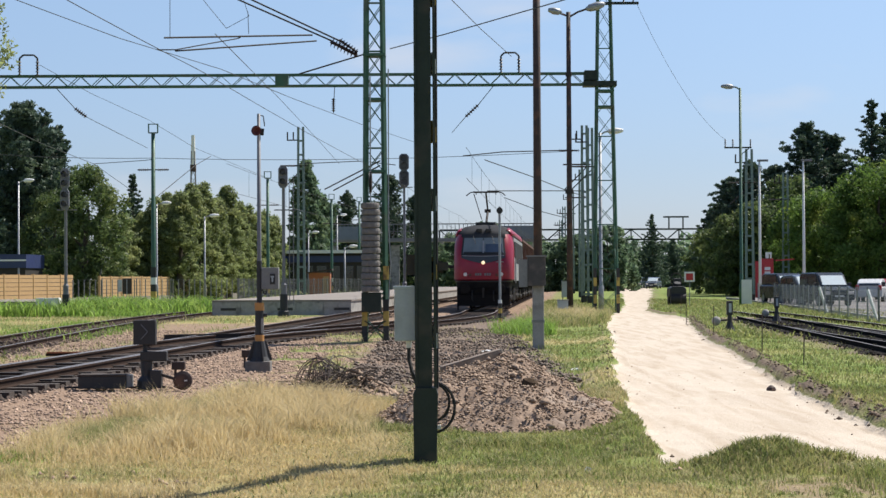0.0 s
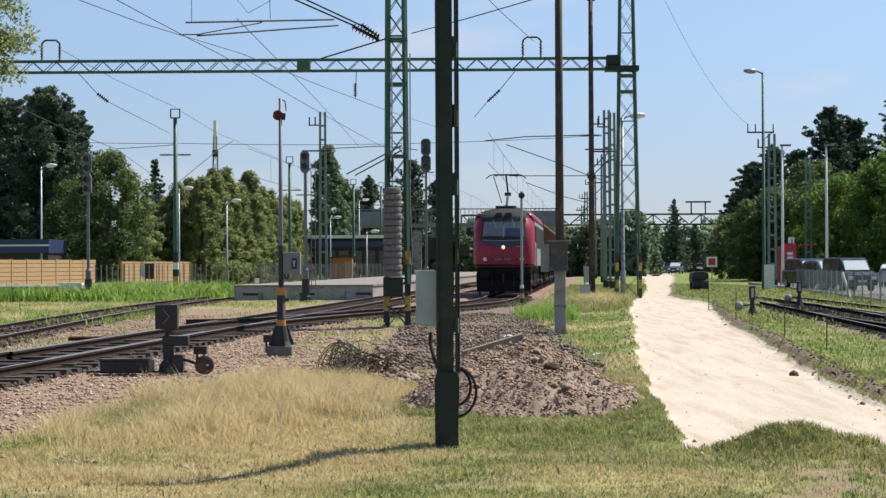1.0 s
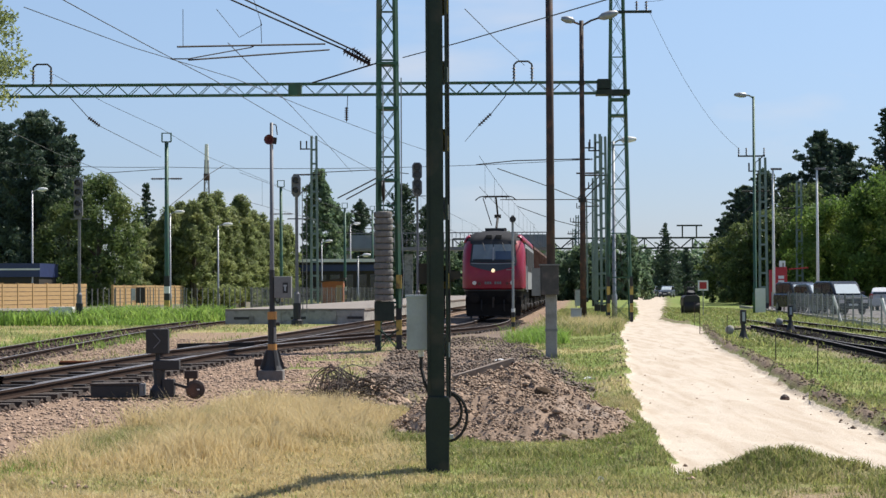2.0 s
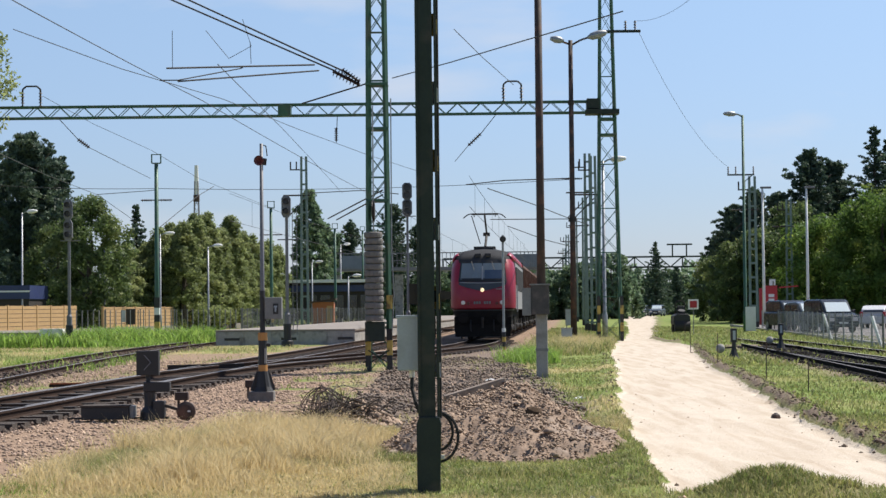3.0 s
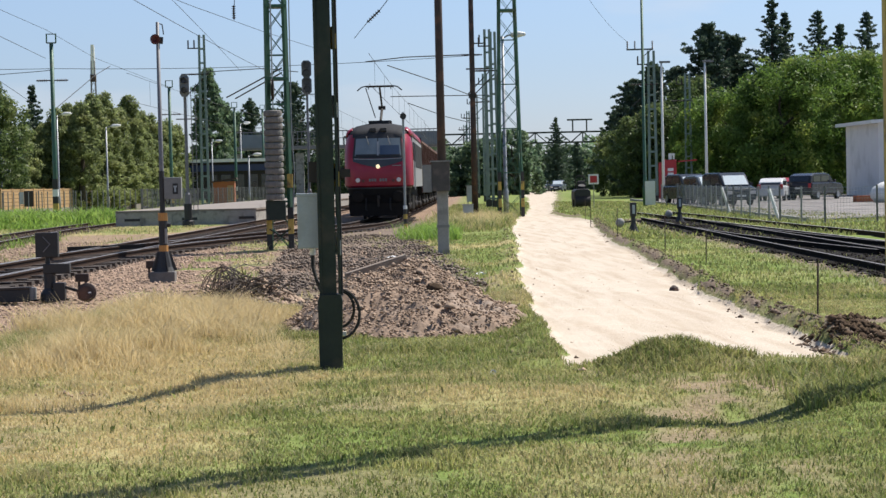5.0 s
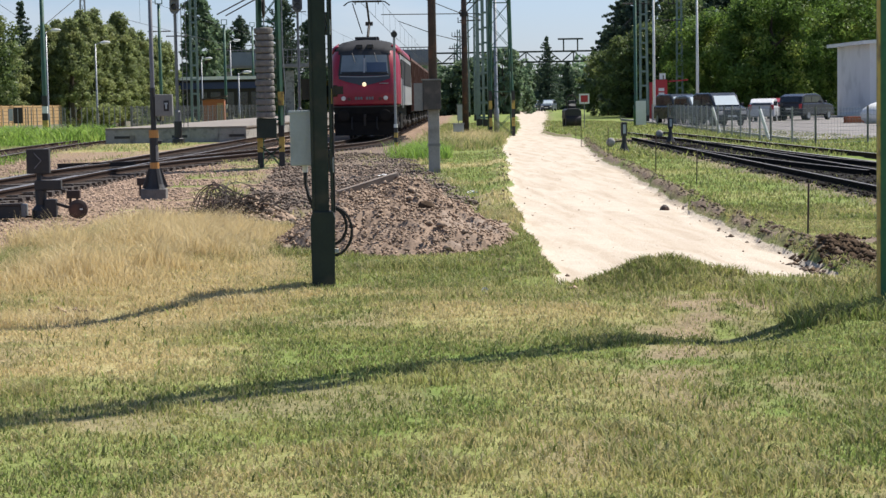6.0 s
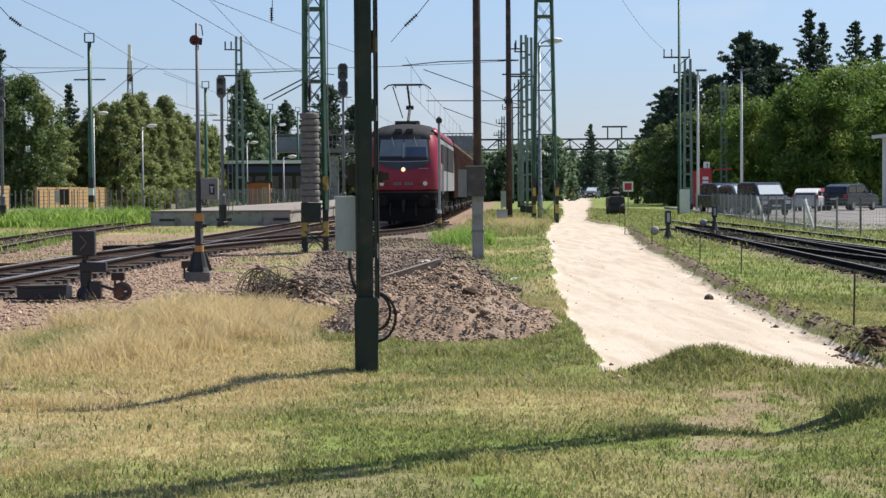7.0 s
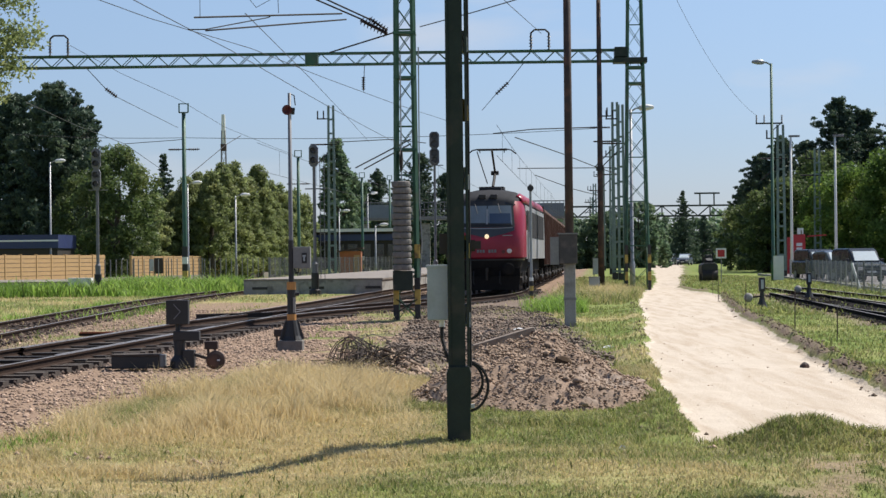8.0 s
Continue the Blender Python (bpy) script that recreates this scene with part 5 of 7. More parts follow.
def hand_lever(x, y, white):
    t = thing("switch_lever", pose(x, y, 0), "black hand switch lever with a pale counterweight ball", "switch lever", "switch levers")
    part("stand", Shape().lathe((0, 0, 0), [(0.18, 0), (0.13, 0.12), (0.07, 0.3), (0.06, 0.52)], 8), BLACK, t)
    part("lamp_box", Shape().box(-0.09, -0.08, 0.5, 0.09, 0.08, 0.92), BLACK, t, bevel=0.02)
    part("lamp_face", Shape().box(-0.035, -0.088, 0.58, 0.045, -0.08, 0.85), BOXGREY, t)
    part("arm", Shape().bar((0, 0, 0.36), (-0.4, 0, 0.33), 0.04, 0.05).bar((0, 0, 0.5), (0.1, 0, 0.1), 0.06, 0.05), DARKSTEEL, t)
    part("ball", Shape().lathe((-0.4, 0, 0.19), [(0.03, 0), (0.09, 0.03), (0.135, 0.1), (0.135, 0.17), (0.09, 0.24), (0.03, 0.27)], 14), white, t, "round counterweight", smooth=True)


hand_lever(8.5, 57.0, CONCRETE)
hand_lever(12.1, 69.7, CONCRETE)


def signal(x, y, h, heads, ladder=False, label="grey railway colour-light signal on a tall mast", k=1.0):
    t = thing("railway_signal", pose(x, y, 0), label, "railway signal", "signals")
    part("mast", Shape().lathe((0, 0, 0), [(0.13, 0), (0.13, 1.4), (0.075, 1.5), (0.065, h - 0.4)], 10), SIGNALGREY, t)
    part("dark_foot", Shape().lathe((0, 0, 0), [(0.28, 0), (0.26, 0.25), (0.17, 0.3), (0.17, 1.0)], 10), BLACK, t)
    if ladder:
        for q in (0.24, 0.42):
            part("ladder_rail", Shape().bar((q, 0.1, 0.5), (q, 0.1, h - 0.6), 0.03, 0.03), SIGNALGREY, t)
        for j in range(int((h - 1) / 0.35)):
            part("rung", Shape().bar((0.24, 0.1, 0.6 + 0.35 * j), (0.42, 0.1, 0.6 + 0.35 * j), 0.02, 0.02), SIGNALGREY, t)
    z = h - 0.55 - 0.95 * (heads - 1)
    for _ in range(heads):
        hd = part("signal_head", Shape().prism([(-0.2 * k, z - 0.36), (-0.11 * k, z - 0.5), (0.11 * k, z - 0.5), (0.2 * k, z - 0.36), (0.2 * k, z + 0.32), (0.11 * k, z + 0.46), (-0.11 * k, z + 0.46), (-0.2 * k, z + 0.32)], -0.28, -0.12), SIGNALGREY, t)
        for q in (-0.22, 0.2):
            part("hood", Shape().lathe((0, -0.24, z + q), [(0.13 * k, 0.0), (0.13 * k, 0.26), (0.118 * k, 0.26), (0.11 * k, 0.02)], 12, (0, -1, 0)), BLACK, hd)
        z += 0.95
    part("platform_bracket", Shape().bar((-0.4, 0, h - 2.0), (0.5, 0, h - 2.0), 0.06, 0.05), SIGNALGREY, t)
    return t


signal(-6.91, 83.2, 6.65, 1, True)
signal(-17.40, 88.5, 6.9, 2, label="tall grey back-lit signal mast with dark heads")
signal(-2.21, 110.0, 8.9, 2, label="dark two-headed colour-light signal on a slim mast", k=1.4)


def tube_mast(x, y, h, colour, label, arms=(0.85, 0.62), r=0.14):
    t = thing("catenary_pole", pose(x, y, 0), label, "catenary pole", "catenary poles")
    part("pole", Shape().lathe((0, 0, 0), [(r, 0), (r * 0.95, 2), (r * 0.8, h)], 10), colour, t, smooth=True)
    striped_foot(t, 0, 0, r * 2.15, r * 2.15, [(0, 0.6, BLACK), (0.6, 1.0, YELLOW), (1.0, 1.4, BLACK), (1.4, 1.8, WHITE), (1.8, 2.4, BLACK)])
    part("fork", Shape().bar((-0.26, 0, h), (0.26, 0, h), 0.07, 0.07).bar((-0.26, 0, h), (-0.26, 0, h + 0.5), 0.07, 0.07).bar((0.26, 0, h), (0.26, 0, h + 0.5), 0.07, 0.07).bar((-0.3, 0, h + 0.5), (0.3, 0, h + 0.5), 0.05, 0.05), colour, t)
    for f in arms:
        z = h * f
        part("arm", Shape().tube((-0.9, 0, z), (0.9, 0, z), 0.035), DARKSTEEL, t)
        for q in (-0.55, 0.55):
            part("insulator", insulator_string(Shape(), (q - 0.3, 0, z), (q + 0.3, 0, z), 0.09, 5), INSUL, t)
    return t


tube_mast(-16.60, 110.0, 10.1, GREEN, "slim green tubular catenary pole with forked top", (0.79,))
tube_mast(-13.69, 150.0, 9.6, GREEN, "slim green catenary pole with forked top beside the platform", (0.78,))
tube_mast(-11.02, 190.0, 9.6, GREEN, "distant grey-green catenary pole with forked top", (0.75,))
tube_mast(-10.03, 230.0, 11.0, GREEN, "distant green catenary pole on the platform", (0.8,))


MASTGREY = mat("weathered_grey_green_paint", (0.19, 0.25, 0.225), (0.13, 0.18, 0.16), 3, 0.6, 0.1, 0.1)


def lattice_mast(x, y, h, w, label="grey-green battened steel catenary mast in the row along the line"):
    t = thing("catenary_mast", pose(x, y, 0), label, "mast", "lattice masts")
    for i in (-1, 1):
        part("channel", Shape().bar((i * w * 0.5, 0, 0), (i * w * 0.36, 0, h), 0.085, 0.16), MASTGREY, t)
    for k in range(int(h / 0.95)):
        z = 0.6 + k * 0.95
        f = w * (0.5 - 0.14 * z / h)
        part("batten_plate", Shape().bar((-f, -0.06, z), (f, -0.06, z), 0.05, 0.13), MASTGREY, t)
    part("foot", Shape().box(-w * 0.62, -0.2, 0, w * 0.62, 0.2, 0.5), BLACK, t)
    part("arm", Shape().tube((-1.4, 0, h * 0.78), (0.4, 0, h * 0.78), 0.05).tube((-1.3, 0, h * 0.64), (0.3, 0, h * 0.78), 0.035), DARKSTEEL, t)
    part("insulator", insulator_string(Shape(), (-0.9, 0, h * 0.78), (-0.3, 0, h * 0.78), 0.09, 5), INSUL, t)
    part("feeder_bracket", Shape().bar((-0.1, 0, h - 0.9), (-0.95, 0, h - 0.9), 0.08, 0.08).bar((-0.9, 0, h - 0.9), (-0.9, 0, h - 0.35), 0.09, 0.09).bar((-0.5, 0, h - 0.9), (-0.5, 0, h - 0.35), 0.09, 0.09), DARKSTEEL, t)
    return t


for px, yy, h, w in ((-9.61, 130.0, 12.0, 0.45), (9.25, 125.0, 11.6, 0.42), (9.39, 122.0, 11.2, 0.36), (11.92, 165.0, 11.0, 0.42),
                     (14.12, 210.0, 11.2, 0.45), (16.41, 260.0, 11.4, 0.45), (19.64, 320.0, 11.4, 0.5), (20.46, 128.0, 10.2, 0.5), (28.59, 160.0, 10.4, 0.5)):
    lattice_mast(px, yy, h, w)


def marker_post():
    t = thing("marker_post", pose(2.07, 70.0, 0), "slim grey trackside post with round top disc and striped foot", "marker post")
    part("tube", Shape().tube((0, 0, 0), (0, 0, 4.25), 0.045), GALV, t)
    part("disc", Shape().lathe((0, -0.06, 4.1), [(0.11, 0), (0.12, 0.04), (0.11, 0.08)], 16, (0, -1, 0)), BLACK, t)
    for z0, z1, m in ((0, 0.18, YELLOW), (0.18, 0.36, BLACK), (0.36, 0.54, YELLOW), (0.54, 0.72, BLACK), (0.72, 0.85, WHITE)):
        part("painted_band", Shape().tube((0, 0, z0), (0, 0, z1), 0.07, n=10), m, t)


marker_post()


def small_cabinet(x, y, w, h, legs, m, label):
    t = thing("trackside_cabinet", pose(x, y, 0), label, "cabinet")
    part("case", Shape().box(-w / 2, -0.15, legs, w / 2, 0.15, legs + h), m, t, bevel=0.015)
    part("roof_lip", Shape().box(-w / 2 - 0.03, -0.18, legs + h, w / 2 + 0.03, 0.18, legs + h + 0.04), GALV, t)
    for q in (-1, 1):
        part("leg", Shape().box(q * w * 0.36 - 0.025, -0.05, 0, q * w * 0.36 + 0.025, 0.05, legs), CONCRETE, t)


small_cabinet(5.23, 84.0, 0.45, 0.35, 0.3, BOXGREY, "small pale grey trackside box on legs")
small_cabinet(6.69, 105.0, 0.42, 0.85, 0.6, BOXGREY, "narrow pale grey cabinet by the mast row")
small_cabinet(-0.64, 60.0, 0.5, 0.32, 1.6, DARKSTEEL, "dark signal relay case raised on posts")


# ---- wires ----
def wire(name, pts, r, label):
    t = thing(name, pose(0, 0, 0), label, "overhead wire", "overhead wires")
    part("strand", Shape().path(pts, r, 5), WIRE, t)


def sag(a, b, d, n=10):
    a, b = Vector(a), Vector(b)
    return [a.lerp(b, i / n) - Vector((0, 0, d * 4 * (i / n) * (1 - i / n))) for i in range(n + 1)]


def strand(pts, r, n=5):
    """One unbroken wire through points that run mainly along y."""
    s = Shape()
    for p in pts:
        s.v += [(p[0] + r * math.cos(6.283 * i / n), p[1], p[2] + r * math.sin(6.283 * i / n)) for i in range(n)]
    for j in range(len(pts) - 1):
        s.f += [(j * n + i, j * n + (i + 1) % n, (j + 1) * n + (i + 1) % n, (j + 1) * n + i) for i in range(n)]
    return s


def catenary(curve, label, spans):
    t = thing("catenary_wire", pose(0, 0, 0), label, "overhead wire", "overhead wires")
    for y0, y1 in spans:
        zig = 0.08 if int(y0) % 2 else -0.08
        a, b = (curve(y0) - zig, y0, 6.97), (curve(y1) + zig, y1, 6.97)
        ms = sag(a, b, 0.12)
        part("messenger_wire", strand(ms, 0.010), WIRE, t)
        if y0 < 100 and curve is line_b:
            continue
        cs = sag((a[0], a[1], 5.72), (b[0], b[1], 5.72), 0.03, 4)
        part("contact_wire", strand(cs, 0.011), WIRE, t)
        for k in range(1, 10, 2):
            m = ms[k]
            part("dropper", Shape().tube(m, (m[0], m[1], 5.7), 0.006, n=4), WIRE, t)


catenary(line_b, "thin dark catenary and contact wires above the straight line", [(10, 49), (49, 105), (105, 165), (165, 230)])
catenary(lambda y: line_b(y) + 5.05, "thin dark catenary and contact wires above the train", [(78, 125), (125, 165), (165, 210), (210, 270)])
catenary(lambda y: line_b(y) - 6.5, "thin dark catenary wires above the weedy siding", [(88, 150), (150, 210)])
wire("span_wire", [(-10.81, 48.00, 8.72), (-9.27, 55.00, 8.58), (-7.40, 64.00, 8.67), (-5.72, 74.00, 8.60), (-3.57, 88.00, 8.69), (-1.48, 105.00, 9.12)], 0.012, "thin dark anchoring wire crossing above the tracks")
wire("span_wire", [(-1.34, 49.50, 7.57), (0.11, 46.00, 7.50), (2.28, 40.00, 7.35), (3.47, 37.00, 7.31)], 0.014, "thin guy wire rising from the lattice mast")
wire("feeder_wire", sag((9.12, 89.7, 14.5), (16.85, 114.00, 9.8), 0.85, 24), 0.009, "single sagging feeder wire in the open sky")
wire("feeder_wire", sag((8.97, 89.7, 14.98), (11.29, 80.00, 15.34), 0.5), 0.009, "single feeder wire rising from the tower arm")
wire("feeder_wire", [(0.32, 60.00, 10.35), (1.44, 72.00, 11.03), (3.26, 90.00, 12.06)], 0.014, "single dark feeder wire to the gantry beam")
wire("cross_wire", sag((-26.33, 110.00, 8.96), (-16.58, 110.00, 8.65), 0.1) + sag((-16.58, 110.00, 8.65), (7.02, 110.00, 8.91), 0.25), 0.016, "long level head-span wire across the yard")
wire("cross_wire", [(-16.34, 70.00, 7.46), (-17.72, 85.00, 7.70), (-18.20, 100.00, 7.73), (-17.27, 110.00, 6.38)], 0.014, "dark registration wire over the siding")
wire("cross_wire", [(-20.02, 110.00, 8.34), (-17.10, 110.00, 8.52), (-16.58, 110.00, 8.58)], 0.02, "short dark steady arm wire at the pole")
wire("cross_wire", [(-16.46, 110.00, 6.38), (-14.83, 115.00, 8.52), (-14.28, 118.00, 9.25)], 0.022, "slanting dark steady arm wire at the pole")
wire("cross_wire", [(-18.89, 90.00, 11.77), (-18.34, 100.00, 11.41), (-16.87, 110.00, 10.85), (-16.77, 130.00, 10.60), (-14.29, 160.00, 10.01)], 0.013, "thin wire running down between the poles")
wire("cross_wire", [(1.11, 105.00, 8.36), (3.27, 105.00, 8.57), (5.87, 89.00, 7.57)], 0.03, "short dark registration tube over the train")
wire("cross_wire", [(2.20, 100.00, 7.83), (5.07, 110.00, 7.50), (7.95, 122.00, 7.19), (9.29, 125.00, 6.96)], 0.028, "dark inclined cantilever tube at the mast row")
wire("cross_wire", [(2.89, 125.00, 7.36), (9.29, 125.00, 7.33)], 0.03, "level dark cantilever tube at the mast row")
wire("cross_wire", [(4.51, 140.00, 7.55), (7.52, 145.00, 6.68), (9.99, 150.00, 6.27)], 0.03, "lower dark cantilever tube at the mast row")
wire("cross_wire", [(-5.80, 49.00, 7.91), (-6.23, 60.00, 8.44), (-6.78, 80.00, 9.17), (-6.89, 105.00, 9.36), (-7.01, 130.00, 9.48)], 0.012, "thin dark wire falling away along the line")
wire("cross_wire", [(-5.97, 48.00, 8.63), (-5.85, 52.00, 8.45), (-5.24, 52.00, 8.78), (-5.47, 52.00, 9.52)], 0.008, "thin loose jumper wire under the cantilever")
wire("cross_wire", [(-9.69, 130.00, 9.49), (-5.48, 130.00, 9.66), (-3.18, 130.00, 9.38)], 0.03, "dark double cantilever tubes at the green mast")


PANELBLUE = mat("blue_grey_panel", (0.16, 0.19, 0.23), (0.12, 0.145, 0.18), 1.0, 0.6, 0.0, 0.05, stain=(0.2, 0.21, 0.22))


def far_gantry():
    y = 300.0
    t = thing("footbridge", pose(0, y, 0), "long dark truss footbridge far down the tracks", "footbridge")
    s = Shape()
    x0, x1, z0, z1 = -0.5, 40.64, 7.7, 9.3
    for z in (z0, z1):
        s.bar((x0, 0, z), (x1, 0, z), 0.3, 0.26)
    k = 22
    for q in range(k):
        a, b = x0 + (x1 - x0) * q / k, x0 + (x1 - x0) * (q + 1) / k
        s.bar((a, 0, z0), (b, 0, z1) if q % 2 else (a, 0, z1), 0.18, 0.18)
        s.bar((a, 0, z0 if q % 2 else z1), (b, 0, z1 if q % 2 else z0), 0.14, 0.14)
    part("truss", s, DARKGREEN, t)
    for px in (x0 + 0.5, 14.5, x1 - 1):
        part("pier", Shape().box(px - 0.5, -0.5, 0, px + 0.5, 0.5, z0), CONCRETE, t)
    part("frame", Shape().bar((34.47, 0, 11.2), (38.44, 0, 11.2), 0.25, 0.25).bar((35.35, 0, z1), (35.35, 0, 11.2), 0.2, 0.2).bar((37.55, 0, z1), (37.55, 0, 11.2), 0.2, 0.2), DARKGREEN, t)
    d = thing("concrete_bridge", pose(0, 235.0, 0), "grey concrete footbridge deck with railing over the platforms", "footbridge")
    part("deck", Shape().box(-13.57, -1.5, 6.2, 11.10, 1.5, 6.65), SIGNALGREY, d)
    rail = Shape().box(-13.57, -1.55, 8.3, 11.10, -1.45, 8.42).box(-13.57, -1.55, 7.45, 11.10, -1.45, 7.53)
    for k in range(50):
        rail.bar((-13.5 + k * 0.5, -1.5, 6.6), (-13.5 + k * 0.5, -1.5, 8.4), 0.07, 0.07)
    part("railing", rail, SIGNALGREY, d)
    for x0, x1 in ((-12.9, -8.2), (6.2, 11.05)):
        part("parapet_panel", Shape().box(x0, -1.62, 6.5, x1, -1.56, 8.1), PANELBLUE, d, "blue-grey parapet panel")
    for q in (-13.29, -5.83, 10.62):
        part("pier", Shape().box(q - 0.5, -0.6, 0, q + 0.5, 0.6, 5.8), CONCRETE, d)


far_gantry()


def radio_tower():
    t = thing("radio_mast", pose(-54.63, 420.0, 0), "distant red and white lattice radio mast", "radio mast")
    part("lattice", lattice(Shape(), 0, 0, 0, 30.0, 2.0, 0.7, 2.0, 0.7, 0.16, 1.8, 0.10), SIGNALGREY, t)
    part("antenna", Shape().tube((0, 0, 27), (0, 0, 33.5), 0.55, 0.4), WHITE, t)
    part("red_band", Shape().box(-0.6, -0.6, 25.5, 0.6, 0.6, 27.0), RUST, t)


radio_tower()


# ---- platform, fences, buildings ----
def platform():
    t = thing("platform", pose(0, 88.0, 0), "concrete railway platform with pale paved top", "platform", kind="structure")
    x0, x1, L = -10.6, -4.25, 150.0
    off = SLOPE * L
    part("platform_core", Shape().add([(x0, 0, -0.1), (x1, 0, -0.1), (x1 + off, L, -0.1), (x0 + off, L, -0.1), (x0, 0, 0.62), (x1, 0, 0.62), (x1 + off, L, 0.62), (x0 + off, L, 0.62)],
         [(0, 3, 2, 1), (4, 5, 6, 7), (0, 1, 5, 4), (1, 2, 6, 5), (2, 3, 7, 6), (3, 0, 4, 7)]), CONCRETE, t)
    part("paving", Shape().add([(x0, -0.03, 0.62), (x1 + 0.05, -0.03, 0.62), (x1 + off + 0.05, L, 0.62), (x0 + off, L, 0.62), (x0, -0.03, 0.7), (x1 + 0.05, -0.03, 0.7), (x1 + off + 0.05, L, 0.7), (x0 + off, L, 0.7)],
         [(0, 3, 2, 1), (4, 5, 6, 7), (0, 1, 5, 4), (1, 2, 6, 5), (2, 3, 7, 6), (3, 0, 4, 7)]), PAVING, t)
    for k in range(5):
        x = x0 + 0.05 + k * 1.27
        part("end_panel", Shape().box(x, -0.035, -0.05, x + 1.24, 0.0, 0.6), CONCRETE, t, bevel=0.0)
    # flat black plates stand in for the shade inside wall recesses
    for q in (-10.2, -5.0, -7.6):
        part("recess_mark", Shape().box(q, -0.05, 0.22, q + 0.7, -0.034, 0.34), BLACK, t)


PAVING = mat("pale_paving", (0.24, 0.205, 0.175), (0.18, 0.16, 0.14), 1.0, 0.9, 0.0, 0.3)
platform()
p2 = thing("side_platform", pose(0, 0, 0), "low concrete platform edge at the far siding", "platform", kind="structure")
part("platform_core", Shape().box(-40, 104, -0.1, -21.85, 118, 0.45), CONCRETE, p2)
part("paving", Shape().box(-40, 103.95, 0.45, -21.85, 118, 0.52), PAVING, p2)


def board_fence():
    """Panels between posts along a line that leads away, with gaps."""
    t = thing("wooden_fence", pose(0, 0, 0), "orange-brown timber noise fence on a pale concrete plinth", "fence", kind="structure")

    def at(y):
        return -28.8 + 0.172 * (y - 125)
    turn = -math.degrees(math.atan(0.172))
    for y0, y1, h in ((108.0, 137.8, 2.05), (143.2, 159.9, 1.95), (162.6, 168.4, 1.95)):
        n = max(1, round((y1 - y0) / 2.4))
        w = (y1 - y0) / n
        for k in range(n):
            y = y0 + w * k
            m = pose(at(y), y, 0, 0, 0, turn)
            part("fence_panel", Shape().box(-0.05, 0.05, 0.42, 0.05, w - 0.03, h + 0.03 * math.sin(k * 3.1), m), WOODFENCE, t)
            part("fence_post", Shape().box(-0.09, -0.06, 0.0, 0.09, 0.06, h + 0.06, m), WOODFENCE, t)
            for z in np.arange(0.68, h, 0.28):
                part("board_gap", Shape().box(0.05, 0.06, z, 0.056, w - 0.03, z + 0.03, m), SLEEPER, t)
    part("plinth", Shape().box(-0.2, 0.0, -0.1, 0.2, 78.0, 0.42, pose(at(106.0), 106.0, 0, 0, 0, turn)), PAVING, t)


board_fence()


def mesh_fence(name, pts, h, gap, label, colour, wires=7, pitch=0.16, bar=0.005):
    """Posts with a woven wire mesh between them; pts in the plan."""
    t = thing(name, pose(0, 0, 0), label, "fence", kind="structure")
    for (ax, ay), (bx, by) in zip(pts[:-1], pts[1:]):
        d = math.hypot(bx - ax, by - ay)
        n = max(1, round(d / gap))
        for k in range(n + 1):
            x, y = ax + (bx - ax) * k / n, ay + (by - ay) * k / n
            part("fence_post", Shape().tube((x, y, 0), (x, y, h + 0.05), 0.035, n=8), colour, t)
        s = Shape()
        for k in range(wires + 1):
            z = 0.08 + (h - 0.08) * k / wires
            s.bar((ax, ay, z), (bx, by, z), 0.007, 0.007)
        m = int(d / pitch)
        for k in range(m):
            x, y = ax + (bx - ax) * k / m, ay + (by - ay) * k / m
            s.bar((x, y, 0.05), (x, y, h), bar, bar)
        part("wire_mesh", s, GALV if bar < 0.01 else colour, t)


mesh_fence("mesh_fence", [(30.0, 72.0), (17.5, 62.8), (15.3, 61.0), (15.2, 67.0), (16.7, 82.6), (19.95, 114.0), (21.0, 128.0)], 1.2, 3.0, "low grey wire mesh fence round the car park", POSTGREY, 9)
mesh_fence("picket_fence", [(-23.12, 118.0), (-13.07, 122.0)], 1.7, 2.2, "dark grey steel picket fence beyond the siding", CABGREY, 2, 0.34, 0.055)
mesh_fence("yard_fence", [(-13.0, 122.0), (-11.66, 150.0), (-7.85, 185.0)], 1.7, 2.2, "grey wire mesh fence beside the platform", SIGNALGREY, 6, 0.3, 0.02)
for x, y in ((15.5, 68.5), (17.4, 87.0)):
    t = thing("leaning_post", pose(x, y, 0), "white leaning concrete fence strut", "fence strut")
    part("strut", Shape().bar((0.0, 0, 0.0), (-0.28, 0.3, 1.15), 0.09, 0.09), WHITE, t)
pl = thing("sign_plate", pose(17.71, 112.0, 0), "blank pale grey notice plate on the fence end", "sign plate")
part("plate", Shape().box(-0.3, -0.02, 0.1, 0.3, 0.02, 1.5), PLASTIC, pl)


def car_park():
    me = Shape().add([(16.2, 67, 0.02), (60, 96, 0.02), (60, 150, 0.02), (22.2, 150, 0.02), (16.2, 67, 0.05), (60, 96, 0.05), (60, 150, 0.05), (22.2, 150, 0.05)],
                     [(0, 3, 2, 1), (4, 5, 6, 7), (0, 1, 5, 4), (1, 2, 6, 5), (2, 3, 7, 6), (3, 0, 4, 7)])
    c = thing("car_park_paving", pose(0, 0, 0), "pale sunlit asphalt of the car park", "pavement", kind="structure")
    part("asphalt", me, ASPHALT, c)
    part("kerb", Shape().bar((16.15, 67, 0.04), (22.15, 150, 0.04), 0.14, 0.16), CONCRETE, c)


car_park()


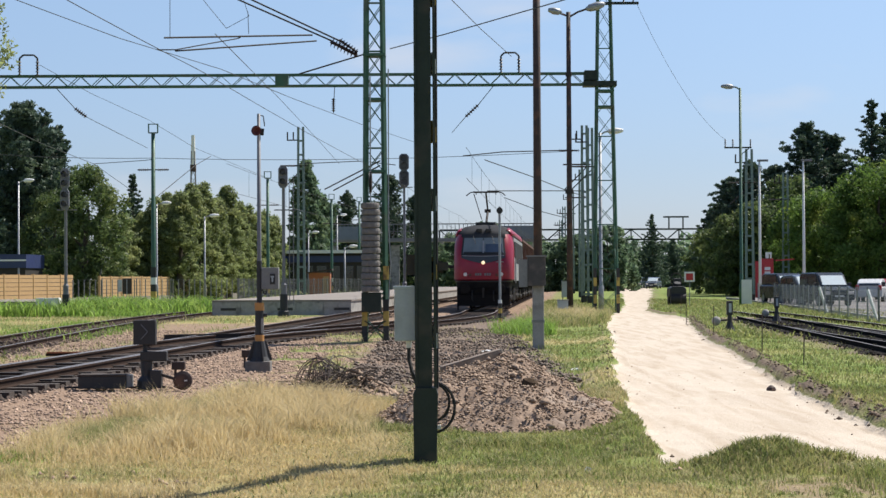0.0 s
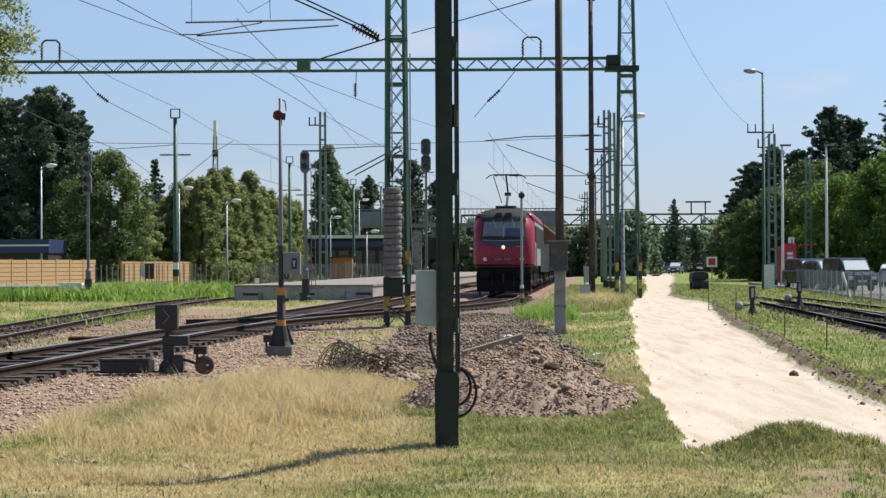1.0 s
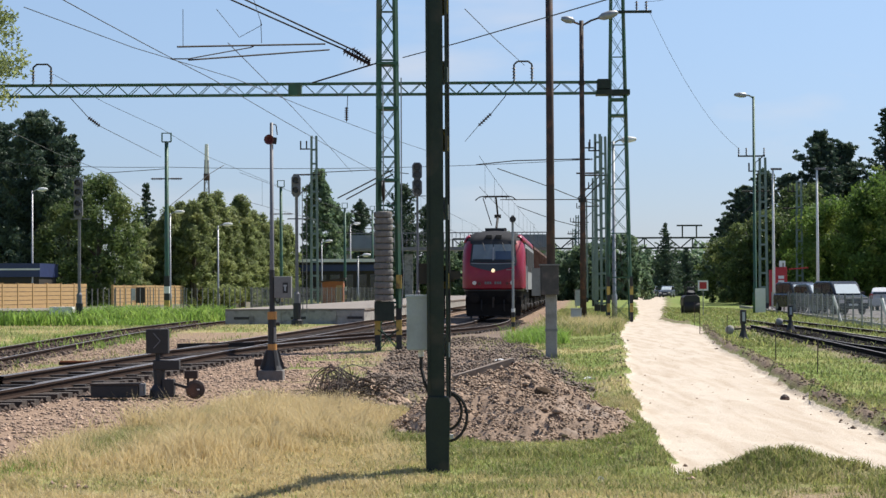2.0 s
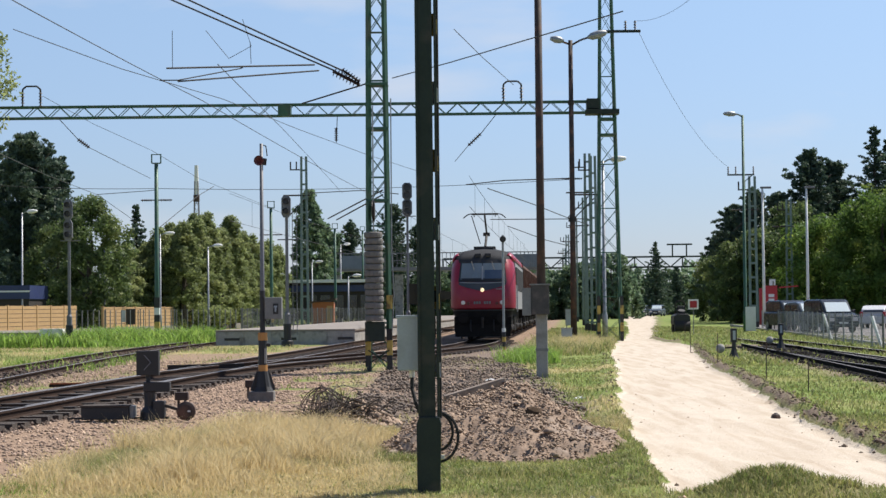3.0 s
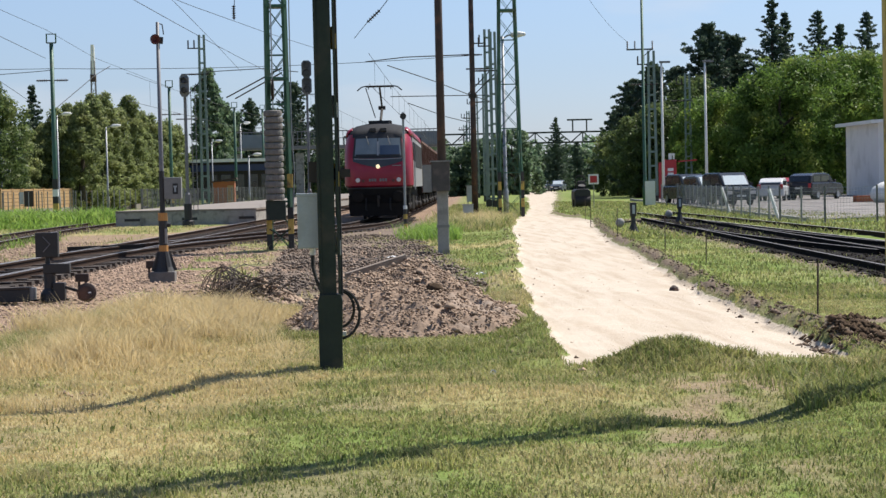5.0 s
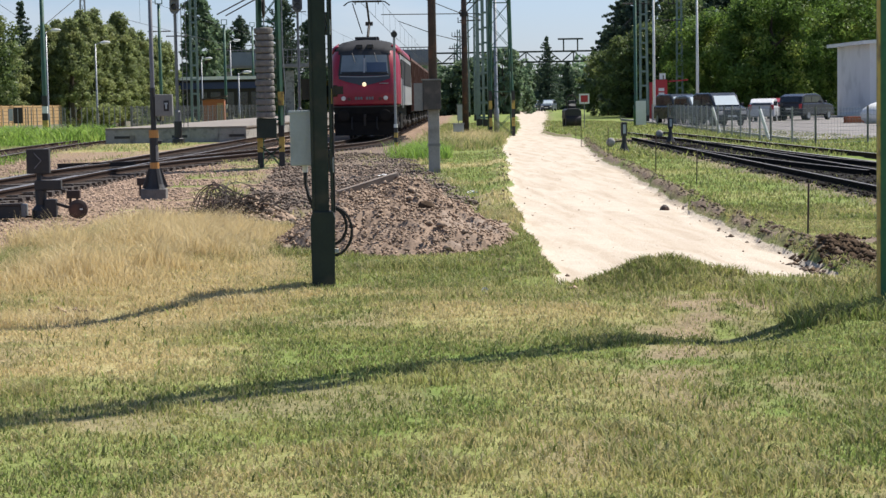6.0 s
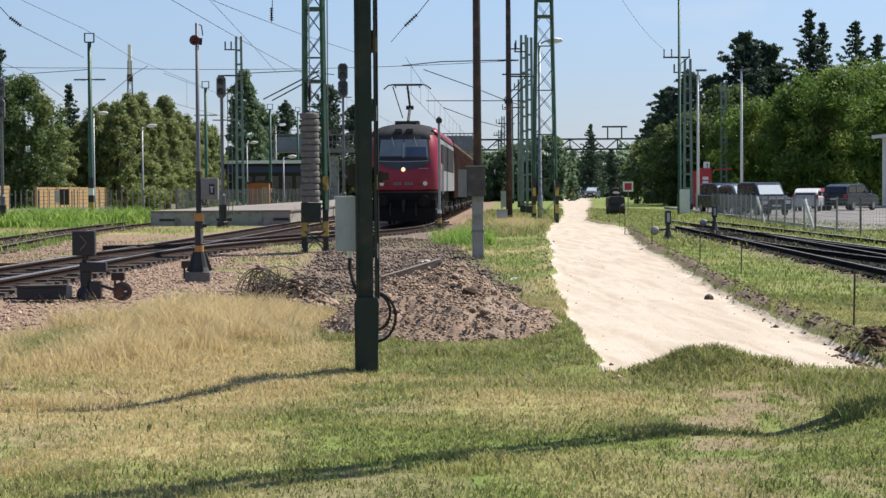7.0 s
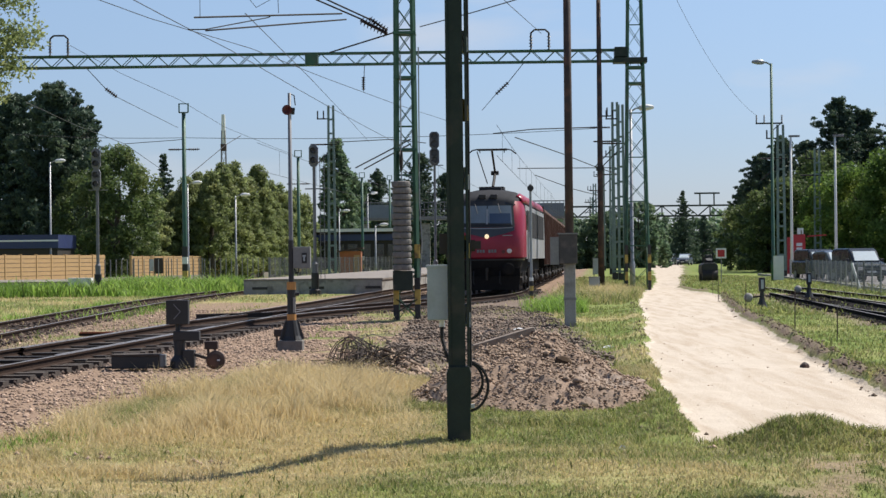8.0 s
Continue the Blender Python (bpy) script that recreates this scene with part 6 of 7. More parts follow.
def car(x, y, turn, kind, colour, label):
    t = thing("car", pose(x, y, 0.05, 0, 0, turn), label, "car", "parked cars")
    if kind == "van":
        L, W, H = 4.3, 0.9, 1.82
        low = [(0, 0.3), (0.0, 0.78), (0.12, 0.95), (0.75, 1.1), (L - 0.1, 1.1), (L, 0.9), (L, 0.3)]
        top = [(0.66, 1.07), (1.25, 1.66), (1.6, H), (L - 0.5, H), (L - 0.1, 1.7), (L - 0.08, 1.08)]
    elif kind == "suv":
        L, W, H = 4.6, 0.92, 1.72
        low = [(0, 0.32), (0.02, 0.8), (0.2, 1.0), (1.1, 1.1), (L - 0.05, 1.1), (L, 0.9), (L, 0.35)]
        top = [(1.05, 1.08), (1.8, 1.62), (2.3, H), (L - 0.8, H - 0.03), (L - 0.2, 1.55), (L - 0.06, 1.08)]
    else:
        L, W, H = 4.1, 0.86, 1.45
        low = [(0, 0.28), (0.02, 0.65), (0.2, 0.8), (1.1, 0.92), (L - 0.1, 0.95), (L, 0.8), (L, 0.3)]
        top = [(1.05, 0.9), (1.75, 1.36), (2.2, H), (L - 0.9, H - 0.03), (L - 0.2, 1.2), (L - 0.06, 0.93)]
    part("body", Shape().prism(low, -W, W, "yz"), colour, t, bevel=0.07)
    part("cabin", Shape().prism(top, -W * 0.86, W * 0.86, "yz"), colour, t, bevel=0.07)
    (f0, z0), (f1, z1) = top[0], top[1]
    (r1, y1), (r0, y0) = top[-2], top[-1]
    s = Shape()
    e = 0.025
    s.add([(-W * 0.76, f0 + 0.07 - e, z0 + 0.08), (W * 0.76, f0 + 0.07 - e, z0 + 0.08), (W * 0.70, f1 - e, z1), (-W * 0.70, f1 - e, z1), (-W * 0.76, f0 + 0.13, z0 + 0.08), (W * 0.76, f0 + 0.13, z0 + 0.08), (W * 0.70, f1 + 0.05, z1), (-W * 0.70, f1 + 0.05, z1)],
          [(0, 1, 2, 3), (4, 7, 6, 5), (0, 4, 5, 1), (3, 2, 6, 7), (0, 3, 7, 4), (1, 5, 6, 2)])
    part("windscreen", s, CARSCREEN, t)
    part("rear_window", Shape().add([(-W * 0.74, r0 + e, y0 + 0.1), (W * 0.74, r0 + e, y0 + 0.1), (W * 0.68, r1 + e, y1 - 0.04), (-W * 0.68, r1 + e, y1 - 0.04), (-W * 0.74, r0 - 0.1, y0 + 0.1), (W * 0.74, r0 - 0.1, y0 + 0.1), (W * 0.68, r1 - 0.1, y1 - 0.04), (-W * 0.68, r1 - 0.1, y1 - 0.04)],
         [(0, 1, 2, 3), (4, 7, 6, 5), (0, 4, 5, 1), (3, 2, 6, 7), (0, 3, 7, 4), (1, 5, 6, 2)]), CARGLASS, t)
    for i in (-1, 1):
        for a, b in ((f1 + 0.15, (f1 + r1) / 2 - 0.05), ((f1 + r1) / 2 + 0.05, r1 - 0.25)):
            part("side_window", Shape().box(i * W * 0.87 - 0.01, a, z0 + 0.08, i * W * 0.87 + 0.01, b, H - 0.2), CARGLASS, t)
        part("headlamp", Shape().box(i * W * 0.72 - 0.18, -0.03, 0.62, i * W * 0.72 + 0.18, 0.08, 0.8), LAMPOFF, t, bevel=0.02)
        part("tail_lamp", Shape().box(i * W * 0.82 - 0.1, L - 0.06, 0.75, i * W * 0.82 + 0.1, L + 0.02, 1.05), SIGNRED, t, bevel=0.02)
        part("mirror", Shape().box(i * (W + 0.08) - 0.09, f0 + 0.35, z0 + 0.02, i * (W + 0.08) + 0.09, f0 + 0.5, z0 + 0.18), BLACK, t, bevel=0.02)
        for q in (0.85, L - 0.85):
            w = part("wheel", Shape().lathe((i * (W - 0.2), q, 0.32), [(0.2, 0), (0.32, 0.02), (0.33, 0.1), (0.32, 0.2), (0.22, 0.22)], 18, (i, 0, 0)), RUBBER, t)
            part("rim", Shape().lathe((i * (W - 0.2), q, 0.32), [(0.2, 0.2), (0.2, 0.235), (0.05, 0.225)], 12, (i, 0, 0)), GALV, w)
    part("grille", Shape().box(-W * 0.45, -0.03, 0.6, W * 0.45, 0.06, 0.78).box(-W * 0.7, -0.03, 0.34, W * 0.7, 0.06, 0.5), BLACK, t)
    part("number_plate", Shape().box(-0.26, -0.045, 0.48, 0.26, -0.02, 0.59), WHITE, t)
    part("number_plate", Shape().box(-0.26, L + 0.02, 0.7, 0.26, L + 0.04, 0.81), WHITE, t)


STEELBLUE, SILVER = paint("steel_blue_car_paint", (0.018, 0.026, 0.038)), paint("silver_car_paint", (0.10, 0.12, 0.145))
car(*(21.46, 104.00), 9, "van", STEELBLUE, "steel-blue van with a pale glare-tinted windscreen behind the fence")
car(*(21.44, 110.00), 8, "suv", SILVER, "silver people carrier parked beside the van")
car(*(21.34, 116.00), 9, "van", STEELBLUE, "steel-blue van parked at the end of the row")
car(*(28.03, 124.00), 160, "hatch", paint("white_car_paint", (0.6, 0.6, 0.6)), "white hatchback parked in the car park")
car(*(31.62, 136.00), 165, "hatch", paint("red_car_paint", (0.30, 0.03, 0.035)), "dark red hatchback parked behind the white one")
car(31.9, 125.7, 140, "suv", paint("dark_grey_car_paint", (0.03, 0.033, 0.042)), "dark grey estate car parked near the white shed")
WHITECAR = paint("far_white_car_paint", (0.7, 0.7, 0.7))
car(*(27.01, 290.00), -15, "hatch", WHITECAR, "distant white car on the sandy road")
car(*(31.44, 290.00), -15, "suv", SILVER, "distant pale car on the sandy road")
car(*(30.06, 300.00), -15, "suv", STEELBLUE, "distant dark car parked by the trees")


def shed():
    x, y = 38.3, 137.0
    t = thing("white_shed", pose(x, y, 0), "plain white rendered shed with a thin flat roof", "building")
    part("wall", Shape().box(0, 0, 0, 12, 9, 5.3), PLASTER, t)
    part("roof", Shape().add([(-0.7, -0.6, 5.25), (12.5, -0.6, 5.9), (12.5, 9.5, 5.9), (-0.7, 9.5, 5.25), (-0.7, -0.6, 5.5), (12.5, -0.6, 6.2), (12.5, 9.5, 6.2), (-0.7, 9.5, 5.5)],
         [(0, 3, 2, 1), (4, 5, 6, 7), (0, 1, 5, 4), (1, 2, 6, 5), (2, 3, 7, 6), (3, 0, 4, 7)]), WHITE, t)
    part("wall_lamp", Shape().box(0.9, -0.15, 4.4, 1.1, 0, 4.7), CABGREY, t)
    part("dark_base", Shape().box(0, -0.01, 0, 12, 0.0, 0.3), CONCRETE, t)
    b = thing("bulk_bag", pose(29.3, 103.0, 0.05), "full white woven bulk bag on the asphalt", "bag")
    s = Shape().lathe((0, 0, 0), [(0.7, 0), (0.95, 0.25), (1.0, 0.55), (0.8, 0.85), (0.4, 1.08), (0.15, 1.15)], 14)
    part("sack", s, PLASTIC, b, smooth=True)
    c = thing("pallet", pose(29.0, 106.5, 0.05), "orange-brown wooden pallet on the asphalt", "pallet")
    for k in range(5):
        part("slat", Shape().box(-0.6 + k * 0.25, -0.4, 0.3, -0.42 + k * 0.25, 0.4, 0.36), BRICKRED, c)
    for k in range(3):
        part("runner", Shape().box(-0.6, -0.4 + k * 0.36, 0.0, 0.6, -0.32 + k * 0.36, 0.3), BRICKRED, c)


shed()


def totem():
    t = thing("advertising_totem", pose(*(25.26, 150.00), 0), "red advertising totem with pale vertical lettering", "sign")
    part("panel", Shape().box(-0.5, -0.12, 0, 0.55, 0.12, 3.1), SIGNRED, t, bevel=0.03)
    part("side_fin", Shape().box(-0.85, -0.06, 0, -0.55, 0.06, 2.9), SIGNRED, t)
    part("arm", Shape().bar((0.7, 0, 2.95), (2.2, 0, 3.05), 0.1, 0.1), SIGNRED, t)
    for k, z in enumerate((0.4, 0.75, 1.1, 1.5, 1.85, 2.2)):
        part("lettering_bar", Shape().box(-0.15, -0.135, z, 0.3, -0.12, z + 0.24), PLASTIC, t)
    part("white_emblem", Shape().box(-0.05, -0.06, 3.12, 0.2, 0.06, 3.6).box(0.3, -0.06, 3.12, 0.42, 0.06, 3.6).box(0.2, -0.06, 3.45, 0.3, 0.06, 3.6), WHITE, t)


totem()


def roller():
    x, y = 13.9, 114.0
    t = thing("road_roller", pose(x, y, 0), "small dark compaction roller parked at the path edge", "roller")
    part("drum", Shape().tube((-0.45, -0.4, 0.35), (0.45, -0.4, 0.35), 0.35, n=20), DARKSTEEL, t)
    part("rear_drum", Shape().tube((-0.45, 0.9, 0.35), (0.45, 0.9, 0.35), 0.35, n=20), DARKSTEEL, t)
    part("chassis", Shape().prism([(-0.5, 0.5), (0.5, 0.5), (0.48, 1.0), (0.3, 1.12), (-0.3, 1.12), (-0.48, 1.0)], -0.5, 1.1), BLACK, t, bevel=0.04)
    part("seat", Shape().box(-0.22, 0.2, 1.1, 0.22, 0.3, 1.6), BLACK, t, bevel=0.05)
    part("roll_bar", Shape().path([(-0.3, 0.5, 1.0), (-0.28, 0.5, 1.75), (-0.15, 0.5, 1.9), (0.15, 0.5, 1.9), (0.28, 0.5, 1.75), (0.3, 0.5, 1.0)], 0.035), DARKSTEEL, t)
    part("steering_wheel", Shape().lathe((0, -0.1, 1.3), [(0.2, 0), (0.22, 0.02), (0.2, 0.04)], 14, (0, -0.4, 1)), BLACK, t)


roller()


def red_sign():
    t = thing("stop_board", pose(13.35, 104.0, 0), "square red track board with a white border on a thin post", "sign board")
    part("post", Shape().tube((0, 0, 0), (0, 0, 1.6), 0.025), CABGREY, t)
    part("border", Shape().box(-0.28, -0.02, 1.4, 0.28, 0.02, 1.95), WHITE, t)
    part("face", Shape().box(-0.19, -0.03, 1.49, 0.19, -0.02, 1.86), SIGNRED, t)


red_sign()


def stakes():
    for x, y, h in ((6.5, 39.2, 0.85), (6.45, 34.4, 0.62), (5.0, 20.25, 0.62), (7.1, 50.5, 0.8), (8.6, 68.0, 0.9), (9.9, 80.0, 0.95)):
        t = thing("survey_stake", pose(x, y, gz(x, y) - 0.05), "thin rusty reinforcing-bar survey stake in the grass", "stake", "survey stakes")
        part("bar", Shape().tube((0, 0, 0), (0.012, 0, h + 0.05), 0.011), RUST, t)


stakes()


def station_hut():
    t = thing("station_building", pose(0, 215.0, 0), "low dark station building with glazed front and blue fascia", "building")
    a, b = -17.66, -8.18
    part("wall", Shape().box(a, 0, 0.6, b, 8, 4.6), DARKSTEEL, t)
    part("roof", Shape().box(a - 0.4, -0.8, 4.6, b + 0.4, 8.4, 4.95), WHITE, t)
    part("fascia", Shape().box(a, -0.3, 3.6, b, -0.05, 4.3), BLUE, t)
    for k in range(6):
        x = a + 0.5 + k * 1.5
        part("window", Shape().box(x, -0.06, 1.2, x + 1.1, 0.0, 3.2), CARGLASS, t)
    h = thing("orange_kiosk", pose(-11.61, 180.0, 0.0), "small orange-brown timber kiosk on the platform", "kiosk")
    part("wall", Shape().box(-1.0, 0, 0, 1.0, 2.0, 2.3), BRICKRED, h)
    part("roof", Shape().add([(-1.2, -0.2, 2.2), (1.2, -0.2, 2.5), (1.2, 2.2, 2.5), (-1.2, 2.2, 2.2), (-1.2, -0.2, 2.35), (1.2, -0.2, 2.65), (1.2, 2.2, 2.65), (-1.2, 2.2, 2.35)],
         [(0, 3, 2, 1), (4, 5, 6, 7), (0, 1, 5, 4), (1, 2, 6, 5), (2, 3, 7, 6), (3, 0, 4, 7)]), RUST, h)
    part("door", Shape().box(0.35, -0.03, 0.0, 0.9, 0.0, 1.95), WOODFENCE, h)
    g = thing("blue_hall", pose(-32.08, 140.0, 0), "blue flat-roofed station hall behind the fence", "building")
    part("wall", Shape().box(-6, 0, 0, 1.6, 6, 2.6), DARKSTEEL, g)
    part("fascia", Shape().box(-6.2, -0.2, 2.6, 1.7, 6.2, 3.6), BLUE, g)
    part("stripe", Shape().box(-6.2, -0.23, 3.1, 1.7, -0.2, 3.22), WHITE, g)
    v = thing("white_van_roof", pose(-30.74, 182.0, 0), "white van parked behind the timber fence", "van")
    part("body", Shape().box(-1.6, 0, 0.3, 1.6, 1.9, 2.35), WHITE, v, bevel=0.1)
    part("wheel", Shape().tube((-1.0, -0.05, 0.32), (-1.0, 0.2, 0.32), 0.32, n=16), RUBBER, v)
    part("wheel", Shape().tube((1.0, -0.05, 0.32), (1.0, 0.2, 0.32), 0.32, n=16), RUBBER, v)
    q = thing("canopy_lamp", pose(-33.41, 150.0, 0), "flat white canopy on a slim grey post", "canopy")
    part("post", Shape().tube((0, 0, 0), (0, 0, 2.9), 0.08), GALV, q)
    part("canopy", Shape().box(-1.0, -0.5, 2.85, 1.0, 0.5, 3.05), PLASTIC, q)
    n = thing("dark_siding_hut", pose(0.17, 100.0, 0), "dark open trackside hut roof on posts", "hut")
    part("roof", Shape().box(-0.9, 0, 2.2, 0.7, 1.4, 2.35), DARKSTEEL, n)
    for i in (-0.8, 0.6):
        part("post", Shape().tube((i, 0.1, 0), (i, 0.1, 2.2), 0.05), DARKSTEEL, n)
    part("bench", Shape().box(-0.75, 0.7, 0.42, 0.55, 1.1, 0.5), SLEEPER, n)


station_hut()


def yard_bits():
    w = thing("concrete_block_wall", pose(-21.18, 103.0, 0), "low white concrete block wall at the platform end", "wall")
    part("wall_block", Shape().box(-0.65, -0.2, 0, 0.6, 0.4, 0.72), PLASTER, w, bevel=0.02)
    p = thing("steel_plate", pose(-8.07, 41.0, 0.02, 0, 0, 4), "rusty orange-brown steel plate lying by the track", "steel plate")
    part("plate", Shape().box(-0.38, -0.3, 0, 0.38, 0.3, 0.06), RAILSIDE, p, bevel=0.01)
    part("plate_rim", Shape().box(-0.36, -0.31, 0.06, 0.36, -0.26, 0.09), BRICKRED, p)
    r = thing("spare_rail", pose(-6.52, 52.0, 0.0, 0, 0, -62), "length of dark spare rail lying beside the track", "rail")
    part("rail_length", Shape().prism([(-0.07, 0), (0.07, 0), (0.07, 0.02), (0.015, 0.05), (0.015, 0.11), (0.04, 0.12), (0.04, 0.16), (-0.04, 0.16), (-0.04, 0.12), (-0.015, 0.11), (-0.015, 0.05), (-0.07, 0.02)], -1.1, 1.1), DARKSTEEL, r)
    b = thing("info_board", pose(-19.61, 119.0, 0), "dark notice board in the yard fence", "notice board")
    part("post", Shape().tube((0, 0, 0), (0, 0, 1.7), 0.04), GALV, b)
    part("board", Shape().box(-0.28, -0.03, 0.8, 0.28, 0.03, 1.75), DARKSTEEL, b)
    part("paper", Shape().box(-0.55, -0.03, 0.95, -0.3, 0.02, 1.7), BOXGREY, b)


yard_bits()


# ---- trees ----
def leaf_mesh(centres, radii, per, size, material, flat=0.75, seed=0):
    """Clumps of small pointed leaf blades, each turned its own way."""
    g = np.random.default_rng(seed)
    n = len(centres) * per
    c = np.repeat(np.asarray(centres), per, 0)
    r = np.repeat(np.asarray(radii), per)
    d = g.normal(size=(n, 3))
    d /= np.linalg.norm(d, axis=1)[:, None] + 1e-9
    c = c + d * (r * g.random(n) ** 0.45)[:, None] * np.array([1, 1, flat])
    u = g.normal(size=(n, 3))
    u /= np.linalg.norm(u, axis=1)[:, None] + 1e-9
    w = np.cross(u, d)
    w /= np.linalg.norm(w, axis=1)[:, None] + 1e-9
    s = (size * (0.6 + 0.8 * g.random(n)))[:, None]
    v = np.stack([c - u * s - w * s * 0.35, c + u * s - w * s * 0.35, c + w * s * 0.7], 1).reshape(-1, 3)
    q = np.arange(n * 3).reshape(-1, 3)
    return raw_mesh("crown", v, q, material)


def trunk_shape(h, r, limbs, g, spread):
    s = Shape()
    pts = [Vector((0.06 * r * i * g.normal(), 0.06 * r * i * g.normal(), h * i / 6)) for i in range(7)]
    for i in range(6):
        s.tube(pts[i], pts[i + 1], r * (1 - 0.14 * i), r * (1 - 0.14 * (i + 1)), 8)
    for k in range(limbs):
        f = 0.3 + 0.6 * k / limbs
        b = pts[int(f * 6)]
        a = g.random() * 6.28
        e = b + Vector((math.cos(a) * spread, math.sin(a) * spread, spread * 0.7))
        s.tube(b, e, r * 0.35, r * 0.1, 5)
    return s


def broadleaf(x, y, h, rad, material, label, seed, low=0.15, clumps=90, per=46, size=0.2, narrow=False):
    g = np.random.default_rng(seed)
    t = thing("tree", pose(x, y, 0), label, "tree", "trees")
    part("trunk", trunk_shape(h * 0.8, 0.035 * h + 0.02, 7, g, rad * 0.5), BARK, t)
    cs, rs = [], []
    for k in range(clumps):
        f = (k + 0.5) / clumps
        z = h * (low + (1 - low) * f)
        prof = math.sin(math.pi * min(1, 0.16 + 0.80 * f)) ** 0.5 if not narrow else min(1.0, 0.7 + 1.5 * f) * (1 - f) ** 0.62 * 1.12 + 0.05
        a, q = g.random() * 6.28, math.sqrt(g.random()) * 0.35 + 0.62
        px, py = math.cos(a) * rad * prof * q, math.sin(a) * rad * prof * q
        cs.append((px * (1 + 0.18 * g.normal()), py * (1 + 0.18 * g.normal()), z + 0.12 * g.normal()))
        rs.append(rad * (0.15 + 0.23 * g.random()))
    part("crown", leaf_mesh(cs, rs, per, size, material, 0.8, seed), None, t)
    return t


def pine(x, y, h, rad, label, seed, clumps=75, per=60, low=0.25):
    """A dark open-crowned pine with flat ragged needle clumps."""
    g = np.random.default_rng(seed)
    t = thing("pine_tree", pose(x, y, 0), label, "pine tree", "trees")
    part("trunk", trunk_shape(h * 0.93, 0.02 * h + 0.05, 10, g, rad * 0.6), BARK, t)
    cs, rs = [], []
    boughs = int(clumps * 1.3)
    for k in range(boughs):
        f = (k + 0.5) / boughs
        z = h * (low + (1 - low) * f)
        reach = rad * ((1 - f) ** 0.75 + 0.10) * (0.45 + 0.75 * g.random())
        a, rise = g.random() * 6.28, 0.10 + 0.35 * g.random() + 0.5 * f
        for q in (0.25, 0.45, 0.62, 0.78, 0.9, 1.0):
            cs.append((math.cos(a) * reach * q + 0.14 * g.normal(), math.sin(a) * reach * q + 0.14 * g.normal(), z + rise * reach * q * q + 0.10 * g.normal()))
            rs.append(rad * (0.155 - 0.075 * q) * (0.7 + 0.7 * g.random()))
    part("crown", leaf_mesh(cs, rs, int(per * 0.42), 0.15, NEEDLE, 0.55, seed), None, t)
    return t


def spruce(x, y, h, rad, label, seed):
    """A pointed spruce with drooping tiers."""
    g = np.random.default_rng(seed)
    t = thing("spruce_tree", pose(x, y, 0), label, "spruce tree", "trees")
    part("trunk", Shape().tube((0, 0, 0), (0, 0, h), 0.02 * h + 0.05, 0.02, 8), BARK, t)
    cs, rs = [], []
    tiers = int(h / 0.42)
    for k in range(tiers):
        f = k / tiers
        z = h * (0.06 + 0.94 * f)
        r = rad * (1 - f) ** 0.85 * (0.85 + 0.3 * g.random()) + 0.12
        m = max(3, int(9 * (1 - f)) + 2)
        for j in range(m):
            a = 6.28 * j / m + 1.4 * g.random()
            ext = r * (0.45 + 0.75 * g.random())
            for q in (0.2, 0.42, 0.64, 0.84, 1.0):
                cs.append((math.cos(a) * ext * q, math.sin(a) * ext * q, z - 0.30 * ext * q + 0.34 * ext * q ** 3 + 0.08 * g.normal()))
                rs.append((0.10 * rad * (1.15 - f) + 0.13) * (1.25 - 0.6 * q))
    part("crown", leaf_mesh(cs, rs, 13, 0.16, NEEDLE, 0.5, seed), None, t)
    return t


# left side
pine(-39.6, 165.0, 15.5, 5.6, "large dark pine beyond the timber fence", 11, 170, 110, 0.06)
pine(-35.02, 160.0, 16.0, 5.4, "large dark pine with ragged crown beyond the fence", 12, 180, 110, 0.06)
pine(-34.87, 172.0, 15.2, 3.2, "dark pine beside the broadleaf trees", 13, 90, 80, 0.1)
broadleaf(-27.98, 150.0, 10.2, 2.9, LEAF, "dense dark green tree behind the yard fence", 14, 0.05, 150, 130, 0.145)
broadleaf(-31.62, 156.0, 8.5, 2.6, LEAF, "dark green tree in the shade of the pines", 15, 0.08, 110, 110, 0.13)
broadleaf(-27.24, 158.0, 7.4, 1.9, LEAFHEDGE, "small green tree behind the yard fence", 16, 0.1, 90, 90, 0.12)
spruce(-29.88, 185.0, 12.0, 2.6, "small dark pointed spruce between the trees", 17)
HEDGE_ROW = ((-25.68, 165.0, 7.2), (-24.37, 163.0, 8.4), (-23.84, 166.0, 9.0), (-22.21, 162.0, 8.8), (-21.69, 166.0, 9.7), (-20.96, 168.0, 9.9), (-20.40, 172.0, 9.0),
             (-19.74, 176.0, 10.0), (-19.50, 182.0, 8.8), (-19.41, 190.0, 8.6), (-19.23, 198.0, 8.4), (-19.04, 206.0, 8.6), (-18.77, 214.0, 8.2))
for k, (px, yy, h) in enumerate(HEDGE_ROW):
    broadleaf(px, yy, h, 1.85, LEAFHEDGE, "upright sunlit hornbeam in the clipped row", 30 + k, 0.03, 140, 130, 0.125, True)
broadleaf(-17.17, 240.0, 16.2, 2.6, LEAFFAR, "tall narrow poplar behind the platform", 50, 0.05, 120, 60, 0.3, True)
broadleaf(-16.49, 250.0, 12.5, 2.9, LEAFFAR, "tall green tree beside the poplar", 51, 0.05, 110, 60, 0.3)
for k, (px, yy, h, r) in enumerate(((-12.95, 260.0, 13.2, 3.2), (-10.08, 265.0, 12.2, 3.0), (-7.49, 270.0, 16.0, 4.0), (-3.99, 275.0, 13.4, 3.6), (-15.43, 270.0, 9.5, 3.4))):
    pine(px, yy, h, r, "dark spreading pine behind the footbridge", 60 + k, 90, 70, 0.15)
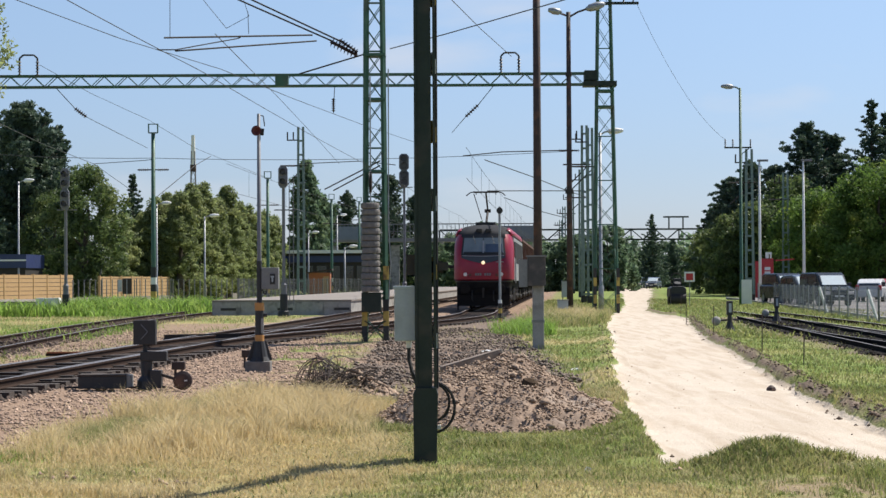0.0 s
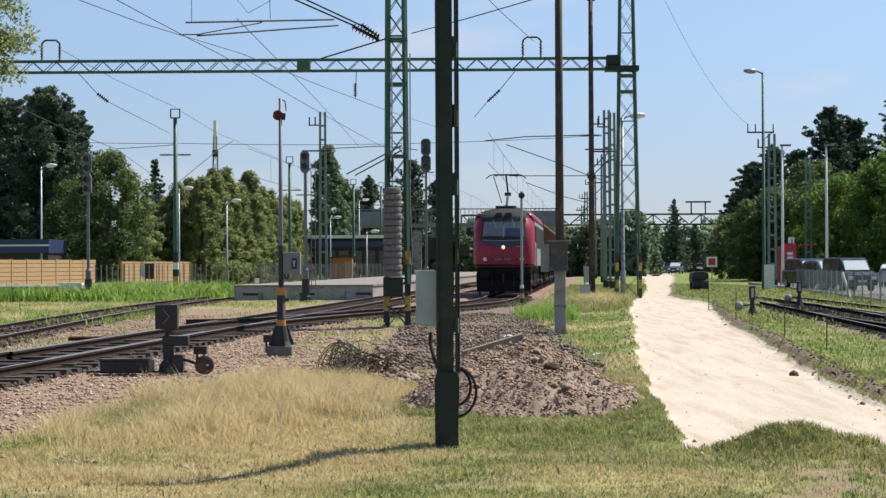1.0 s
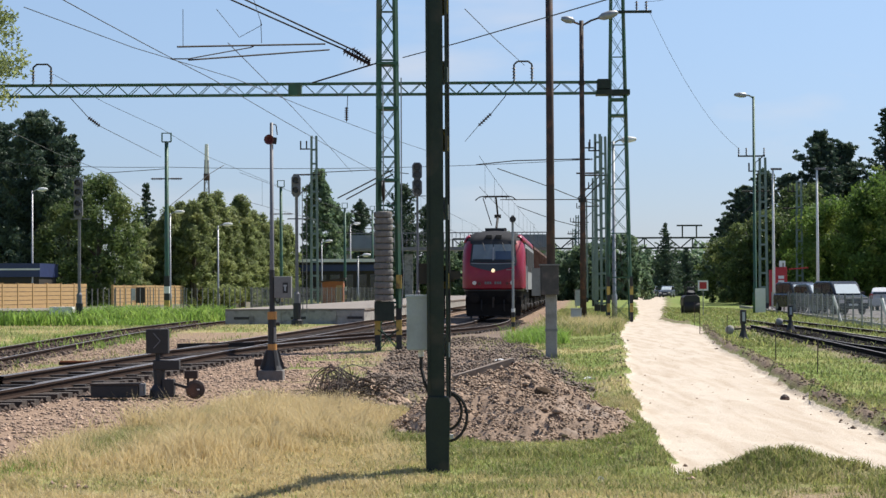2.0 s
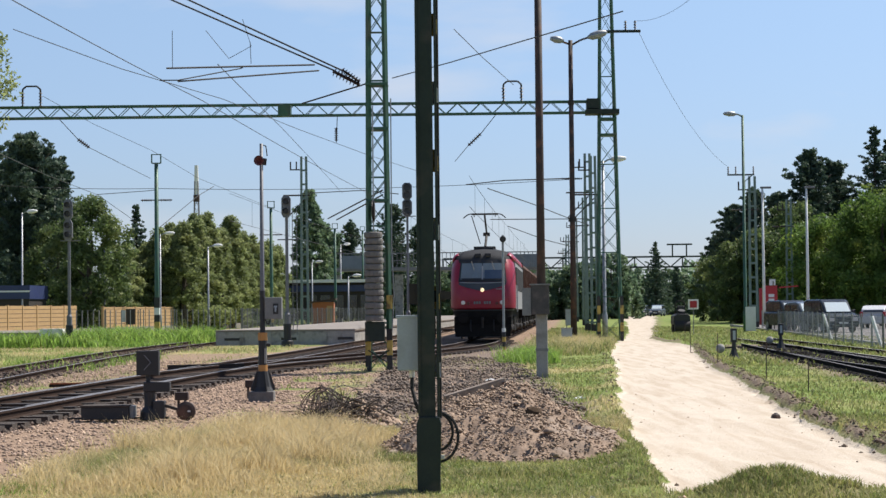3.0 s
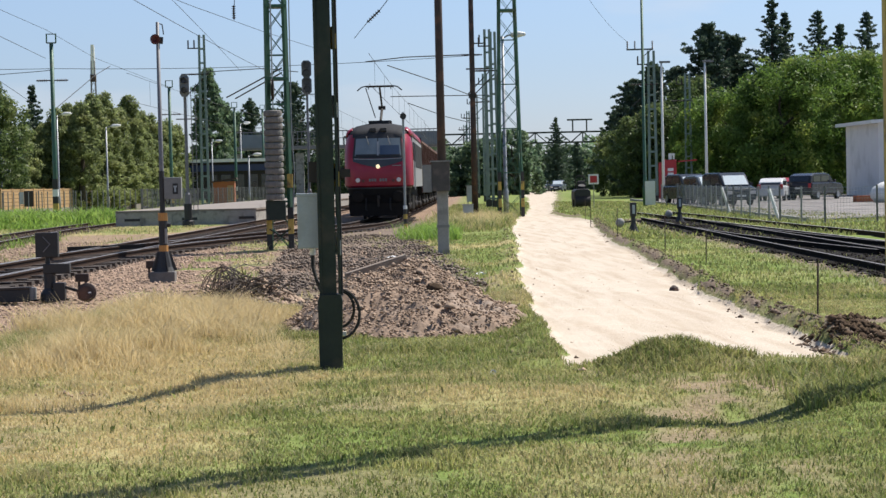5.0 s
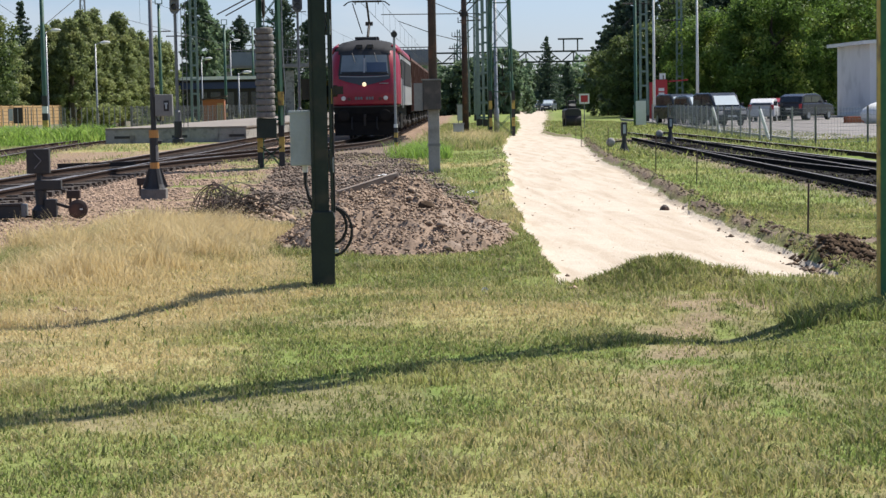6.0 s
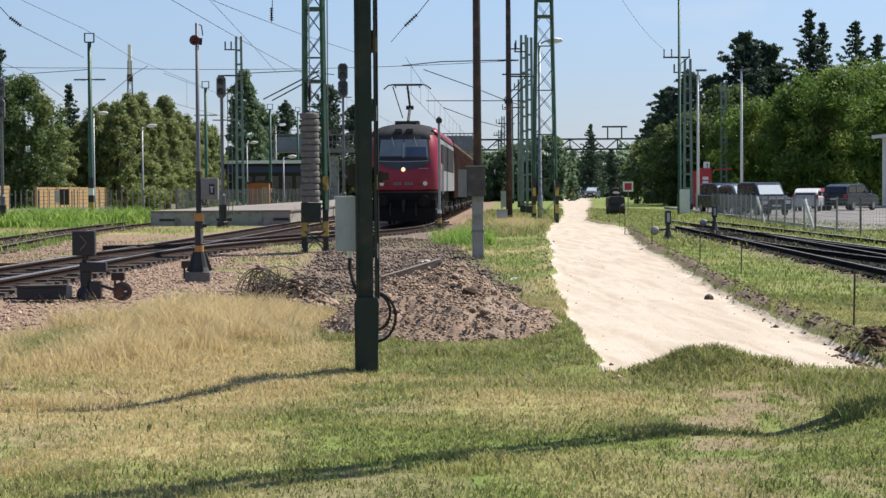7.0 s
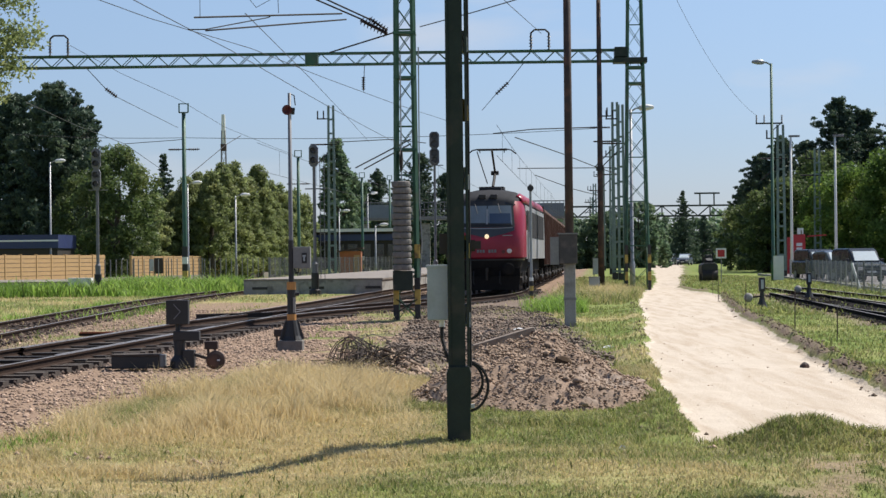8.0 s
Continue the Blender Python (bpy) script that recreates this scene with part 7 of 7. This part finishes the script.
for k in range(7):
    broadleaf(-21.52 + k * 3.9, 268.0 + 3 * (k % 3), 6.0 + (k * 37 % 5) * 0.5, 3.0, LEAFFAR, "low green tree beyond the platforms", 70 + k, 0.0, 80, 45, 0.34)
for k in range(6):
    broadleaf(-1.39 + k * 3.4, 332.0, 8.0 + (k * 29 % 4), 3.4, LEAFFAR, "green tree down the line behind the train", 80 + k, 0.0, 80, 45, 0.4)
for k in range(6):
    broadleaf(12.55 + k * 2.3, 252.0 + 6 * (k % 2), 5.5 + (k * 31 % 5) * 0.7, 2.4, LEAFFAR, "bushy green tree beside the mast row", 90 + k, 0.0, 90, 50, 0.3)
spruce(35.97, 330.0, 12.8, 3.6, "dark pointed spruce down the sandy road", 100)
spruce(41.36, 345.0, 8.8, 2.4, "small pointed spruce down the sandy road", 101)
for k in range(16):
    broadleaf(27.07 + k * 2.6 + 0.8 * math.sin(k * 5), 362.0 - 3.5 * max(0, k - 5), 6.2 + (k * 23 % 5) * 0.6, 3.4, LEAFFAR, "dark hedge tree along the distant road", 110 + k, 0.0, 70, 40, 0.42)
# right side
for k, (px, yy, h, r) in enumerate(((28.53, 190.0, 11.2, 3.3), (28.88, 180.0, 12.2, 3.2), (32.13, 185.0, 12.0, 3.2), (30.20, 215.0, 9.0, 2.6))):
    pine(px, yy, h, r, "dark pine at the edge of the wood", 140 + k, 110, 80, 0.1)
for k, (px, yy, h, r) in enumerate(((28.27, 200.0, 6.6, 2.8), (26.08, 172.0, 6.8, 2.6), (28.36, 172.0, 8.0, 2.8), (31.43, 175.0, 10.6, 3.0))):
    broadleaf(px, yy, h, r, LEAF, "olive green tree at the edge of the wood", 150 + k, 0.0, 110, 110, 0.15)
for k, (px, yy, h, r) in enumerate(((31.81, 165.0, 8.4, 3.4), (33.20, 160.0, 9.6, 4.0), (36.04, 158.0, 10.8, 4.2), (39.79, 160.0, 11.2, 4.4), (43.62, 162.0, 11.6, 4.4), (48.12, 166.0, 11.8, 4.4), (53.27, 170.0, 12.4, 4.6))):
    broadleaf(px, yy, h, r, LEAFBRIGHT, "broad bright green tree behind the car park", 160 + k, 0.0, 120, 210, 0.14)
for k in range(9):
    broadleaf(32.90 + k * 3.3, 176.0, 6.5, 3.0, LEAF, "shaded green tree inside the wood", 170 + k, 0.0, 70, 45, 0.32)
pine(35.13, 185.0, 16.2, 3.8, "dark pine standing above the broadleaf trees", 180, 100, 80, 0.3)
pine(38.31, 190.0, 15.4, 3.8, "dark pine crown above the broadleaf trees", 181, 100, 80, 0.3)
spruce(42.1, 188.0, 19.2, 6.0, "tall dark spruce above the wood", 182)
spruce(43.6, 189.0, 18.0, 5.4, "dark spruce beside the tallest one", 183)
spruce(47.2, 190.0, 18.2, 5.6, "dark pointed spruce above the green crowns", 184)
spruce(52.1, 190.0, 18.0, 6.0, "dark pointed spruce at the end of the wood", 185)
spruce(50.7, 195.0, 17.2, 5.4, "dark spruce behind the green crowns", 186)
broadleaf(-23.0, 85.0, 16.0, 3.1, LEAFHEDGE, "tall pale green tree at the edge of the yard", 190, 0.55, 130, 120, 0.11)


def far_wood():
    g = np.random.default_rng(5)
    cs, rs = [], []
    for k in range(900):
        x = -420 + 900 * g.random()
        if -8 < x < 44:
            continue
        cs.append((x, 420 + 60 * g.random(), 1 + 9 * g.random() ** 1.3))
        rs.append(2.2 + 1.5 * g.random())
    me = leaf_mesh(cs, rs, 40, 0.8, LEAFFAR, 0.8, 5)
    tagged(new("distant_wood", me), "distant dark green belt of woodland on the horizon", "woodland", kind="stuff")


far_wood()


# ---- earth heap, brush, stones, grass ----
def rock_lumps(n, place, size, seed):
    """Many rough five-cornered stones as one mesh. place(g, n) gives x, y, z."""
    g = np.random.default_rng(seed)
    x, y, z = place(g, n)
    base = np.array([[1, 0, 0], [-0.5, 0.87, 0], [-0.5, -0.87, 0], [0.2, 0.1, 0.9], [-0.1, 0, -0.6]])
    tri = np.array([[0, 1, 3], [1, 2, 3], [2, 0, 3], [1, 0, 4], [2, 1, 4], [0, 2, 4]])
    s = size * (0.4 + g.random(n) ** 2.2 * 1.6)
    a = g.random(n) * 6.28
    v = base[None] * (0.7 + 0.6 * g.random((n, 5, 3)))
    c, sn = np.cos(a)[:, None], np.sin(a)[:, None]
    v = np.stack([v[..., 0] * c - v[..., 1] * sn, v[..., 0] * sn + v[..., 1] * c, v[..., 2] * 0.75], -1) * s[:, None, None]
    v += np.stack([x, y, z], -1)[:, None]
    f = tri[None] + (np.arange(n) * 5)[:, None, None]
    return v.reshape(-1, 3), f.reshape(-1, 3)


def heap_height(x, y):
    """Height of the dug-earth heap over the ground."""
    a = np.hypot((x - 0.68) / 1.38, (y - 22.3) / 2.6)
    b = np.hypot((x + 0.15) / 0.75, (y - 21.6) / 1.2)
    h = 0.74 * np.clip(1 - a, 0, 1) ** 0.9 + 0.20 * np.clip(1 - b, 0, 1)
    n = 0.75 * (fbm(x * 2.2 + 5, y * 2.2) - 0.5) + 0.6 * (fbm(x * 1.1 + 25, y * 0.8) - 0.5)
    m = fbm(x * 8 + 1, y * 8) - 0.5
    return np.where(h > 0, h + n * 0.30 * np.clip(h * 4, 0, 1) + m * 0.14 + 0.04 * (fbm(x * 19 + 3, y * 15) - 0.5), -0.1)


def heap():
    xs, ys = np.arange(-1.1, 2.2, 0.035), np.arange(19.4, 25.4, 0.05)
    gx, gy = np.meshgrid(xs, ys)
    x, y = gx.ravel(), gy.ravel()
    z = heap_height(x, y)
    g0 = ground_data(x, y)[0]
    w, h = len(xs), len(ys)
    i = np.arange(w * h).reshape(h, w)
    q = np.stack([i[:-1, :-1], i[:-1, 1:], i[1:, 1:], i[1:, :-1]], -1).reshape(-1, 4)
    me = raw_mesh("earth_heap", np.stack([x, y, z + g0 - 0.012], 1), q, DIRT)
    t = thing("earth_heap", pose(0, 0, 0), "brown heap of dug earth and stones in the grass", "earth heap", kind="stuff")
    part("soil", me, None, t)

    def put(g, n):
        px, py = -0.75 + 2.7 * g.random(n), 19.7 + 5.0 * g.random(n)
        hz = heap_height(px, py)
        keep = hz > 0.0
        px, py, hz = px[keep], py[keep], hz[keep]
        k = n - len(px)
        px, py = np.append(px, 0.62 + 0.5 * g.normal(size=k)), np.append(py, 22.0 + 0.8 * g.normal(size=k))
        return px, py, np.maximum(heap_height(px, py), 0) + ground_data(px, py)[0] + 0.005
    v, f = rock_lumps(11000, put, 0.015, 3)
    part("clods", raw_mesh("clods", v, f, CLOD), None, t, "loose earth clods and stones")
    v, f = rock_lumps(360, put, 0.038, 4)
    part("boulders", raw_mesh("boulders", v, f, CLOD), None, t)
    # flatter spoil spread behind the heap
    def put2(g, n):
        py = 25.5 + 36 * g.random(n) ** 1.2
        px = -1.6 + 3.7 * g.random(n)
        heaped = np.clip(fbm(px * 1.1 + 60, py * 0.5) - 0.5, 0, 1)
        ok = g.random(n) < 0.35 + 4 * heaped
        px, py = px[ok], py[ok]
        px, py = np.resize(px, n), np.resize(py, n) + np.where(np.arange(n) < len(px), 0, 0.11)
        return px, py, ground_data(px, py)[0] + 0.012 + 0.5 * np.clip(fbm(px * 1.1 + 60, py * 0.5) - 0.5, 0, 1) * g.random(n)
    v, f = rock_lumps(12000, put2, 0.03, 8)
    tagged(new("spoil", raw_mesh("spoil", v, f, SPOILSTONE)), "dark scattered spoil and clods behind the heap", "rubble", kind="stuff")
    k = thing("concrete_beam", pose(0.37, 24.9, 0.50, 0, -13, 8), "weathered brown concrete sleeper lying across the heap", "beam")
    part("beam", Shape().prism([(-0.44, -0.10), (0.43, -0.12), (0.41, 0.11), (-0.41, 0.07)], -0.09, 0.09), OLDBEAM, k, bevel=0.012)
    part("bracket", Shape().bar((0.36, -0.1, 0.06), (0.43, -0.1, -0.08), 0.02, 0.03), RUST, k)
    o = thing("dark_clod", pose(0.92, 21.2, float(heap_height(np.array([0.92]), np.array([21.2]))[0]) + gz(0.92, 21.2)), "dark damp clod stuck in the heap", "clod")
    part("clod", Shape().lathe((0, 0, -0.10), [(0.09, 0), (0.105, 0.09), (0.085, 0.15), (0.03, 0.18)], 7, (0.3, -0.2, 1)), DAMPSOIL, o)


heap()


def brush_pile():
    g = np.random.default_rng(21)
    t = thing("brush_pile", pose(-1.45, 26.6, 0), "tangled pile of dead brown twigs and wire", "brush pile")
    s = Shape()
    for k in range(300):
        a, r = g.random() * 6.28, 0.46 * g.random() ** 0.6
        p = Vector((math.cos(a) * r, math.sin(a) * r * 1.1, 0.02 + 0.42 * (1 - r / 0.66) * g.random()))
        d = Vector((g.normal(), g.normal(), 0.35 * g.normal())).normalized() * (0.2 + 0.32 * g.random())
        q = p + d
        q.z = max(0.01, min(q.z, 0.58))
        m = (p + q) / 2 + Vector((0.04 * g.normal(), 0.04 * g.normal(), 0.06 * g.random()))
        s.path([p, m, q], 0.004 + 0.005 * g.random(), 4)
    part("twig_tangle", s, BRUSH, t)
    s = Shape()
    for k in range(16):
        r = 0.24 + 0.26 * g.random()
        cx, cy = -0.2 + 0.2 * g.normal(), 0.3 * g.normal()
        tilt = g.random() * 3.1
        s.path([(cx + r * math.cos(a) * math.cos(tilt), cy + r * math.cos(a) * math.sin(tilt), max(0.0, 0.08 + r * math.sin(a))) for a in np.linspace(-0.6, 3.8, 9)], 0.006, 4)
    for k in range(9):                                         # a crushed wire basket
        a = math.pi * k / 9
        s.path([(-0.30 + 0.33 * math.cos(b) * math.cos(a), 0.33 * math.cos(b) * math.sin(a), 0.04 + 0.46 * max(0.0, math.sin(b)) + 0.03 * math.sin(3 * a + b)) for b in np.linspace(0, math.pi, 11)], 0.0055, 4)
    for z, r in ((0.14, 0.32), (0.26, 0.28), (0.38, 0.20)):
        s.path([(-0.30 + r * math.cos(b), r * math.sin(b), z + 0.03 * math.sin(2 * b + z * 9)) for b in np.linspace(0, 6.283, 15)], 0.0055, 4)
    part("wire_tangle", s, RUST, t)

    def put(g2, n):
        a, r = g2.random(n) * 6.28, 0.68 * np.sqrt(g2.random(n))
        return np.cos(a) * r + 0.15, np.sin(a) * r, 0.40 * np.clip(1 - r / 0.68, 0, 1) * g2.random(n) + 0.01
    v, f = rock_lumps(900, put, 0.05, 6)
    part("loose_soil", raw_mesh("soil_clods", v, f, CLOD), None, t)


brush_pile()


def gravel_stones():
    def put(g, n):
        m = n * 8
        y = 16 + 47 * g.random(m) ** 1.4
        x = -11 + 13 * g.random(m)
        ok = g.random(m) < ground_data(x, y)[2] * 0.9
        x, y = x[ok][:n], y[ok][:n]
        k = n - len(x)
        x, y = np.append(x, -5 - g.random(k)), np.append(y, 30 + 10 * g.random(k))
        return x, y, ground_data(x, y)[0] + 0.004
    v, f = rock_lumps(36000, put, 0.025, 9)
    tagged(new("ballast_gravel", raw_mesh("ballast_gravel", v, f, STONE)), "reddish brown loose track gravel", "gravel", kind="stuff")

    def put2(g, n):
        k = np.array([0, 1, 3])[g.integers(0, 3, n)]
        y = 24 + 70 * g.random(n) ** 1.4
        y = np.where(k == 2, 18 + 54 * g.random(n), y)
        lb = -7.1 + SLOPE * (y - 34)
        la = lb + 5.05 * step(46.0, 77.0, y)
        lc = -10.6 - 0.05 * (y - 40) + 0.0011 * np.maximum(y - 55, 0) ** 2
        lr = 9.4 + 0.062 * (y - 30.5)
        x = np.where(k == 0, lb, np.where(k == 1, np.where(y < 47, lb, la), np.where(k == 2, lr, lc))) + np.where(k < 2, 1.75, 1.35) * (2 * g.random(n) - 1)
        return x, y, np.where(k < 2, -0.10, -0.01) + 0.035 * g.random(n)
    def put_dark(g, n):
        y = 18 + 54 * g.random(n) ** 1.2
        x = 9.4 + 0.062 * (y - 30.5) + 1.25 * (2 * g.random(n) - 1)
        return x, y, 0.005 + 0.03 * g.random(n)
    v, f = rock_lumps(7000, put_dark, 0.03, 14)
    tagged(new("siding_ballast", raw_mesh("siding_ballast", v, f, NEARBLACK)), "near-black crushed stone of the siding", "ballast", kind="stuff")

    def put_soil(g, n):
        k = g.random(n) < 0.82
        x = np.where(k, 4.80 + 0.15 * g.normal(size=n), 5.4 + 0.38 * g.normal(size=n))
        y = np.where(k, 18.1 + 0.42 * g.normal(size=n), 19.8 + 0.25 * g.normal(size=n))
        return x, y, ground_data(x, y)[0] + 0.01
    v, f = rock_lumps(800, put_soil, 0.032, 15)
    tagged(new("soil_lumps", raw_mesh("soil_lumps", v, f, DAMPSOIL)), "dark damp soil lumps at the path corner", "earth", kind="stuff")
    v, f = rock_lumps(20000, put2, 0.042, 10)
    tagged(new("track_ballast", raw_mesh("track_ballast", v, f, BALLAST)), "crushed stone ballast between the rails", "ballast", kind="stuff")

    def put3(g, n):
        y = 16.8 + 60 * g.random(n) ** 1.6
        side = g.integers(0, 9, n)
        x = np.where(side == 0, np.interp(y, PATH_Y, PATH_L) - 0.18, np.interp(y, PATH_Y, PATH_R) + 0.16) + 0.11 * g.normal(size=n)
        x, y = x + (fbm(x * 2 + 3, y * 0.9) - 0.5) * 0.5, y
        return x, y, ground_data(x, y)[0] + 0.005
    v, f = rock_lumps(3400, put3, 0.024, 12)
    tagged(new("path_edge_clods", raw_mesh("path_edge_clods", v, f, EDGESOIL)), "dug earth clods along the path edge", "earth", kind="stuff")

    def put4(g, n):
        y = 17 + 40 * g.random(n) ** 1.3
        l, r = np.interp(y, PATH_Y, PATH_L), np.interp(y, PATH_Y, PATH_R)
        x = l + (r - l) * g.random(n)
        return x, y, ground_data(x, y)[0] + 0.002
    v, f = rock_lumps(160, put4, 0.011, 13)
    tagged(new("path_pebbles", raw_mesh("path_pebbles", v, f, STONE)), "small pebbles on the pale sandy path", "pebbles", kind="stuff")
    b = thing("stone", pose(4.79, 28.1, gz(4.79, 28.1)), "single dark stone lying on the pale path", "stone")
    s = Shape().lathe((0, 0, -0.02), [(0.05, 0), (0.075, 0.03), (0.06, 0.07), (0.02, 0.10)], 8)
    part("stone_body", s, RUST, b)
    for x, y, w in ((1.2, 15.9, 0.05), (1.05, 42.0, 0.22), (2.35, 33.5, 0.15)):
        p = thing("litter", pose(x, y, gz(x, y) + 0.01, 4, 6, 30), "small crumpled scrap of white litter", "litter", "litter")
        part("scrap", Shape().prism([(-w, -0.02), (-w * 0.3, 0.03), (w * 0.5, 0.015), (w, -0.01), (w * 0.2, -0.02)], -w * 0.4, w * 0.4), PLASTIC, p)


gravel_stones()


def grass_material():
    m = leaf_mat("grass_blades", (0.215, 0.258, 0.072), (0.13, 0.172, 0.043), (0.33, 0.335, 0.115), 1.2, 0.4, 0.55)
    n, l = m.node_tree.nodes, m.node_tree.links
    b = n["Principled BSDF"]
    a, r, x = n.new("ShaderNodeAttribute"), n.new("ShaderNodeTexNoise"), n.new("ShaderNodeMix")
    a.attribute_name = "dry"
    x.data_type = "RGBA"
    x.inputs[7].default_value = (0.62, 0.50, 0.275, 1)
    src = b.inputs["Base Color"].links[0].from_socket
    l.new(a.outputs["Fac"], x.inputs[0])
    l.new(src, x.inputs[6])
    for i in (b.inputs["Base Color"], *[k.inputs["Color"] for k in n if k.bl_idname == "ShaderNodeBsdfTranslucent"]):
        l.new(x.outputs[2], i)
    return m


GRASS = grass_material()


FRESHGRASS = leaf_mat("fresh_grass_blades", (0.25, 0.38, 0.075), (0.16, 0.265, 0.05), (0.35, 0.46, 0.11), 1.2, 0.5, 0.45)


def grass(name, n, area, height, width, label, seed, power=1.0, tall=None, fresh=0.0, blades=None):
    """Bent blades, three triangles each, where the ground carries grass."""
    g = np.random.default_rng(seed)
    x0, x1, y0, y1 = area
    x, y = x0 + (x1 - x0) * g.random(n), y0 + (y1 - y0) * g.random(n) ** power
    field = (x > -0.31 * y - 0.6) & (x < 0.34 * y + 0.6)
    x, y = x[field], y[field]
    n = len(x)
    z, sand, gravel, earth, dry = ground_data(x, y)
    clump = fbm(x * 5.5 + 70, y * 5.5)
    ok = (g.random(n) > np.maximum(np.maximum(sand * 1.3, gravel * 1.02), earth * 0.97)) & (g.random(n) < step(0.25, 0.55, clump) + 0.25) & (np.abs(heap_height(x, y) + 0.1) < 0.11)
    x, y, z, dry, clump = x[ok], y[ok], z[ok], dry[ok], clump[ok]
    n = len(x)
    h = height * (0.45 + 0.9 * g.random(n)) * (0.6 + clump)
    if tall is not None:
        h = h * tall(x, y)
    a = g.random(n) * 6.28
    w = width * (0.6 + 0.8 * g.random(n))
    lean = h * (0.3 + 0.9 * g.random(n))
    b = g.random(n) * 6.28
    ux, uy = np.cos(a) * w, np.sin(a) * w
    lx, ly = np.cos(b) * lean, np.sin(b) * lean
    p0, p1 = np.stack([x - ux, y - uy, z - 0.01], 1), np.stack([x + ux, y + uy, z - 0.01], 1)
    mx, my, mz = x + lx * 0.32, y + ly * 0.32, z + h * 0.6
    p2, p3 = np.stack([mx - ux * 0.75, my - uy * 0.75, mz], 1), np.stack([mx + ux * 0.75, my + uy * 0.75, mz], 1)
    p4 = np.stack([x + lx, y + ly, z + h * (0.85 + 0.15 * g.random(n))], 1)
    v = np.stack([p0, p1, p2, p3, p4], 1).reshape(-1, 3)
    q = np.arange(n * 5).reshape(-1, 5)
    f = np.concatenate([q[:, [0, 1, 3]], q[:, [0, 3, 2]], q[:, [2, 3, 4]]])
    dv = np.clip(np.maximum(dry, 0.1) * (1 - fresh) + 0.9 * (1 - 0.75 * max(fresh, 0.0)) * (g.random(n) - 0.5), 0, 1)
    me = raw_mesh(name, v, f, blades or GRASS, dict(dry=np.repeat(dv, 5)))
    tagged(new(name, me), label, "grass", kind="stuff")


def straw_height(x, y):
    """Long straw at the gravel's edge, short turf elsewhere."""
    return (1 - 0.38 * step(16.0, 13.5, y)) * (1 - 0.45 * step(4.2, 4.8, x) * step(17.0, 18.5, y)) * (1.0 + 2.0 * step(-0.6, -1.8, x) * step(18.0, 20.0, y) * step(27.5, 24.0, y) + 1.3 * step(0.56, 0.72, fbm(x * 1.1 + 30, y * 1.1)))


grass("near_grass", 840000, (-6.2, 7.0, 6.6, 27.0), 0.037, 0.0040, "short sunlit grass, green mixed with dry straw", 41, 1.25, straw_height)
grass("path_side_grass", 60000, (0.6, 12.0, 24.0, 60.0), 0.055, 0.009, "green grass and weeds beside the sandy path", 42, 1.5, fresh=0.45)
grass("yard_weeds", 60000, (-22.0, 2.5, 26.0, 84.0), 0.10, 0.010, "patchy weeds and grass between the tracks", 43, 1.2)
grass("tall_yard_grass", 26000, (-30.0, -11.5, 86.0, 106.0), 0.5, 0.028, "tall fresh green grass along the far siding", 44, 1.0, lambda x, y: 0.35 + 0.9 * step(0.42, 0.62, fbm(x * 0.22 + 5, y * 0.22)), fresh=0.95, blades=FRESHGRASS)
grass("verge_grass", 36000, (6.0, 20.0, 50.0, 150.0), 0.10, 0.02, "mown green verge by the sidings", 45, 1.3, fresh=0.3)
grass("weed_clump", 4200, (1.4, 3.2, 54.0, 62.0), 0.34, 0.010, "bushy green weeds by the running line", 46, fresh=1.0, blades=FRESHGRASS)
grass("siding_weeds", 16000, (-13.6, -9.6, 38.0, 72.0), 0.13, 0.011, "bright green weeds along the far siding", 53, 1.0, lambda x, y: step(0.47, 0.62, fbm(x * 0.7 + 15, y * 0.3)) * 1.4 + 0.02, 0.9, FRESHGRASS)
grass("edge_sprouts", 26000, (-5.2, -1.2, 16.2, 25.0), 0.075, 0.004, "lime green sprouts along the gravel edge", 54, 1.0, lambda x, y: np.exp(-((x - np.interp(y, [15, 17.6, 24.5, 28], [-5.0, -4.1, -3.4, -2.2]) - 0.3) / 0.45) ** 2) + 0.05, 0.9, FRESHGRASS)
grass("dry_strip", 18000, (2.9, 6.8, 64.0, 110.0), 0.30, 0.012, "tall dry straw grass beside the train", 47)
grass("mast_grass", 12000, (2.6, 8.8, 62.0, 96.0), 0.15, 0.011, "rough grass round the masts", 48)


def straw_zone(x, y):
    """Ragged patches of long dead stalks between the turf and the gravel."""
    d = step(-0.3, -1.6, x) * step(16.6, 18.6, y) * step(27.5, 24.5, y) * step(0.40, 0.60, fbm(x * 0.8 + 12, y * 0.6 + 4))
    return 0.12 + d


grass("straw_stalks", 70000, (-5.0, -0.2, 16.0, 27.5), 0.27, 0.0040, "long pale dead straw stalks at the gravel edge", 49, 1.0, straw_zone, -9.0)
grass("sprouts", 6000, (-6.0, 4.0, 8.0, 19.0), 0.05, 0.006, "scattered taller green tufts in the turf", 50, 1.2, fresh=1.0)
grass("mound_grass", 9000, (2.1, 3.5, 15.6, 17.0), 0.055, 0.0045, "longer green grass on the hump before the path", 51, fresh=0.2)
grass("post_grass", 8000, (3.2, 5.0, 13.3, 15.8), 0.085, 0.005, "long green grass round the green mast", 52, fresh=0.5)


motions()
